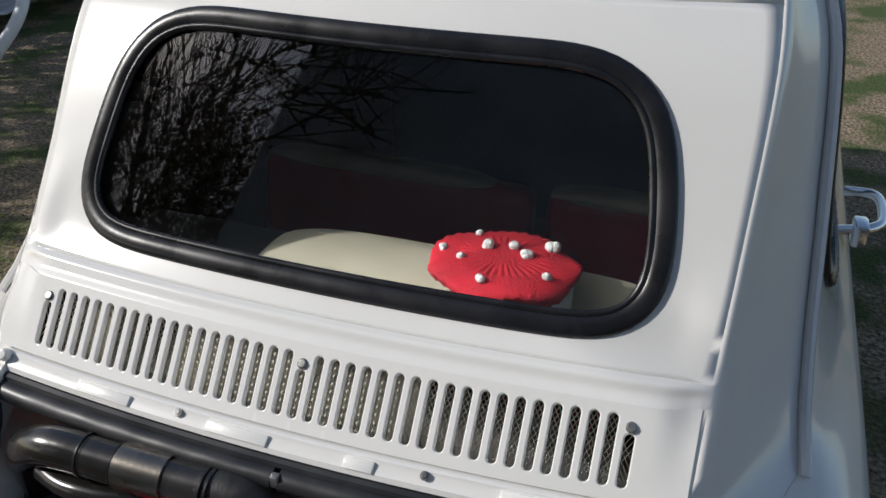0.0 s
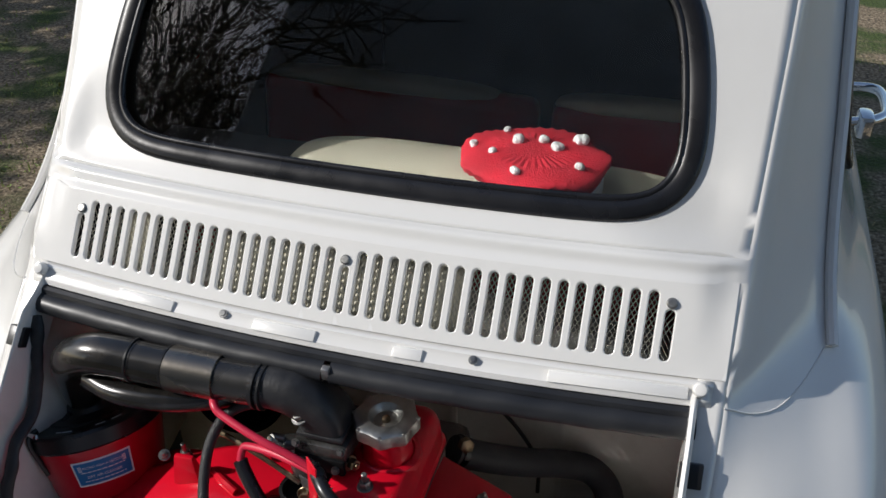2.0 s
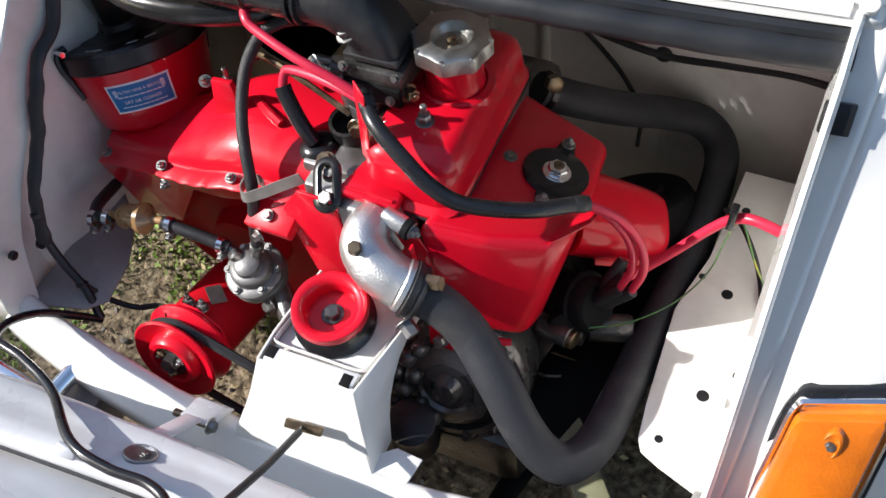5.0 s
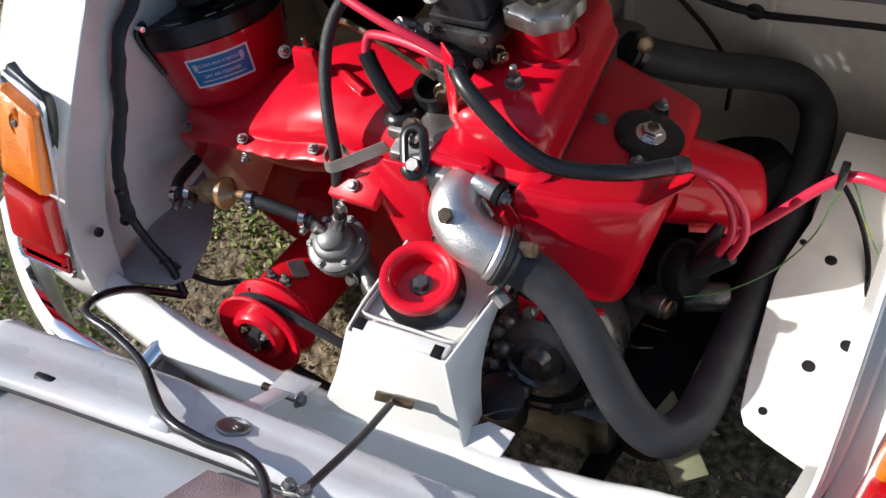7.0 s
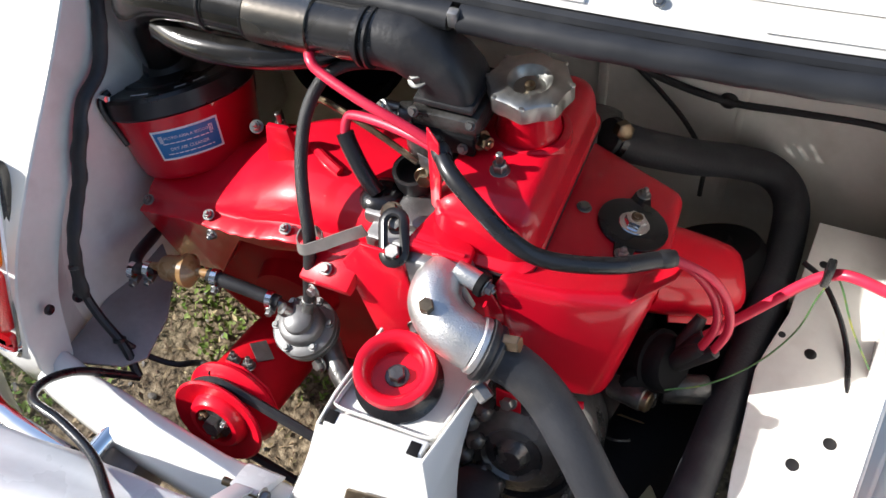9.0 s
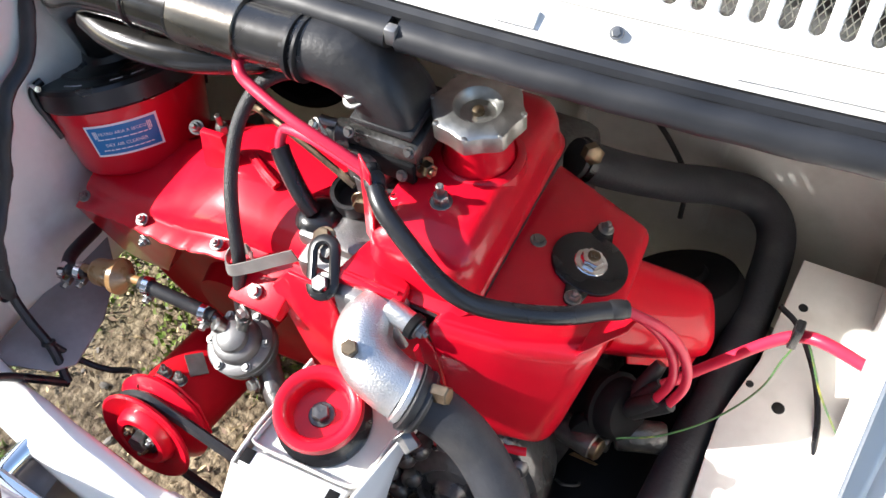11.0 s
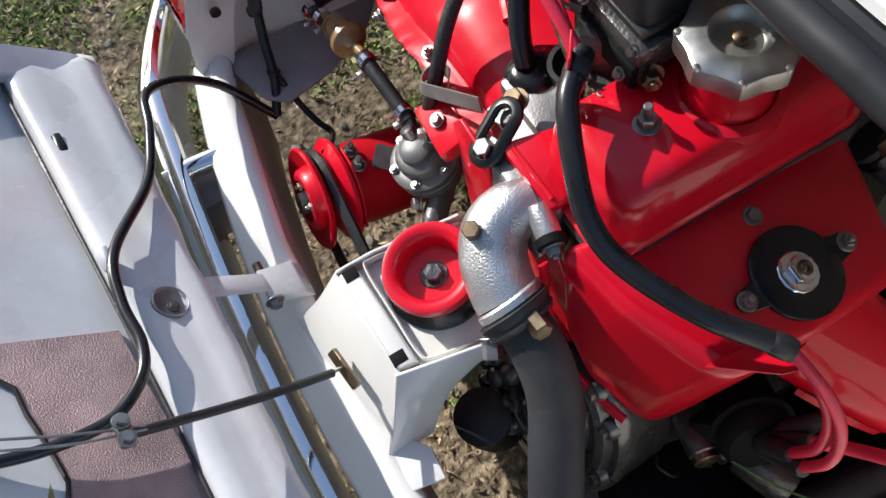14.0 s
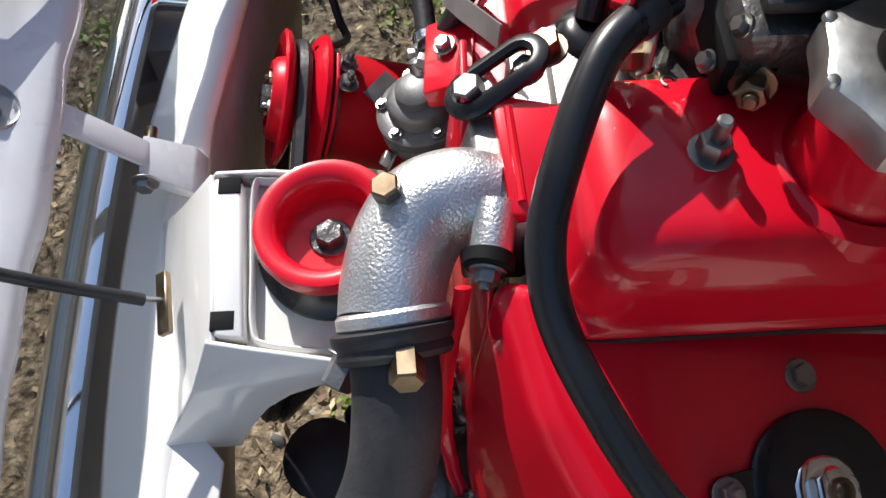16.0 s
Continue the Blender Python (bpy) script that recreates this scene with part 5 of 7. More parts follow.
    part("brass_stud", lathe(bmesh.new(), on_cowl(0.1785, 0.2035, 0.0122), n, [(0.006, -0.002), (0.006, 0.003), (0.004, 0.0035), (0.003, 0.001), (0, 0.001)], 12), BRASS, cov, "brass stud end")
    bolt(cov, on_cowl(0.1762, 0.2505, 0.0035), n, 0.005, 0.005, 0.004)
    bolt(cov, on_cowl(0.179, 0.1575, 0.0035), n, 0.005, 0.005, 0.004)
    bolt(side, on_cowl(0.128, 0.203, 0.0), n, 0.005, 0.004)
    bm = plate(bmesh.new(), [on_cowl(0.203, 0.104, 0.001), on_cowl(0.232, 0.142, 0.012), on_cowl(0.236, 0.156, 0.020), on_cowl(0.222, 0.165, 0.004), on_cowl(0.205, 0.145, 0.001)], (0.2, -0.2, 1), 0.003, 0.001)
    part("lead_clip", bm, RED, side)
    seam = spline([(0.082, 0.052, 0.520), (0.090, 0.047, 0.470), (0.100, 0.044, 0.425), (0.112, 0.045, 0.390), (0.135, 0.050, 0.376), (0.180, 0.062, 0.371)], 8)
    seam = [(x, y + 0.0012 * noise.noise((z * 120, x * 90, 2)), z) for x, y, z in seam]
    part("folded_seam", sweep(bmesh.new(), seam, 0.0042, 8, 0.35, up=(1, 0, 0)), RED, side, "folded sheet seam")
    tab = part("cowl_tab", plate(bmesh.new(), [(0.094, 0.040, 0.392), (0.120, 0.042, 0.385), (0.122, 0.036, 0.362), (0.096, 0.034, 0.366)], (0, -0.9, 0.45), 0.003, 0.001), RED, side)
    bolt(tab, (0.108, 0.036, 0.377), (0, -0.85, 0.5), 0.0062, 0.008)
    # lower outlet
    bm = bmesh.new()
    o0, ax_o = Vector((0.192, 0.218, 0.420)), Vector((0.096, 0.055, -0.060))
    length = ax_o.length
    ax_o.normalize()
    u_o = Vector((0.05, 1, 0.05))
    u_o = (u_o - ax_o * u_o.dot(ax_o)).normalized()
    v_o = ax_o.cross(u_o)
    if v_o.z < 0:
        v_o = -v_o

    def duct_ring(d, hu, hv, grow=0.0, n=36):
        out = []
        for i in range(n):
            q = 2 * math.pi * i / n
            cu, sv = math.cos(q), math.sin(q)
            k = (abs(cu) ** 3.0 + abs(sv) ** 3.0) ** (-1 / 3.0)
            out.append(o0 + ax_o * d + u_o * (hu + grow) * k * cu + v_o * (hv + grow) * k * sv)
        return out
    loft(bm, [duct_ring(d * length, hu, hv) for d, hu, hv in ((0, 0.050, 0.030), (0.25, 0.049, 0.030), (0.5, 0.046, 0.030), (0.72, 0.043, 0.029), (0.86, 0.040, 0.027), (0.95, 0.036, 0.023), (1.0, 0.030, 0.017), (1.02, 0.018, 0.008))])
    bmesh.ops.recalc_face_normals(bm, faces=bm.faces)
    out = part("cowl_outlet", bm, RED, e, "boxy red outlet duct")
    bm = bmesh.new()
    lip = [o0 + ax_o * d * length + u_o * w - v_o * 0.017 for d, w in ((0.35, -0.053), (0.80, -0.048), (0.98, -0.043), (1.06, -0.030), (1.07, 0.026), (1.00, 0.040), (0.80, 0.047), (0.35, 0.052))]
    plate(bm, lip, -v_o, 0.0025, 0.0008)
    part("outlet_flange", bm, RED, out)
    # rear-facing lug and cooling pipe stub under the thermostat
    part("pump_stub", tube([(-0.115, 0.05, 0.345), (-0.085, 0.02, 0.335), (-0.05, 0.0, 0.325), (-0.02, 0.0, 0.32)], 0.013, 12), DARK_CAST, e, "dark cast stub")
    bolt(e, (-0.110, 0.020, 0.345), (-0.3, -0.8, 0.4), 0.006, 0.007)
    # spark plug well and lifting eye
    bm = lathe(bmesh.new(), (-0.060, 0.133, 0.522), (0, 0, 1), [(0.022, 0), (0.024, 0.004), (0.020, 0.011), (0.012, 0.014), (0, 0.015)], 24)
    part("plug_seal", bm, RUBBER_GLOSS, e, "black rubber plug seal")
    top_p, low_p = Vector((-0.022, 0.086, 0.555)), Vector((-0.012, 0.062, 0.543))
    d = (low_p - top_p).normalized()
    w = Vector((0.85, 0.45, 0.25))
    w = (w - d * w.dot(d)).normalized()
    ring = []
    for c0, sg in ((top_p, -1), (low_p, 1)):
        for k in range(9):
            q = math.pi * k / 8
            ring.append(c0 + w * (0.0105 * math.cos(q) * sg * -1) + d * (0.0105 * math.sin(q) * sg))
    eye = part("lifting_eye", sweep(bmesh.new(), ring, 0.0050, 8, 0.8, closed=True), PLASTIC, e, "black steel lifting link")
    en = d.cross(w)
    en = -en if en.y > 0 else en
    bolt(eye, low_p - en * 0.003, en, 0.0070, 0.010)
    part("bolt", bolt_mesh(bmesh.new(), top_p - en * 0.010, en, 0.0060, 0.006), DARK_CAST, eye)
    part("hook_nut", bolt_mesh(bmesh.new(), (-0.032, 0.101, 0.549), (0.0, -0.3, 1), 0.0070, 0.009), BRASS, e)
    return e


def build_filler_cap():
    cap = thing("oil_filler_cap", (0.067, 0.213, 0.630), "pressed steel octagonal oil filler cap on the rocker cover", "filler cap")
    bm = bmesh.new()
    c = Vector((0.067, 0.213, 0.630))
    rows = []
    n = 64
    for scale, z in ((0.96, 0.0), (1.0, 0.002), (1.0, 0.013), (0.97, 0.0175), (0.90, 0.019), (0.50, 0.0195), (0.44, 0.017), (0.36, 0.010), (0.12, 0.010)):
        ring = []
        for i in range(n):
            a = 2 * math.pi * i / n
            flat8 = 0.924 / math.cos(a % (math.pi / 4) - math.pi / 8)
            lobes = 0.0410 * (0.55 * flat8 + 0.45 * (0.945 + 0.055 * math.cos(8 * a))) if scale > 0.8 else 0.0415
            ring.append(c + Vector((lobes * scale * math.cos(a + 0.15), lobes * scale * math.sin(a + 0.15), z)))
        rows.append(ring)
    loft(bm, rows)
    part("cap_shell", bm, CAP_STEEL, cap, angle=30)
    part("cap_rivet", lathe(bmesh.new(), c + Vector((0, 0, 0.010)), (0, 0, 1), [(0.0055, 0), (0.005, 0.004), (0.002, 0.0055), (0, 0.0055)], 12), BRASS, cap, "small brass rivet")
    for i in range(8):
        a = 2 * math.pi * i / 8 + 0.15
        part("cap_dimple", lathe(bmesh.new(), c + Vector((0.0385 * math.cos(a), 0.0385 * math.sin(a), 0.017)), (0, 0, 1), [(0.003, 0), (0.0024, 0.002), (0, 0.0028)], 10), CAP_STEEL, cap)
    return cap


def text_mesh(words, size, place, depth=0.0003):
    """Letters as a mesh; place maps (across, up, out) to the world."""
    cu = bpy.data.curves.new("letters", "FONT")
    cu.body, cu.size, cu.align_x, cu.align_y = words, size, "CENTER", "CENTER"
    cu.resolution_u = 2
    ob = bpy.data.objects.new("letters", cu)
    me = bpy.data.meshes.new_from_object(ob)
    bm = bmesh.new()
    bm.from_mesh(me)
    for v in bm.verts:
        v.co = place(v.co.x, v.co.y, depth)
    bpy.data.objects.remove(ob)
    bpy.data.curves.remove(cu)
    bpy.data.meshes.remove(me)
    return bm


def build_air_filter():
    af = thing("air_filter", (-0.3504, 0.1948, 0.4296), "red cylindrical air filter canister with a black lid and blue label", "air filter")
    base = Vector((-0.3504, 0.1948, 0.4296))
    lean = Vector((-0.3034, 0.3166, 1)).normalized()
    part("canister", lathe(bmesh.new(), base, lean, [(0.050, -0.006), (0.066, -0.003), (0.0725, 0.001), (0.0750, 0.006), (0.0880, 0.0812), (0.0880, 0.086), (0.08, 0.086)], 56), RED, af, "red painted canister")
    lid = part("lid", lathe(bmesh.new(), base, lean, [(0.0885, 0.0790), (0.0912, 0.082), (0.0912, 0.101), (0.0885, 0.1050), (0.085, 0.1060), (0.083, 0.1040), (0.060, 0.1050), (0.057, 0.1070), (0.040, 0.1075), (0.033, 0.1105), (0.031, 0.1185), (0.0295, 0.1235), (0, 0.1245)], 56), PLASTIC, af, "black lid with stamped marks", angle=22)
    f = frame_of(lean)

    def on_wall(angle, z, out=0.0):
        r = 0.0740 + z * 0.1727 + out
        return base + f @ Vector((r * math.cos(angle), r * math.sin(angle), z))
    # wall angle that faces the label
    want = Vector((0.645, -0.764, 0))
    best = max((i for i in range(720)), key=lambda i: (f @ Vector((math.cos(i * math.pi / 360), math.sin(i * math.pi / 360), 0))).dot(want))
    a0 = best * math.pi / 360
    sgn = 1 if (f @ Vector((-math.sin(a0), math.cos(a0), 0))).dot(Vector((0.69, 0.73, 0))) > 0 else -1
    zc = 0.0455

    def place(x, y, out):
        return on_wall(a0 + sgn * x / 0.0815, zc + y, out)

    def strip(x0, x1, y0, y1, out):
        bm2 = bmesh.new()
        patch(bm2, lambda u, v: place(u, v, out), [x0 + (x1 - x0) * k / 10 for k in range(11)], [y0, y1])
        return bm2
    lab = part("label", strip(-0.0375, 0.0375, -0.0190, 0.0190, 0.0006), LABEL_WHITE, af, "white-edged blue paper label")
    part("label_field", strip(-0.035, 0.035, -0.0165, 0.0165, 0.0010), BLUE, lab, "blue label field")
    part("label_text", text_mesh("FILTRO ARIA A SECCO", 0.0049, lambda x, y, d: place(x, y + 0.0085, 0.0014)), LABEL_WHITE, lab, "white printed words")
    part("label_text", text_mesh("DRY AIR CLEANER", 0.0054, lambda x, y, d: place(x, y - 0.0055, 0.0014)), LABEL_WHITE, lab, "white printed words")
    for yy, w in ((0.002, 0.056), (-0.0115, 0.054)):
        bm = bmesh.new()
        rng = random.Random(int(w * 1000))
        x = -w / 2
        while x < w / 2:
            l = rng.uniform(0.003, 0.007)
            patch(bm, lambda u, v: place(u, v, 0.0014), [x, x + l / 2, min(x + l, w / 2)], [yy - 0.0006, yy + 0.0006])
            x += l + 0.0012
        part("label_small_print", bm, LABEL_WHITE, lab, "bars of small print")
    for s in (-1, 1):
        bm = bmesh.new()
        for k in range(3):
            x = s * (0.0295 - 0.0016 * k) - 0.0008
            patch(bm, lambda u, v: place(u, v, 0.0014), [x, x + 0.0009], [0.0035, 0.0125])
        part("label_mark", bm, LABEL_WHITE, lab)
    # stamped marks on the lid
    for da in (-0.62, -0.5, -0.40, 0.12, 0.20, 0.42, 0.52):
        a = a0 + sgn * da
        p = base + f @ Vector((0.072 * math.cos(a), 0.072 * math.sin(a), 0.1045))
        bm = add_box(bmesh.new(), (-0.0035, -0.0010, 0), (0.0035, 0.0010, 0.0006), 0, Matrix.Translation(p) @ f.to_4x4() @ Matrix.Rotation(a + math.pi / 2, 4, "Z"))
        part("lid_mark", bm, LABEL_WHITE, lid, "worn stamped mark")
    for da, lab2 in ((-1.02, "spring clip"), (1.9, "spring clip")):
        a = a0 + sgn * da
        bm = bmesh.new()
        q = [base + f @ Vector((r * math.cos(a), r * math.sin(a), z)) for r, z in ((0.083, 0.048), (0.0885, 0.070), (0.0938, 0.092), (0.0925, 0.106), (0.080, 0.111))]
        sweep(bm, spline(q, 5), 0.0045, 8, 0.5)
        part("spring_clip", bm, PLASTIC, af, lab2)
        bm = bmesh.new()
        t = f @ Vector((-math.sin(a), math.cos(a), 0))
        q = base + f @ Vector((0.091 * math.cos(a), 0.091 * math.sin(a), 0.109))
        sweep(bm, [q - t * 0.016, q + t * 0.016], 0.0034, 10)
        part("clip_pin", bm, CHROME, af, "bright clip pin")
    return af


def build_intake():
    p = thing("intake_pipe", (-0.16, 0.19, 0.64), "black lacquered intake pipe with a worn steel sleeve", "pipe")
    up = [(-0.3835, 0.2285, 0.536), (-0.382, 0.224, 0.560), (-0.375, 0.213, 0.600), (-0.361, 0.199, 0.637), (-0.341, 0.189, 0.662), (-0.308, 0.185, 0.679), (-0.275, 0.185, 0.683), (-0.240, 0.185, 0.683)]
    part("filter_elbow", tube(up, 0.0265, 22), PIPE, p)
    part("pipe", sweep(bmesh.new(), [(-0.250, 0.185, 0.683), (-0.205, 0.185, 0.683), (-0.195, 0.185, 0.683), (-0.095, 0.186, 0.683), (-0.065, 0.188, 0.684)], 0.0258, 24), PIPE, p)
    part("steel_sleeve", lathe(bmesh.new(), (-0.195, 0.185, 0.683), (1, 0.01, 0), [(0.0262, 0), (0.0285, 0.001), (0.0285, 0.066), (0.0262, 0.067)], 32), STEEL_SLEEVE, p, "bare worn steel sleeve")
    for x in (-0.247, -0.199, -0.080, -0.072):
        part("collar", lathe(bmesh.new(), (x, 0.1855, 0.683), (1, 0.01, 0), [(0.0258, 0), (0.0284, 0.001), (0.0284, 0.0035), (0.0258, 0.0045)], 32), PLASTIC, p)
    rings = []
    for cx, cy, cz, turn, hu, hw, power in ((-0.084, 0.187, 0.683, 0, 0.0262, 0.0262, 2), (-0.060, 0.189, 0.683, 2, 0.0268, 0.0268, 2), (-0.040, 0.191, 0.681, 14, 0.0280, 0.0285, 2.1), (-0.023, 0.193, 0.673, 34, 0.0285, 0.0290, 2.4),
                                            (-0.010, 0.195, 0.662, 57, 0.0290, 0.0290, 3), (-0.003, 0.196, 0.653, 76, 0.0290, 0.0280, 4), (0.000, 0.196, 0.646, 88, 0.0290, 0.0275, 5.5), (0.000, 0.196, 0.638, 90, 0.0290, 0.0275, 6)):
        a = radians(turn)
        w = Vector((math.sin(a), 0, math.cos(a)))
        ring = []
        for i in range(36):
            q = 2 * math.pi * i / 36
            k = (abs(math.cos(q)) ** power + abs(math.sin(q)) ** power) ** (-1 / power)
            ring.append(Vector((cx, cy, cz)) + Vector((0, 1, 0)) * hu * k * math.cos(q) + w * hw * k * math.sin(q))
        rings.append(ring)
    bm = bmesh.new()
    loft(bm, rings)
    bmesh.ops.recalc_face_normals(bm, faces=bm.faces)
    part("carburettor_elbow", bm, RUBBER, p, "dull black elbow over the carburettor", angle=60)
    bm = add_box(bmesh.new(), (-0.029, 0.165, 0.634), (0.030, 0.227, 0.641), 0.0025)
    box = part("elbow_foot", bm, RUBBER, p)
    part("cover_bolt", bolt_mesh(bmesh.new(), (-0.023, 0.172, 0.660), (-0.25, -0.35, 1), 0.0072, 0.008), ZINC, box)
    # second pipe behind
    q = thing("breather_pipe", (-0.2, 0.24, 0.62), "thinner black breather pipe behind the intake", "pipe")
    part("pipe", tube([(-0.318, 0.180, 0.640), (-0.28, 0.168, 0.640), (-0.24, 0.165, 0.642), (-0.19, 0.172, 0.642), (-0.14, 0.20, 0.636), (-0.10, 0.235, 0.625)], 0.0145, 16), PIPE, q)
    hs = thing("air_hose", (-0.225, 0.36, 0.50), "wide black rubber air hose against the bulkhead", "hose")
    hax = Vector((0.05, -0.93, 0.36))
    part("hose", lathe(bmesh.new(), (-0.225, 0.350, 0.500), hax, [(0.070, -0.12), (0.074, -0.03), (0.078, -0.024), (0.074, -0.018), (0.078, -0.010), (0.080, 0.0), (0.076, 0.004), (0.070, 0.0), (0.066, -0.06), (0, -0.065)], 40), MATTE_BLACK, hs)
    c = thing("carburettor", (0.0, 0.195, 0.54), "small grey carburettor below the black elbow", "carburettor")
    bm = add_box(bmesh.new(), (-0.034, 0.162, 0.600), (0.034, 0.228, 0.628), 0.005)
    lathe(bm, (-0.02, 0.175, 0.565), (0, 0, 1), [(0.022, 0), (0.024, 0.01), (0.024, 0.04), (0.02, 0.045)], 20)
    lathe(bm, (-0.034, 0.172, 0.610), (-1, -0.3, 0), [(0.014, 0), (0.014, 0.012), (0.008, 0.015), (0.008, 0.022), (0, 0.022)], 14)
    part("body", bm, DARK_CAST, c, "dark grey die-cast body")
    part("bowl", lathe(bmesh.new(), (0.002, 0.180, 0.535), (0, 0, 1), [(0.030, 0), (0.034, 0.004), (0.034, 0.03), (0.03, 0.034)], 24), DARK_CAST, c)
    part("well", lathe(bmesh.new(), (-0.034, 0.160, 0.522), (0, -0.2, 1), [(0.018, 0), (0.020, 0.020), (0.020, 0.034), (0.016, 0.034), (0.015, 0.02), (0, 0.02)], 24), PLASTIC, c, "black cup")
    part("lever", tube([(-0.055, 0.15, 0.636), (-0.052, 0.15, 0.62), (-0.046, 0.152, 0.605)], 0.003, 8), ZINC, c)
    bolt(c, (-0.012, 0.140, 0.566), (0.2, -1, 0.2), 0.007, 0.008, mat=BRASS)
    bolt(c, (0.012, 0.142, 0.574), (0, -1, 0.2), 0.004, 0.006, mat=BRASS)
    bolt(c, (-0.052, 0.150, 0.637), (-0.4, -0.6, 0.6), 0.004, 0.004)
    part("float_cover", add_box(bmesh.new(), (-0.030, 0.158, 0.588), (0.032, 0.166, 0.612), 0.003), MATTE_BLACK, c)
    for x, y, z in ((-0.027, 0.160, 0.629), (0.030, 0.160, 0.629), (-0.022, 0.156, 0.600), (0.022, 0.156, 0.600)):
        bolt(c, (x, y, z), (0, -0.8, 0.5), 0.0034, 0.004)
    part("fuel_union", tube([(-0.036, 0.176, 0.614), (-0.052, 0.172, 0.616), (-0.064, 0.170, 0.618)], 0.0055, 12), ZINC, c, "bright fuel union")
    part("throttle_lever", plate(bmesh.new(), [(-0.020, 0.146, 0.592), (-0.008, 0.144, 0.590), (0.002, 0.142, 0.572), (-0.004, 0.140, 0.560), (-0.014, 0.141, 0.564)], (0, -1, 0.2), 0.0022, 0.0006), ZINC, c, "bright throttle lever")
    spring = [(0.020 + 0.004 * math.cos(q), 0.144 + 0.004 * math.sin(q), 0.560 + 0.0022 * q / 2) for q in [0.5 * i for i in range(50)]]
    part("return_spring", sweep(bmesh.new(), spring, 0.0008, 5), ZINC, c, "thin return spring")
    part("jet_plug", bolt_mesh(bmesh.new(), (0.034, 0.172, 0.600), (1, -0.4, 0.2), 0.0065, 0.010, 0.003), BRASS, c, "brass jet plug")
    part("choke_arm", tube([(-0.040, 0.160, 0.604), (-0.046, 0.152, 0.612), (-0.044, 0.150, 0.626), (-0.050, 0.150, 0.640)], 0.0022, 8), ZINC, c)
    link = thing("throttle_rod", (-0.06, 0.13, 0.59), "thin brass throttle rod between filter and carburettor", "rod")
    part("rod", tube([(-0.150, 0.178, 0.590), (-0.135, 0.172, 0.600), (-0.11, 0.165, 0.600), (-0.06, 0.152, 0.592), (-0.02, 0.143, 0.580)], 0.0034, 8), BRASS, link)
    part("knuckle", bolt_mesh(bmesh.new(), (-0.155, 0.180, 0.583), (0, 0, 1), 0.005, 0.008, 0.008), BRASS, link)
    s2 = thing("pipe_stud", (-0.215, 0.18, 0.54), "zinc stud with lock nuts beside the filter", "stud")
    part("stud", bolt_mesh(bmesh.new(), (-0.213, 0.190, 0.515), (0, 0, 1), 0.006, 0.012, 0.014), ZINC, s2)
    part("stud_nut", bolt_mesh(bmesh.new(), (-0.240, 0.182, 0.520), (0.3, -0.5, 0.8), 0.005, 0.008, 0.008), ZINC, s2)


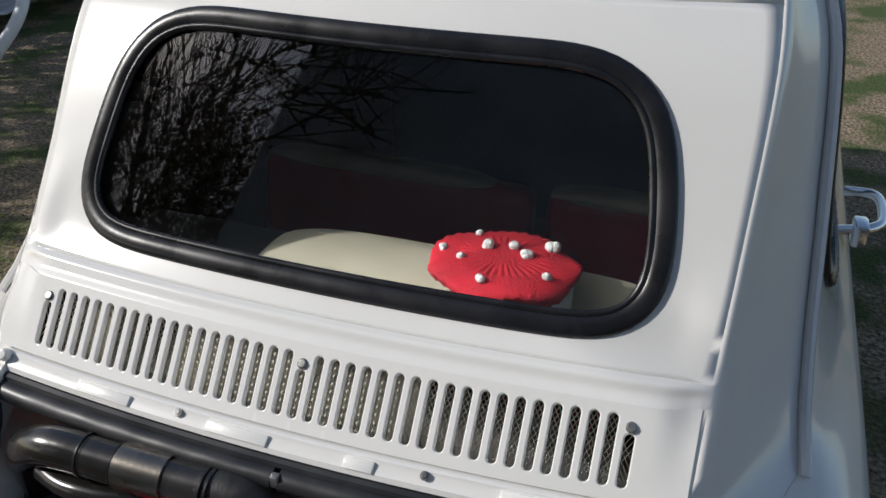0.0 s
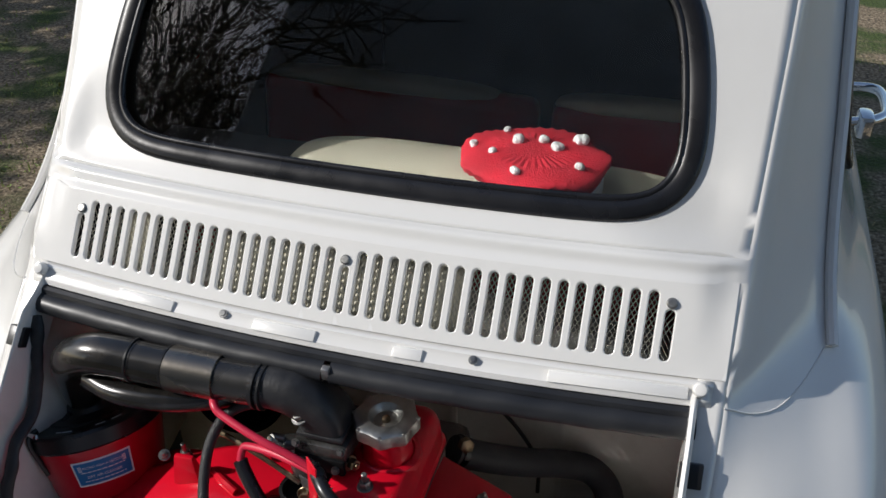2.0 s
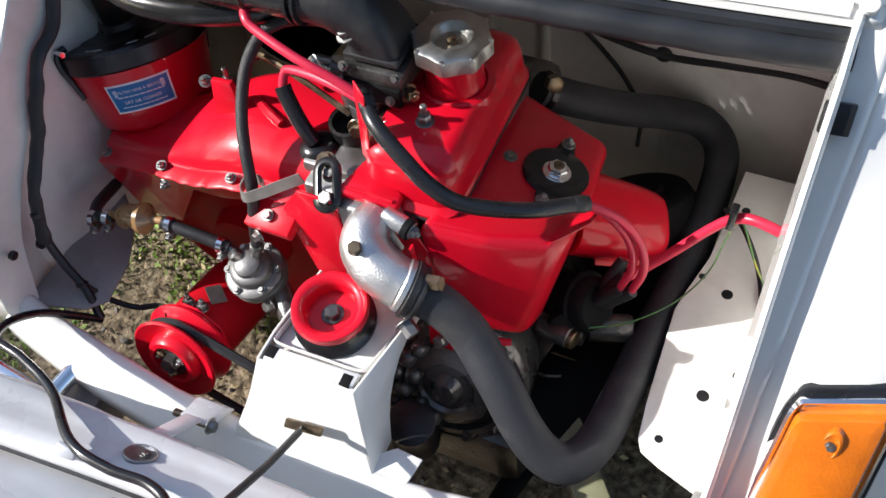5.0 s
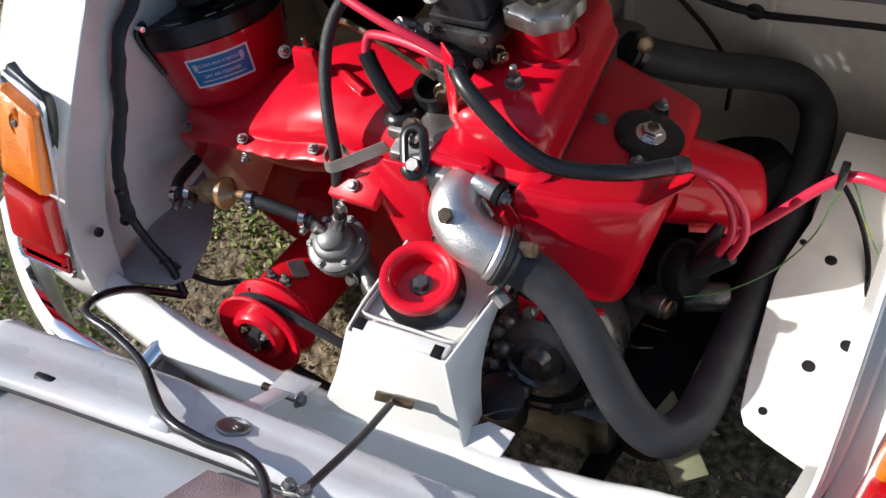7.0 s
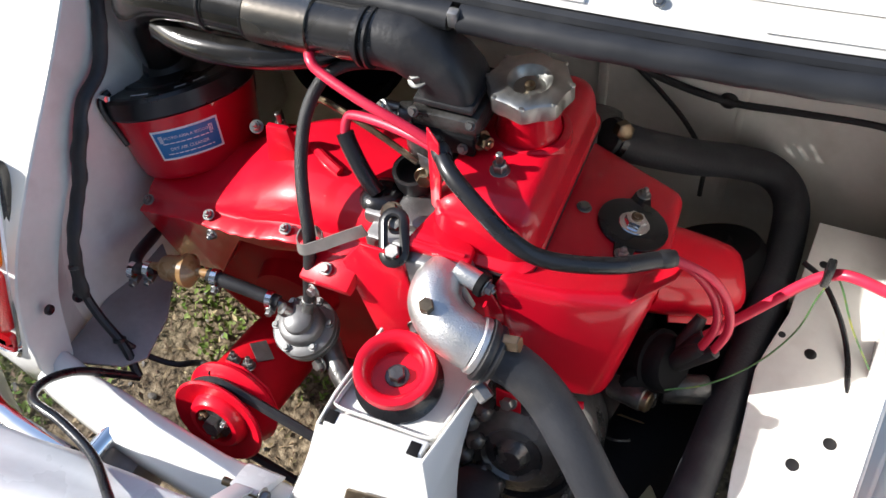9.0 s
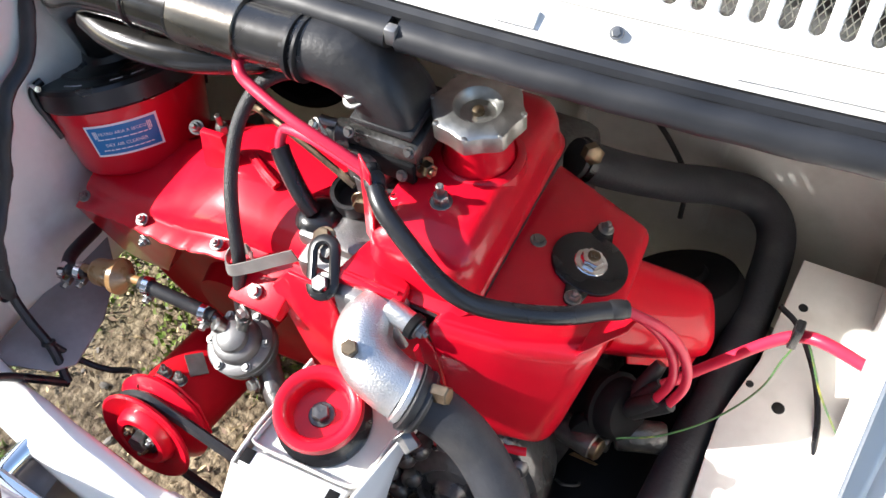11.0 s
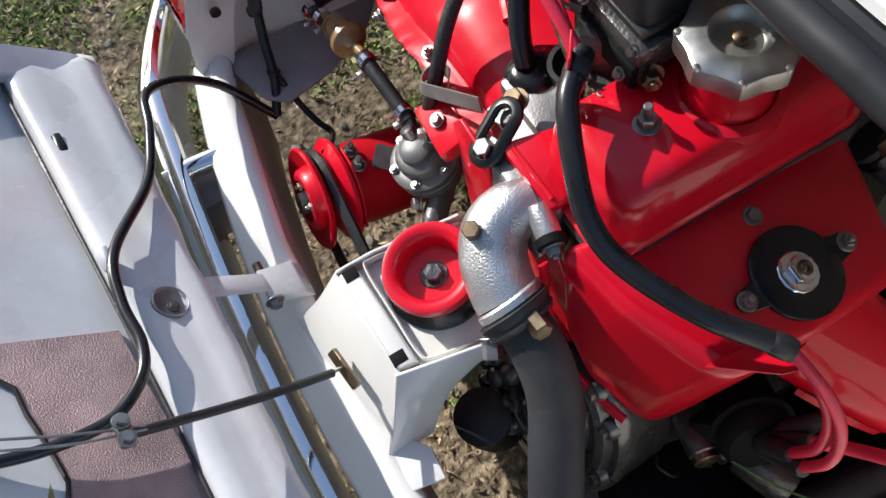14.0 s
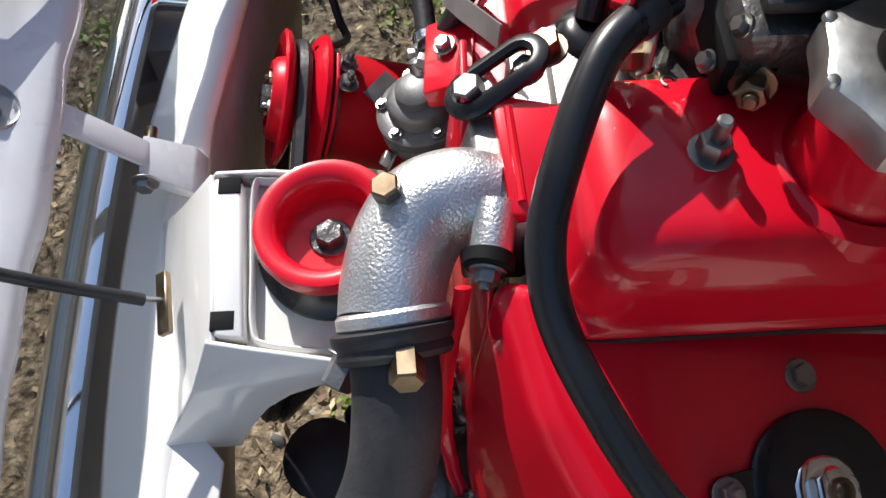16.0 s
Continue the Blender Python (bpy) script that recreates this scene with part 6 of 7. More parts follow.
def build_fuel():
    fp = thing("fuel_pump", (-0.138, 0.055, 0.325), "round grey die-cast fuel pump", "fuel pump")
    o, ax = Vector((-0.138, 0.052, 0.344)), Vector((-0.05, -0.25, 1)).normalized()
    part("lower_body", lathe(bmesh.new(), o, ax, [(0.028, -0.01), (0.034, 0.004), (0.0365, 0.010), (0.0365, 0.018), (0.033, 0.020)], 36), PUMP, fp)
    top = part("upper_body", lathe(bmesh.new(), o, ax, [(0.0365, 0.021), (0.0365, 0.028), (0.033, 0.0305), (0.0265, 0.031), (0.0255, 0.040), (0.0235, 0.0425), (0.0175, 0.044), (0.0165, 0.050), (0.012, 0.0535), (0, 0.0545)], 36), PUMP, fp)
    f = frame_of(ax)
    for k in range(6):
        a = 2 * math.pi * k / 6 + 0.3
        part("screw", bolt_mesh(bmesh.new(), o + f @ Vector((0.0315 * math.cos(a), 0.0315 * math.sin(a), 0.031)), ax, 0.0032, 0.0035), ZINC, top)
    part("outlet", tube([(-0.134, 0.050, 0.392), (-0.131, 0.056, 0.405), (-0.130, 0.062, 0.415)], 0.0065, 10), ZINC, fp)
    part("inlet", tube([(-0.152, 0.048, 0.388), (-0.168, 0.050, 0.394), (-0.182, 0.052, 0.398)], 0.0065, 10), ZINC, fp)
    bm = lathe(bmesh.new(), (-0.152, 0.044, 0.392), (-0.6, -0.2, 0.7), [(0.008, 0), (0.008, 0.010), (0.006, 0.012), (0, 0.012)], 10)
    part("nipple", bm, ZINC, fp)

    def clamp(at, axis, r):
        c = thing("hose_clamp", at, "bright wire hose clamp with a tightening screw", "hose clamp", "hose clamps")
        a = Vector(axis).normalized()
        part("band", lathe(bmesh.new(), Vector(at) - a * 0.004, a, [(r, 0), (r + 0.0016, 0.0006), (r + 0.0016, 0.0074), (r, 0.008)], 24), CHROME, c)
        ff = frame_of(a)
        p = Vector(at) + ff @ Vector((0, -(r + 0.004), 0))
        bm2 = add_box(bmesh.new(), (-0.007, -0.004, -0.005), (0.007, 0.004, 0.005), 0.0012, Matrix.Translation(p) @ ff.to_4x4())
        part("clamp_lug", bm2, ZINC, c)
        part("clamp_screw", bolt_mesh(bmesh.new(), p + ff @ Vector((0.007, 0, 0)), ff @ Vector((1, 0, 0)), 0.0038, 0.006), ZINC, c)
    d = Vector((-0.176, -0.02, 0.008))
    clamp((-0.178, 0.049, 0.398), d, 0.0085)
    clamp((-0.243, 0.045, 0.413), d, 0.0085)
    clamp((-0.352, 0.029, 0.396), d, 0.0085)
    clamp((-0.332, 0.034, 0.401), d, 0.0080)
    solo("fuel_hose", tube([(-0.168, 0.050, 0.396), (-0.20, 0.048, 0.404), (-0.225, 0.046, 0.410), (-0.252, 0.045, 0.415)], 0.0078, 12), RUBBER, "short black rubber fuel hose into the pump", "hose", "fuel hoses")
    ff = thing("fuel_filter", (-0.29, 0.045, 0.40), "amber plastic in-line fuel filter", "fuel filter")
    ax = Vector((-0.10, -0.012, -0.012)).normalized()
    part("case", lathe(bmesh.new(), (-0.252, 0.0455, 0.416), ax, [(0.0045, 0), (0.0055, 0.014), (0.012, 0.018), (0.0165, 0.022), (0.0195, 0.024), (0.0195, 0.030), (0.0160, 0.032), (0.0150, 0.054), (0.0135, 0.058), (0.006, 0.062), (0.0045, 0.076)], 28), FUEL_PLASTIC, ff)
    solo("fuel_hose", tube([(-0.322, 0.037, 0.404), (-0.345, 0.032, 0.398), (-0.365, 0.05, 0.39), (-0.380, 0.10, 0.37)], 0.0075, 10), RUBBER, "short black rubber fuel hose from the wing to the filter", "hose", "fuel hoses")
    lh = thing("fuel_hose", (-0.12, 0.06, 0.41), "long black braided fuel hose up to the carburettor", "hose", "fuel hoses")
    part("hose", tube([(-0.129, 0.056, 0.412), (-0.117, 0.054, 0.46), (-0.114, 0.069, 0.508), (-0.124, 0.090, 0.545), (-0.134, 0.115, 0.573), (-0.138, 0.147, 0.605), (-0.130, 0.178, 0.626), (-0.105, 0.198, 0.634), (-0.06, 0.21, 0.634)], 0.0066, 14), BRAID, lh)
    part("ferrule", lathe(bmesh.new(), (-0.1295, 0.0562, 0.408), (0.12, -0.03, 1), [(0.0070, 0), (0.0080, 0.001), (0.0080, 0.007), (0.0070, 0.008)], 18), ZINC, lh, "bright ferrule at the pump")
    # strap holding the hose
    st = bmesh.new()
    path = spline([(-0.052, 0.080, 0.538), (-0.078, 0.070, 0.525), (-0.100, 0.062, 0.513), (-0.116, 0.0565, 0.507), (-0.126, 0.064, 0.505), (-0.126, 0.077, 0.506), (-0.114, 0.082, 0.508), (-0.100, 0.074, 0.513)], 6)
    rows = []
    for i, p in enumerate(path):
        a, b = Vector(path[max(0, i - 1)]), Vector(path[min(len(path) - 1, i + 1)])
        t = (b - a).normalized()
        u = (Vector((0, 0.25, 1)) - t * Vector((0, 0.25, 1)).dot(t)).normalized() * 0.0065
        n = t.cross(u).normalized() * 0.0007
        q = Vector(p)
        rows.append([q - u - n, q + u - n, q + u + n, q - u + n])
    loft(st, rows)
    solo("hose_strap", st, TAPE, "grey metal strap round the fuel hose", "strap", angle=30)


def build_pulley():
    d = thing("dynamo", (-0.205, 0.02, 0.23), "dynamo with a red belt pulley below the fan housing", "dynamo")
    ax = Vector((0.0, -0.95, 0.30)).normalized()
    c = Vector((-0.200, -0.070, 0.310))
    part("front_sheave", lathe(bmesh.new(), c, ax, [(0.030, -0.012), (0.052, -0.004), (0.0565, -0.001), (0.0575, 0.002), (0.055, 0.004), (0.046, 0.001), (0.036, -0.002), (0.034, 0.006), (0.030, 0.010), (0.024, 0.010), (0.022, 0.002), (0, 0.002)], 48), RED, d, "red pressed pulley half")
    part("rear_sheave", lathe(bmesh.new(), c - ax * 0.012, ax, [(0.020, -0.012), (0.050, -0.022), (0.0575, -0.020), (0.0580, -0.016), (0.052, -0.011), (0.028, 0.0)], 48), RED, d)
    hub = part("hub", lathe(bmesh.new(), c, ax, [(0.022, 0.001), (0.0215, 0.005), (0.012, 0.006), (0.011, 0.016), (0, 0.017)], 6), DARK_CAST, d, "dark hub nut")
    f = frame_of(ax)
    for k in range(3):
        a = 2 * math.pi * k / 3 + 0.5
        bolt(hub, c + f @ Vector((0.0165 * math.cos(a), 0.0165 * math.sin(a), 0.004)), ax, 0.005, 0.006, 0.004, BRASS if k else ZINC)
    # belt round the sheave, leaving to the crank pulley
    bm = bmesh.new()
    mid = c - ax * 0.012
    side = Vector((1, 0, 0)) - ax * ax.x
    side.normalize()
    upv = ax.cross(side)
    if upv.z < 0:
        upv = -upv
    big = mid + side * 0.20 + upv * (-0.055)
    pts = []
    for k in range(17):
        a = radians(78 + 190 * k / 16)
        pts.append(mid + (side * math.cos(a) + upv * math.sin(a)) * 0.047)
    for k in range(9):
        a = radians(-92 + 170 * k / 8)
        pts.append(big + (side * math.cos(a) + upv * math.sin(a)) * 0.047)
    sweep(bm, pts, 0.0062, 6, 0.8, closed=True)
    part("drive_belt", bm, RUBBER, d, "worn black drive belt")
    part("casing", lathe(bmesh.new(), c - ax * 0.035, -ax, [(0.030, 0), (0.044, 0.004), (0.046, 0.02), (0.046, 0.10), (0.03, 0.105), (0, 0.105)], 32), RED_DULL_SHADED, d, "dull red dynamo casing, darkened for shade")
    bm = plate(bmesh.new(), [c - ax * 0.038 + side * math.cos(radians(a)) * 0.058 + upv * math.sin(radians(a)) * 0.058 for a in (0, 40, 75, 100)] + [c - ax * 0.038 + side * 0.0 + upv * 0.03, c - ax * 0.038 + side * 0.05 + upv * 0.0], ax, 0.003, 0.001)
    part("guard", bm, RED, d, "curved red guard plate")
    part("end_bracket", lathe(bmesh.new(), c - ax * 0.031, ax, [(0.048, -0.010), (0.050, -0.004), (0.046, 0.002), (0.02, 0.004), (0, 0.004)], 32), DARK_CAST, d)
    for dx in (-0.006, 0.014):
        part("terminal", bolt_mesh(bmesh.new(), c - ax * 0.045 + upv * 0.050 + side * dx, upv, 0.0055, 0.007, 0.006), ZINC, d)
    part("data_plate", add_box(bmesh.new(), (-0.014, -0.010, 0), (0.014, 0.010, 0.001), 0, Matrix.Translation(c - ax * 0.075 + upv * 0.0465 + side * 0.012) @ frame_of(upv + side * 0.25).to_4x4()), ALLOY_DULL, d, "small grey data plate")
    cp = thing("crank_pulley", (0.0, -0.02, 0.21), "black crankshaft pulley behind the mount bracket", "pulley")
    part("sheave", lathe(bmesh.new(), big + ax * 0.006, -ax, [(0.05, 0), (0.052, 0.003), (0.044, 0.008), (0.052, 0.014), (0.05, 0.018), (0, 0.06)], 36), DARK_CAST, cp)


def build_thermostat():
    t = thing("thermostat_elbow", (0.055, 0.02, 0.49), "bright cast alloy outlet elbow on the head", "elbow")
    path = spline([(0.036, 0.072, 0.522, 0.0215), (0.034, 0.054, 0.522, 0.0240), (0.039, 0.037, 0.518, 0.0258), (0.053, 0.026, 0.512, 0.0262), (0.072, 0.020, 0.507, 0.0258), (0.088, 0.018, 0.502, 0.0255)], 6)
    el = part("elbow", sweep(bmesh.new(), path, 0.028, 28), ALLOY, t, "rough cast alloy elbow")
    a = Vector((0.86, 0.10, -0.42)).normalized()
    part("outlet_rim", lathe(bmesh.new(), Vector((0.083, 0.0185, 0.5035)), a, [(0.0255, 0), (0.0275, 0.002), (0.0275, 0.007), (0.0255, 0.009)], 32), ALLOY, el)
    part("brass_bolt", bolt_mesh(bmesh.new(), (0.040, 0.021, 0.533), (0.05, -0.25, 1), 0.0066, 0.013, washer=False), BRASS, el, "brown passivated hexagon plug")
    part("sender", bolt_mesh(bmesh.new(), (0.110, 0.024, 0.513), (0.80, 0.02, 0.20), 0.0074, 0.016, washer=False), BRASS, el, "brown hexagon sender")
    part("sender", bolt_mesh(bmesh.new(), (0.094, -0.004, 0.472), (0.7, -0.4, -0.3), 0.0075, 0.016), ALLOY_DULL, el)
    part("hose_cuff", lathe(bmesh.new(), Vector((0.090, 0.018, 0.500)), a, [(0.024, 0), (0.0300, 0.002), (0.0295, 0.006), (0.0275, 0.009), (0.0285, 0.013), (0.0265, 0.016)], 32), RUBBER, t, "black rubber cuff")
    hh = thing("heater_hose", (0.28, 0.1, 0.30), "thick grey rubber hose looping down along the bay", "hose")
    part("hose", tube([(0.096, 0.018, 0.498), (0.125, 0.019, 0.484), (0.157, 0.012, 0.459), (0.194, -0.012, 0.430), (0.228, -0.034, 0.392), (0.256, -0.044, 0.366), (0.280, -0.038, 0.352), (0.298, -0.003, 0.342), (0.307, 0.063, 0.330), (0.316, 0.160, 0.320),
                                  (0.328, 0.271, 0.315), (0.333, 0.375, 0.320), (0.326, 0.440, 0.332), (0.295, 0.464, 0.348), (0.252, 0.446, 0.370), (0.206, 0.400, 0.408), (0.156, 0.358, 0.448), (0.115, 0.330, 0.480)], 0.0215, 18),
             HOSE, hh)
    part("hose_clip", lathe(bmesh.new(), (0.122, 0.335, 0.475), (0.7, 0.5, -0.6), [(0.0215, -0.005), (0.0235, -0.004), (0.0235, 0.004), (0.0215, 0.005)], 24), PLASTIC, hh, "dark hose clip")
    solo("hose_plug", bolt_mesh(bmesh.new(), (0.128, 0.335, 0.492), (0.6, -0.6, 0.3), 0.010, 0.012, washer=False), BRASS, "brown hexagon union at the hose end", "plug")
    return t


def build_mount():
    m = thing("engine_mount", (0.015, -0.03, 0.33), "ivory sheet steel mount bracket with a red cup and black rubber", "engine mount")
    # folded bracket: rear face, two cheeks, tray
    bm = bmesh.new()
    plate(bm, [(-0.034, -0.083, 0.449), (0.070, -0.077, 0.445), (0.078, -0.096, 0.40), (0.098, -0.122, 0.352), (-0.060, -0.138, 0.352), (-0.040, -0.11, 0.405)], (0, -0.85, 0.5), 0.003, 0.001)
    part("bracket_face", bm, WHITE, m)
    bm = bmesh.new()
    plate(bm, [(0.069, -0.0825, 0.4465), (0.076, -0.055, 0.449), (0.087, -0.005, 0.452), (0.092, 0.022, 0.452), (0.094, 0.022, 0.440), (0.0905, -0.002, 0.437), (0.0895, -0.022, 0.430), (0.0895, -0.040, 0.417), (0.090, -0.055, 0.399), (0.092, -0.068, 0.375), (0.095, -0.080, 0.345), (0.0965, -0.1245, 0.351), (0.0785, -0.0995, 0.400)], (1, 0, 0), 0.003, 0.001)
    part("bracket_cheek", bm, WHITE, m)
    bm = bmesh.new()
    plate(bm, [(-0.034, -0.083, 0.449), (-0.032, -0.05, 0.452), (-0.020, 0.030, 0.455), (-0.024, 0.030, 0.40), (-0.05, -0.06, 0.33), (-0.060, -0.138, 0.352), (-0.040, -0.11, 0.405)], (-1, 0.1, 0), 0.003, 0.001)
    part("bracket_cheek", bm, WHITE, m)
    bm = bmesh.new()
    plate(bm, [(-0.031, -0.068, 0.437), (0.073, -0.062, 0.434), (0.094, 0.026, 0.437), (-0.020, 0.030, 0.440)], (0, 0, 1), 0.003, 0.001)
    part("bracket_tray", bm, WHITE_IN, m)
    bm = bmesh.new()               # folded rim round the tray
    rim = spline([(-0.018, 0.028, 0.446), (-0.026, -0.03, 0.4465), (-0.029, -0.052, 0.4465), (-0.024, -0.060, 0.446), (0.03, -0.059, 0.4445), (0.064, -0.0575, 0.443), (0.073, -0.050, 0.443), (0.080, -0.015, 0.4445), (0.086, 0.022, 0.445)], 5)
    sweep(bm, rim, 0.0042, 8, 0.45, up=(1, 0, 0))
    part("tray_rim", bm, WHITE, m)
    bm = bmesh.new()
    hull_block(bm, [(-0.030, -0.083, 0.452), (0.068, -0.078, 0.449), (0.070, -0.062, 0.449), (-0.028, -0.067, 0.452)], [(-0.032, -0.083, 0.440), (0.068, -0.078, 0.437), (0.070, -0.060, 0.437), (-0.028, -0.065, 0.440)], 0.002, 2)
    part("bracket_lip", bm, WHITE, m)
    # thin black patches stand for the shade inside the lip's open ends
    for x0, zt in ((-0.0300, 0.4524), (0.0545, 0.4496)):
        part("lip_end", add_box(bmesh.new(), (x0, -0.080, 0.4425), (x0 + 0.011, -0.067, zt), 0.0003), MATTE_BLACK, m, "black patch for the shaded open end of the folded lip")
    part("slot_plate", hull_block(bmesh.new(), [(0.006, -0.1265, 0.404), (0.046, -0.122, 0.402), (0.046, -0.114, 0.408), (0.006, -0.1185, 0.410)], [(0.006, -0.124, 0.400), (0.046, -0.119, 0.398), (0.046, -0.111, 0.404), (0.006, -0.1155, 0.406)], 0.001, 1), BRASS, m, "slotted brass keeper")
    part("foot_tab", plate(bmesh.new(), [(0.085, -0.128, 0.351), (0.135, -0.120, 0.352), (0.140, -0.090, 0.352), (0.110, -0.088, 0.352), (0.095, -0.10, 0.352)], (0, -0.2, 1), 0.003, 0.001), WHITE, m)
    # rubber and cup
    c = Vector((0.016, -0.013, 0.437))
    ax = Vector((0.02, -0.08, 1)).normalized()
    part("rubber_block", lathe(bmesh.new(), c, ax, [(0.030, 0), (0.043, 0.001), (0.0435, 0.009), (0.037, 0.015), (0.035, 0.022), (0.038, 0.027), (0.030, 0.029), (0.029, 0.010)], 44, cap=False), RUBBER_GLOSS, m, "black rubber block")
    cup = part("cup", lathe(bmesh.new(), c, ax, [(0.034, 0.027), (0.0395, 0.029), (0.0405, 0.035), (0.0390, 0.0395), (0.0350, 0.0405), (0.0285, 0.038), (0.0262, 0.034), (0.0250, 0.020), (0.010, 0.019), (0, 0.019)], 48, cap=False), RED, m, "red painted steel cup")
    part("mount_bolt", bolt_mesh(bmesh.new(), c + ax * 0.019, ax, 0.0076, 0.008), DARK_CAST, cup, "dark hexagon bolt")
    return m


def build_ignition():
    solo("ignition_lead", tube([(-0.134, 0.170, 0.668), (-0.125, 0.156, 0.666), (-0.111, 0.149, 0.660), (-0.065, 0.137, 0.650), (-0.021, 0.134, 0.635), (0.010, 0.133, 0.621)], 0.0050, 10), RED_RUBBER, "red rubber ignition lead", "cable", "ignition leads")
    ld = thing("ignition_lead", (-0.06, 0.13, 0.54), "red ignition lead with a black plug boot", "cable", "ignition leads")
    part("lead", tube([(-0.101, 0.150, 0.586), (-0.101, 0.157, 0.596), (-0.094, 0.160, 0.603), (-0.055, 0.150, 0.614), (-0.013, 0.137, 0.620), (0.013, 0.130, 0.618)], 0.0050, 10), RED_RUBBER, ld)
    part("plug_boot", tube([(-0.101, 0.150, 0.587), (-0.094, 0.144, 0.576), (-0.078, 0.134, 0.555), (-0.064, 0.129, 0.536)], 0.0088, 12), RUBBER_GLOSS, ld, "black rubber plug boot")
    sh = thing("cable_sheath", (0.09, 0.09, 0.53), "black cable sheath bound with tape, over the rocker cover", "cable")
    part("sheath", tube([(0.006, 0.137, 0.622), (0.018, 0.122, 0.6225), (0.034, 0.106, 0.619), (0.066, 0.090, 0.605), (0.098, 0.080, 0.587), (0.129, 0.086, 0.566), (0.179, 0.113, 0.546), (0.212, 0.140, 0.535), (0.229, 0.153, 0.530)], 0.0082, 14), RUBBER_GLOSS, sh)
    for p, a in (((0.016, 0.125, 0.622), (0.6, -0.75, 0.0)), ((0.222, 0.148, 0.532), (0.75, 0.6, -0.3))):
        part("tape", lathe(bmesh.new(), p, a, [(0.0078, -0.008), (0.0090, -0.005), (0.0090, 0.004), (0.0070, 0.009)], 18), RUBBER, sh)
    part("keeper", plate(bmesh.new(), [(0.002, 0.132, 0.645), (0.018, 0.120, 0.640), (0.020, 0.112, 0.60), (0.018, 0.108, 0.56), (0.006, 0.116, 0.56), (0.004, 0.124, 0.60)], (-0.6, -0.6, 0), 0.002, 0.0006), RED, sh, "red sheet keeper")
    for off in (0.0, 0.012):
        solo("ignition_lead", tube([(0.226, 0.152, 0.530), (0.250 + off, 0.160, 0.508), (0.272 + off, 0.162, 0.475), (0.281 + off, 0.155, 0.440), (0.272 + off, 0.146, 0.405)], 0.0046, 10), RED_RUBBER, "red rubber ignition lead", "cable", "ignition leads")
    solo("ignition_lead", tube([(0.270, 0.165, 0.395), (0.291, 0.186, 0.402), (0.320, 0.200, 0.435), (0.345, 0.205, 0.475), (0.364, 0.205, 0.500), (0.385, 0.20, 0.512), (0.43, 0.19, 0.510)], 0.0056, 10), RED_RUBBER, "thick red high tension lead to the bay wall", "cable", "ignition leads")
    ds = thing("distributor", (0.25, 0.14, 0.30), "black distributor cap below the side cowl", "distributor")
    ax = Vector((0.80, -0.30, 0.45)).normalized()
    o = Vector((0.232, 0.152, 0.350))
    part("cap", lathe(bmesh.new(), o, ax, [(0.028, -0.06), (0.030, -0.004), (0.035, 0), (0.036, 0.006), (0.032, 0.008), (0.031, 0.020), (0.026, 0.026), (0.012, 0.028), (0, 0.028)], 32), MATTE_BLACK, ds)
    for tip in ((0.272, 0.146, 0.405), (0.284, 0.146, 0.405), (0.271, 0.166, 0.396), (0.264, 0.184, 0.398)):
        tip = Vector(tip)
        a = o + ax * 0.018 + (tip - o - ax * 0.018) * 0.25
        part("lead_boot", sweep(bmesh.new(), spline([(*a, 0.0105), (*a.lerp(tip, 0.45), 0.0092), (*a.lerp(tip, 0.9), 0.0078), (*(tip + (tip - a) * 0.12), 0.0062)], 4), 0.009, 12), RUBBER, ds, "black rubber lead boot")
    part("advance_unit", lathe(bmesh.new(), o + Vector((-0.012, -0.030, -0.010)), (0.5, -0.8, 0.35), [(0.010, -0.02), (0.019, -0.004), (0.021, 0.002), (0.019, 0.008), (0.008, 0.012), (0, 0.012)], 24), MATTE_BLACK, ds, "round black advance capsule")
    part("clamp", add_box(bmesh.new(), (0.205, 0.120, 0.30), (0.245, 0.175, 0.325), 0.004), DARK_CAST, ds)
    sl = thing("solenoid", (0.225, 0.10, 0.29), "small dark solenoid with a bright end cap", "solenoid")
    part("case", lathe(bmesh.new(), (0.195, 0.115, 0.335), (0.9, -0.2, 0.1), [(0.011, 0), (0.013, 0.004), (0.013, 0.038), (0.011, 0.040)], 18), DARK_CAST, sl)
    part("rear_case", lathe(bmesh.new(), (0.246, 0.135, 0.325), (0.93, 0.32, 0.0), [(0.014, 0), (0.0165, 0.003), (0.0165, 0.046), (0.014, 0.050), (0, 0.050)], 20), DARK_CAST, sl, "dark oily cylinder")
    part("end_cap", lathe(bmesh.new(), (0.231, 0.107, 0.339), (0.9, -0.2, 0.1), [(0.0115, 0), (0.0115, 0.008), (0.009, 0.010), (0, 0.010)], 18), BRASS, sl, "bright brass end cap")
    g = solo("earth_wire", tube([(0.43, 0.185, 0.40), (0.400, 0.19, 0.45), (0.372, 0.205, 0.498), (0.362, 0.200, 0.470), (0.355, 0.19, 0.42), (0.33, 0.17, 0.375), (0.29, 0.14, 0.355), (0.25, 0.12, 0.35)], 0.0010, 6), GREEN_WIRE, "thin green and yellow earth wire", "wire")
    solo("wall_wire", tube([(0.352, 0.315, 0.375), (0.375, 0.30, 0.372), (0.402, 0.262, 0.362), (0.418, 0.222, 0.352), (0.424, 0.185, 0.344)], 0.0032, 8), PLASTIC, "thin black wire along the side tray", "wire")
    solo("wire_clip", add_box(bmesh.new(), (0.358, 0.196, 0.490), (0.366, 0.210, 0.520), 0.002), PLASTIC, "small black cable tie on the red lead", "clip")
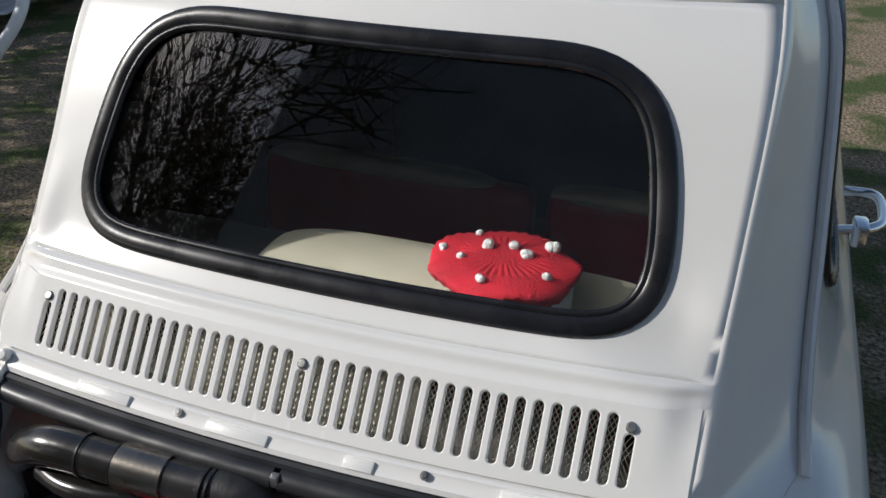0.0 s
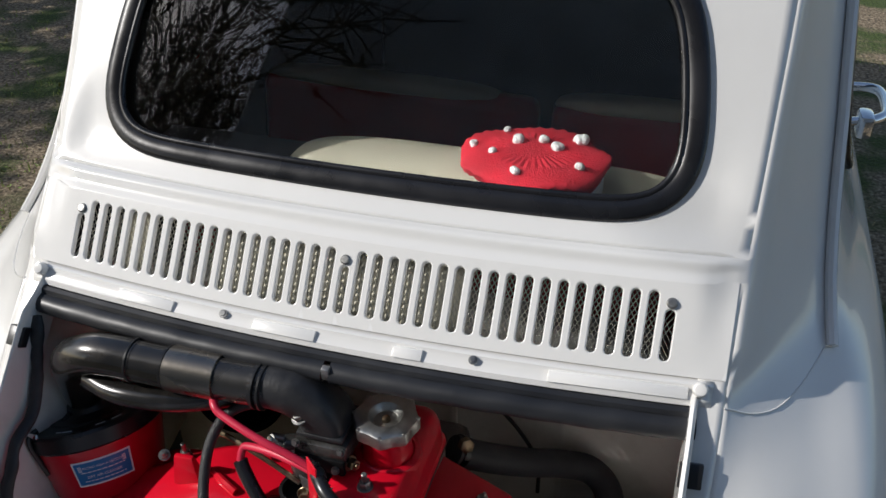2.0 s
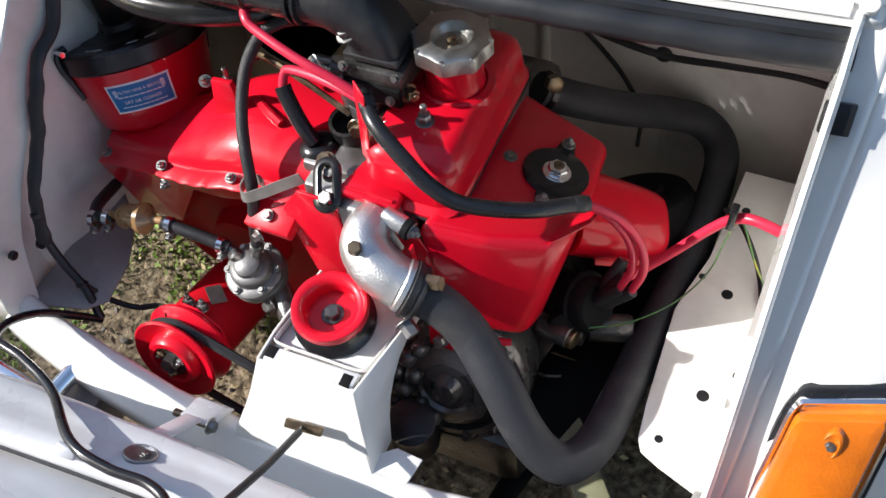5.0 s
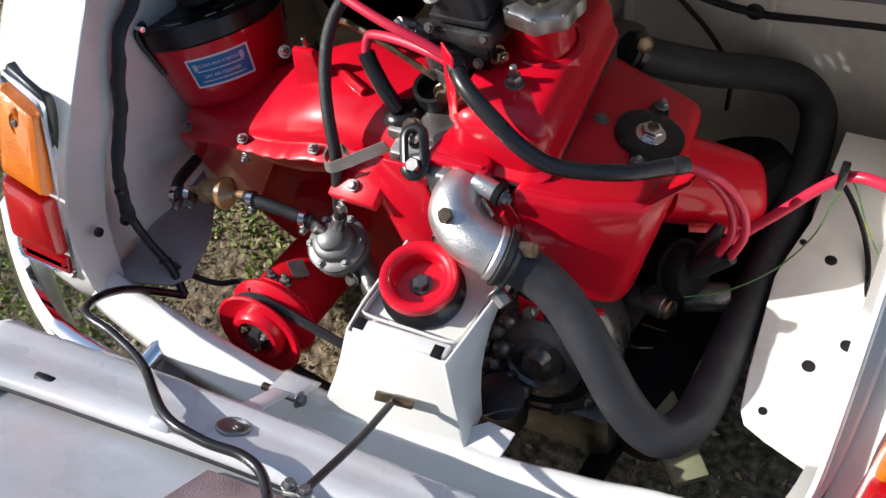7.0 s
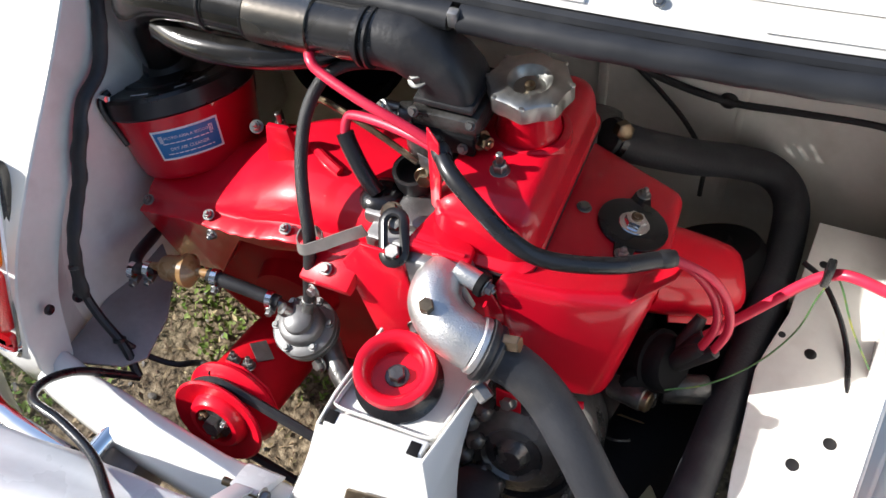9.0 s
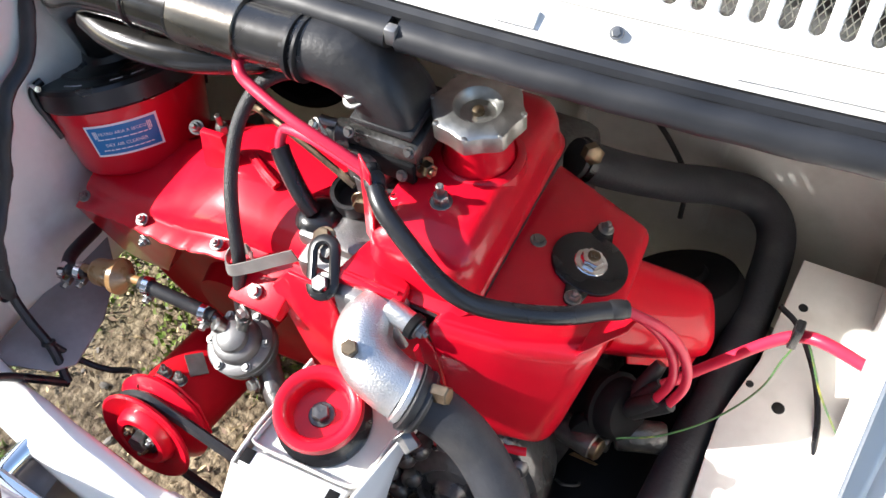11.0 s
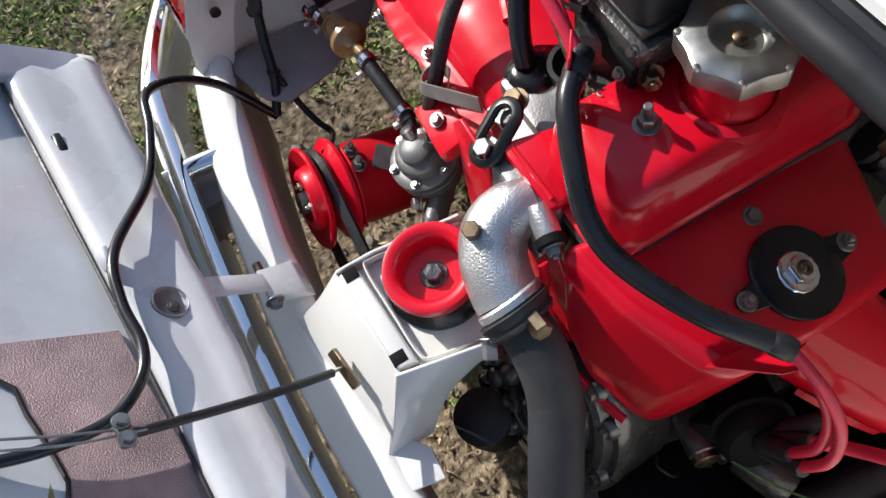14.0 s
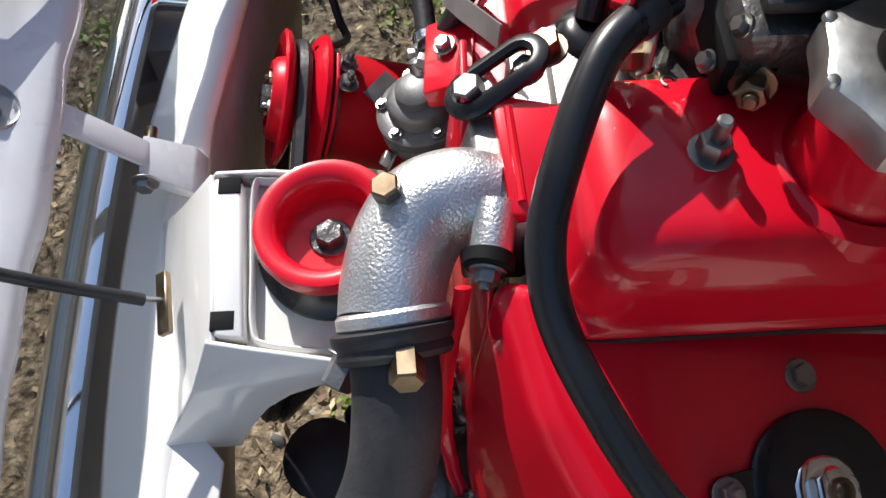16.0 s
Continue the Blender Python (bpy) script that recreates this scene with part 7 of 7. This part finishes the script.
    solo("card_scrap", plate(bmesh.new(), [(0.206, 0.12, 0.262), (0.236, 0.12, 0.262), (0.248, 0.165, 0.19), (0.222, 0.175, 0.18)], (0, -0.6, 0.8), 0.002), CARD, "brown card label hanging low in the bay", "card")
    bm = tube([(0.205, 0.085, 0.27), (0.215, 0.078, 0.285), (0.228, 0.085, 0.28), (0.228, 0.095, 0.262)], 0.0015, 6)
    solo("wire_loop", bm, ZINC, "small bright wire loop", "wire")
    solo("chassis_bar", add_box(bmesh.new(), (-0.02, -0.012, 0), (0.02, 0.19, 0.016), 0.003, pose(0.305, -0.02, 0.22, 0, 0, 38)), material("olive_painted_steel", (0.35, 0.36, 0.22), 0.4, vary=0.2, dirt=(0.1, 0.09, 0.06)), "pale olive steel bar low in the bay", "bar")
    sil = thing("silencer", (0.26, 0.10, 0.13), "large black exhaust silencer low in the bay", "silencer")
    part("drum", lathe(bmesh.new(), (0.20, 0.02, 0.18), (0.35, 1, 0.0), [(0.05, 0), (0.07, 0.006), (0.072, 0.02), (0.072, 0.36), (0.05, 0.38)], 32), MATTE_BLACK, sil)
    part("tail_pipe", tube([(0.22, 0.05, 0.14), (0.20, -0.02, 0.13), (0.19, -0.10, 0.13)], 0.016, 12), MATTE_BLACK, sil)
    # blower box behind the hose
    bx = thing("fan_duct", (0.28, 0.33, 0.25), "black plastic air duct beside the hose", "duct")
    part("duct", lathe(bmesh.new(), (0.240, 0.350, 0.325), (0.35, -0.35, -0.85), [(0.0, -0.002), (0.030, 0.0), (0.034, 0.006), (0.052, 0.004), (0.066, 0.010), (0.072, 0.022), (0.074, 0.04), (0.074, 0.15), (0.05, 0.17)], 36), MATTE_BLACK, bx)
    part("clip", tube([(0.290, 0.325, 0.345), (0.306, 0.322, 0.332), (0.310, 0.322, 0.31)], 0.003, 6), ZINC, bx, "bright spring clip")


# ---- open engine lid ----
LID_O = Vector((0, -0.196, 0.448))
LID_V = Vector((0, -0.743, 0.669))
LID_N = Vector((0, 0.669, 0.743))


def lid_at(x, v, h=0.0):
    return LID_O + Vector((x, 0, 0)) + LID_V * v + LID_N * (h - 0.10 * x * x)


def build_wiring():
    solo("wiring_loom", tube([(-0.3865, -0.008, 0.440), (-0.383, -0.020, 0.402), (-0.366, -0.030, 0.372), (-0.340, -0.040, 0.342), (-0.318, -0.058, 0.313)], 0.0055, 8), RUBBER,
         "black taped wiring loom down the bay wall", "cable")
    solo("wiring_loom", tube([(-0.345, -0.036, 0.345), (-0.325, -0.030, 0.312), (-0.298, -0.022, 0.296), (-0.270, -0.015, 0.305), (-0.245, -0.02, 0.325), (-0.220, -0.035, 0.345)], 0.0038, 8), RUBBER, "thin black branch of the loom to the dynamo", "cable")
    for p in ((-0.3865, -0.009, 0.436), (-0.346, -0.037, 0.347)):
        solo("loom_tie", lathe(bmesh.new(), p, (0.2, -0.5, -0.8), [(0.006, -0.003), (0.0078, -0.002), (0.0078, 0.002), (0.006, 0.003)], 12), PLASTIC, "black cable tie round the loom", "tie", "loom ties")
    on_lid = [lid_at(x, v, h) for x, v, h in ((-0.273, -0.022, 0.020), (-0.212, 0.0, 0.010), (-0.139, 0.054, 0.004), (-0.087, 0.064, 0.0), (-0.045, 0.062, 0.0), (-0.016, 0.072, -0.004), (0.008, 0.100, -0.012), (0.016, 0.140, -0.018), (0.014, 0.175, -0.026), (0.006, 0.20, -0.034))]
    solo("hatch_cable", tube([(-0.318, -0.058, 0.312), (-0.332, -0.075, 0.340), (-0.346, -0.098, 0.374), (-0.345, -0.130, 0.408), (-0.322, -0.160, 0.436)] + on_lid, 0.0050, 10), RUBBER_GLOSS, "black cable from the bay wall onto the open hatch", "cable")
    solo("bulkhead_cable", tube([(-0.05, 0.485, 0.520), (0.05, 0.504, 0.456), (0.14, 0.510, 0.418), (0.222, 0.509, 0.405), (0.30, 0.504, 0.416), (0.38, 0.494, 0.432), (0.43, 0.484, 0.437)], 0.005, 8), RUBBER, "black cable clipped along the bulkhead", "cable")
    solo("bulkhead_cable", tube([(0.10, 0.508, 0.433), (0.14, 0.500, 0.404), (0.18, 0.482, 0.378), (0.212, 0.460, 0.345), (0.218, 0.44, 0.30)], 0.0032, 8), RUBBER, "thin black cable hanging off the bulkhead", "cable")
    solo("cable_grommet", lathe(bmesh.new(), (0.222, 0.520, 0.404), (0, -1, 0.1), [(0.012, 0), (0.012, 0.010), (0.008, 0.014), (0, 0.014)], 16), RUBBER, "round black cable grommet on the bulkhead", "grommet")


def build_lid():
    lid = thing("engine_hatch", (0, -0.2, 0.42), "open ivory engine hatch leaning back, its inner side up", "hatch")
    half = lerp_table([(-0.02, 0.40), (0.0, 0.415), (0.1, 0.425), (0.3, 0.425), (0.45, 0.40), (0.53, 0.36)])
    bm = bmesh.new()
    vs = [0.0 + 0.50 * k / 24 for k in range(25)]
    patch(bm, lambda u, v: lid_at(u * half(v), v, -0.031 - 0.010 * math.sin(min(1, v / 0.5) * math.pi)), [-1 + k / 16 for k in range(33)], vs)
    skin = part("lid_skin", bm, LID_PAINT, lid, "thinly painted inner skin")
    skin.modifiers.new("thickness", "SOLIDIFY").thickness = 0.003
    # frame round the inner side
    bm = bmesh.new()
    wave = lambda x: 0.0016 * math.sin(x * 34) + 0.0012 * math.sin(x * 81)
    prof = [(-0.020, -0.032), (-0.024, -0.010), (-0.016, 0.000), (-0.004, 0.002), (0.012, -0.003), (0.026, -0.006), (0.045, -0.005), (0.060, -0.008), (0.069, -0.013), (0.072, -0.024)]
    rows = [[lid_at(x, v * (1 - 0.69 * max(0, x + 0.36)) + (wave(x) if k < 3 else 0) - 0.012 * max(0, x + 0.2), h) for k, (v, h) in enumerate(prof)] for x in [-0.415 + 0.83 * k / 64 for k in range(65)]]
    loft(bm, rows, closed=False)
    fr = part("hinge_frame", bm, LID_PAINT, lid, "pressed inner frame along the hinge edge", angle=50)
    fr.modifiers.new("thickness", "SOLIDIFY").thickness = 0.002
    for s in (-1, 1):
        bm = bmesh.new()
        rows = [[lid_at(s * (half(v) + dx), v, h) for dx, h in ((0.004, -0.032), (0.006, -0.008), (0.0, 0.0), (-0.012, -0.004), (-0.030, -0.010), (-0.034, -0.028))] for v in [-0.02 + 0.50 * k / 20 for k in range(21)]]
        loft(bm, rows, closed=False)
        sf = part("side_frame", bm, LID_PAINT, lid)
        sf.modifiers.new("thickness", "SOLIDIFY").thickness = 0.002
    bm = bmesh.new()
    sweep(bm, [lid_at(-0.40 + 0.80 * k / 40, 0.0735 * (1 - 0.69 * max(0, -0.04 + 0.80 * k / 40)) - 0.010 * max(0, -0.2 + 0.8 * k / 40), -0.022) for k in range(41)], 0.0018, 6)
    part("frame_seam", bm, RUBBER, fr, "dark seam along the frame")
    # drain plugs
    for x, v in ((-0.084, 0.022), (0.166, 0.012)):
        bm = lathe(bmesh.new(), lid_at(x, v, -0.0045), LID_N, [(0.0, 0.0006), (0.011, 0.0006), (0.0135, 0.001), (0.0150, 0.0022), (0.0165, 0.001), (0.0165, -0.002)], 24)
        pg = part("drain_cup", bm, ALLOY_DULL, fr, "round grey plug in the frame")
        part("plug_screw", bolt_mesh(bmesh.new(), lid_at(x + 0.005, v, -0.0035), LID_N, 0.0035, 0.0025), DARK_CAST, pg)
    # a tongue, then a flat black block standing for a slit's dark inside
    for x, v in ((-0.135, 0.058), (-0.285, 0.050)):
        top = 0.004 if x > -0.2 else -0.0035
        bm = hull_block(bmesh.new(), [lid_at(x - 0.012, v, top), lid_at(x + 0.012, v - 0.004, top - 0.003), lid_at(x + 0.010, v + 0.004, top - 0.003), lid_at(x - 0.010, v + 0.006, top)], [lid_at(x - 0.012, v, -0.008), lid_at(x + 0.012, v - 0.004, -0.008), lid_at(x + 0.010, v + 0.006, -0.008), lid_at(x - 0.010, v + 0.009, -0.008)], 0.001, 1)
        part("tongue_slit", bm, LID_PAINT if x > -0.2 else PLASTIC, fr)
    # sound insulation
    pts = [(-0.079, 0.062), (-0.087, 0.155), (-0.062, 0.166), (-0.045, 0.150), (-0.021, 0.148), (0.008, 0.141), (0.039, 0.136), (0.072, 0.145), (0.088, 0.158), (0.12, 0.180), (0.20, 0.190), (0.33, 0.190), (0.34, 0.032), (0.20, 0.036), (0.12, 0.042), (0.04, 0.050), (-0.02, 0.057)]
    bm = plate(bmesh.new(), [lid_at(x, v, -0.030 - 0.010 * math.sin(v / 0.5 * math.pi)) for x, v in pts], LID_N, 0.006, 0.0)
    ins = part("insulation_pad", bm, INSULATION, lid, "grey-pink embossed foil insulation pad")
    bm = sweep(bmesh.new(), [lid_at(x, v + 0.001, -0.025 - 0.010 * math.sin(v / 0.5 * math.pi)) for x, v in pts[1:11]], 0.0022, 6)
    part("pad_edge", bm, RUBBER, ins, "dark glued pad edge")
    bm = plate(bmesh.new(), [lid_at(x, v, -0.040) for x, v in ((0.02, 0.142), (0.04, 0.139), (0.07, 0.147), (0.086, 0.160), (0.086, 0.172), (0.065, 0.160), (0.04, 0.150))], LID_N, 0.004)
    part("foam_strip", bm, FOAM, lid, "strip of yellowed foam")
    bm = add_box(bmesh.new(), (-0.010, -0.010, 0), (0.010, 0.010, 0.004), 0.001, Matrix.Translation(lid_at(-0.165, 0.20, -0.045)) @ frame_of(LID_N).to_4x4())
    part("square_nut", bm, ALLOY_DULL, lid, "square captive nut")
    # hinge stay between valance and hatch
    st = thing("hatch_stay", (-0.10, -0.15, 0.38), "grey painted hinge stay between valance and open hatch", "stay")
    bm = hull_block(bmesh.new(), [(-0.108, -0.208, 0.452), (-0.084, -0.208, 0.455), (-0.086, -0.146, 0.388), (-0.108, -0.146, 0.386)], [(-0.108, -0.200, 0.440), (-0.084, -0.200, 0.442), (-0.086, -0.140, 0.376), (-0.108, -0.140, 0.374)], 0.002, 2)
    part("stay_arm", bm, LID_PAINT, st)
    part("stay_foot", hull_block(bmesh.new(), [(-0.112, -0.150, 0.388), (-0.080, -0.150, 0.388), (-0.076, -0.118, 0.366), (-0.116, -0.118, 0.366)], [(-0.112, -0.150, 0.372), (-0.080, -0.150, 0.372), (-0.076, -0.112, 0.350), (-0.116, -0.112, 0.350)], 0.002, 2), LID_PAINT, st)
    bolt(st, (-0.078, -0.147, 0.380), (1, 0, 0), 0.006, 0.006)
    part("stay_pin", sweep(bmesh.new(), [(-0.122, -0.147, 0.380), (-0.072, -0.147, 0.380)], 0.0045, 10), BRASS, st)
    # check strap
    ck = thing("check_cable", (0.03, -0.2, 0.40), "black check cable with wire clamps holding the lid open", "cable")
    part("sheath", tube([(0.028, -0.128, 0.414), (0.034, -0.185, 0.462), (0.040, -0.258, 0.532)], 0.0038, 10), RUBBER, ck)
    part("wire", tube([(0.024, -0.118, 0.404), (0.028, -0.13, 0.416)], 0.0018, 6), ZINC, ck)
    for dx in (-0.004, 0.004):
        part("wire", tube([(0.040 + dx * 0.3, -0.250, 0.530), (0.030 + dx, -0.30, 0.565), (0.0 + dx, -0.38, 0.615), (-0.03 + dx, -0.42, 0.632)], 0.0011, 6), ZINC, ck)
    cl = part("wire_clamp", add_box(bmesh.new(), (-0.011, -0.004, -0.006), (0.011, 0.004, 0.006), 0.0025, Matrix.Translation((0.040, -0.262, 0.540)) @ frame_of((0, -0.7, 0.7)).to_4x4()), ZINC, ck, "zinc wire clamp")
    for dx in (-0.007, 0.007):
        bolt(cl, (0.040 + dx, -0.260, 0.545), (0, 0.5, 0.8), 0.0042, 0.005)
    bm = tube([lid_at(-0.10, 0.262, -0.04), lid_at(-0.05, 0.275, -0.005), lid_at(0.0, 0.285, -0.005), lid_at(0.03, 0.28, -0.04)], 0.003, 8)
    part("anchor_loop", bm, BRASS, lid, "brass wire anchor loop")


# ---- surroundings ----
def build_tree():
    t = thing("bare_tree", (-9.6, -7.7, 0), "leafless tree with fine twigs at the edge of the yard", "tree")
    rng = random.Random(12)
    trunk, twigs, buds = bmesh.new(), [], bmesh.new()

    def limb(p, d, length, r, depth):
        pts = [p.copy()]
        q, dd = p.copy(), d.copy()
        if max((p - Vector(o)).normalized().dot(SUN_DIR) for o in ((0.2, -0.8, 0.4), (0, 0, 0.5), (0.3, 0.4, 0.6), (-0.8, 0.2, 0))) > (0.993 if depth < 3 else 0.997):      # limbs between car and sun left out, so the light gets through
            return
        n = 5 if depth < 3 else 3
        for k in range(n):
            dd = (dd + Vector((rng.uniform(-1, 1), rng.uniform(-1, 1), rng.uniform(-0.6, 0.9))) * 0.18).normalized()
            q = q + dd * length / n
            pts.append(q.copy())
        path = [(*pts[i], max(0.013, r * (1 - 0.55 * i / n))) for i in range(n + 1)]
        if depth < 2:
            sweep(trunk, path, r, 8)
        else:
            twigs.append(path)
        if depth >= 3:
            for k in range(2):
                c = pts[rng.randint(1, n)] + Vector((rng.uniform(-1, 1), rng.uniform(-1, 1), rng.uniform(-1, 1))) * 0.08
                u, v = Vector((rng.uniform(-1, 1), rng.uniform(-1, 1), rng.uniform(-1, 1))) * 0.09, Vector((rng.uniform(-1, 1), rng.uniform(-1, 1), rng.uniform(-1, 1))) * 0.045
                buds.faces.new([buds.verts.new(x) for x in (c - u, c - v, c + u, c + v)])
        if depth < 4:
            for k in range((11, 9, 8, 5)[depth]):
                i = rng.randint(2, n)
                nd = (dd + Vector((rng.uniform(-1, 1), rng.uniform(-1, 1), rng.uniform(-0.5, 0.8))) * 1.05).normalized()
                limb(pts[i], nd, length * rng.uniform(0.55, 0.80), r * 0.42, depth + 1)
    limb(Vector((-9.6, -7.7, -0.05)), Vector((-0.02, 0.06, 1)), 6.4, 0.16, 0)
    bm = bmesh.new()
    for path in twigs:
        sweep(bm, path, 0.01, 3, cap=False)
    part("trunk", trunk, BARK, t)
    part("twigs", bm, BARK, t, "fine bare twigs", smooth=False)
    part("buds", buds, BARK, t, "small dark buds and dead leaves", smooth=False)


def build_house():
    """The house on the shaded side of the yard, seen only as a dark reflection."""
    h = thing("house", (1.0, -10.0, 0), "tall plastered house across the yard", "house")
    part("wall", add_box(bmesh.new(), (-6.0, -11.0, -0.1), (9.0, -6.2, 12.2), 0.02), PLASTER, h)
    bm = bmesh.new()
    hull_block(bm, [(-6.05, -8.65, 14.0), (9.05, -8.65, 14.0), (9.05, -8.55, 14.0), (-6.05, -8.55, 14.0)], [(-6.05, -11.1, 12.15), (9.05, -11.1, 12.15), (9.05, -6.1, 12.15), (-6.05, -6.1, 12.15)], 0.02, 1)
    part("roof", bm, ROOF_TILE, h, "dull tiled roof")


def build_shade_hedge():
    # added out of view, only to cast shade on the far left ground
    h = thing("hedge", (-5.0, 2.4, 0), "dense dark hedge added at the yard's edge to shade the ground", "hedge")
    rng = random.Random(21)
    stems, leaves = bmesh.new(), bmesh.new()
    for k in range(44):
        x, y = -5.0 + rng.uniform(-0.25, 0.25), 0.4 + 0.17 * k
        sweep(stems, [(x, y, -0.02), (x + rng.uniform(-0.1, 0.1), y + rng.uniform(-0.1, 0.1), 0.9), (x + rng.uniform(-0.2, 0.2), y + rng.uniform(-0.2, 0.2), 1.7)], 0.018, 6)
    for k in range(14000):
        y = rng.uniform(0.2, 7.9)
        z = 0.08 + 2.1 * rng.random() ** 0.8 + 0.12 * math.sin(y * 2.3)
        p = Vector((-5.0 + rng.gauss(0, 0.24), y, z))
        u, v = Vector((rng.uniform(-1, 1), rng.uniform(-1, 1), rng.uniform(-1, 1))).normalized(), Vector((rng.uniform(-1, 1), rng.uniform(-1, 1), rng.uniform(-1, 1))).normalized()
        u, v = u * 0.055, v * 0.035
        leaves.faces.new([leaves.verts.new(q) for q in (p - u, p - v, p + u, p + v)])
    part("stems", stems, BARK, h)
    part("leaves", leaves, LEAF, h, "small dark green leaves", smooth=False)


def build_yard():
    bm = bmesh.new()
    rng = random.Random(2)
    patch(bm, lambda x, y: Vector((x, y, 0.10 + 0.10 * noise.noise((x * 2.2, y * 2.2, 5)) + 0.06 * noise.noise((x * 6, y * 6, 1)))), [-4.4 + 1.0 * k / 20 for k in range(21)], [3.0 + 1.3 * k / 20 for k in range(21)])
    tp = solo("tarpaulin", bm, TARP, "crumpled pale tarpaulin lying on the ground", "tarpaulin")
    tp.modifiers.new("thickness", "SOLIDIFY").thickness = 0.004
    solo("plastic_pipe", tube([(-3.05, 2.75, 0.05), (-2.95, 2.9, 0.25), (-3.0, 3.05, 0.42), (-3.12, 3.1, 0.45)], 0.03, 10), LABEL_WHITE, "bent white plastic pipe end on the ground", "pipe")


for side_sign in (-1, 1):
    build_tail_lamp(side_sign)
build_bumper()
build_interior()
build_engine()
build_filler_cap()
build_air_filter()
build_intake()
build_fuel()
build_pulley()
build_thermostat()
build_mount()
build_ignition()
build_wiring()
build_lid()
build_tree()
build_house()
build_shade_hedge()
build_yard()
build_grass()
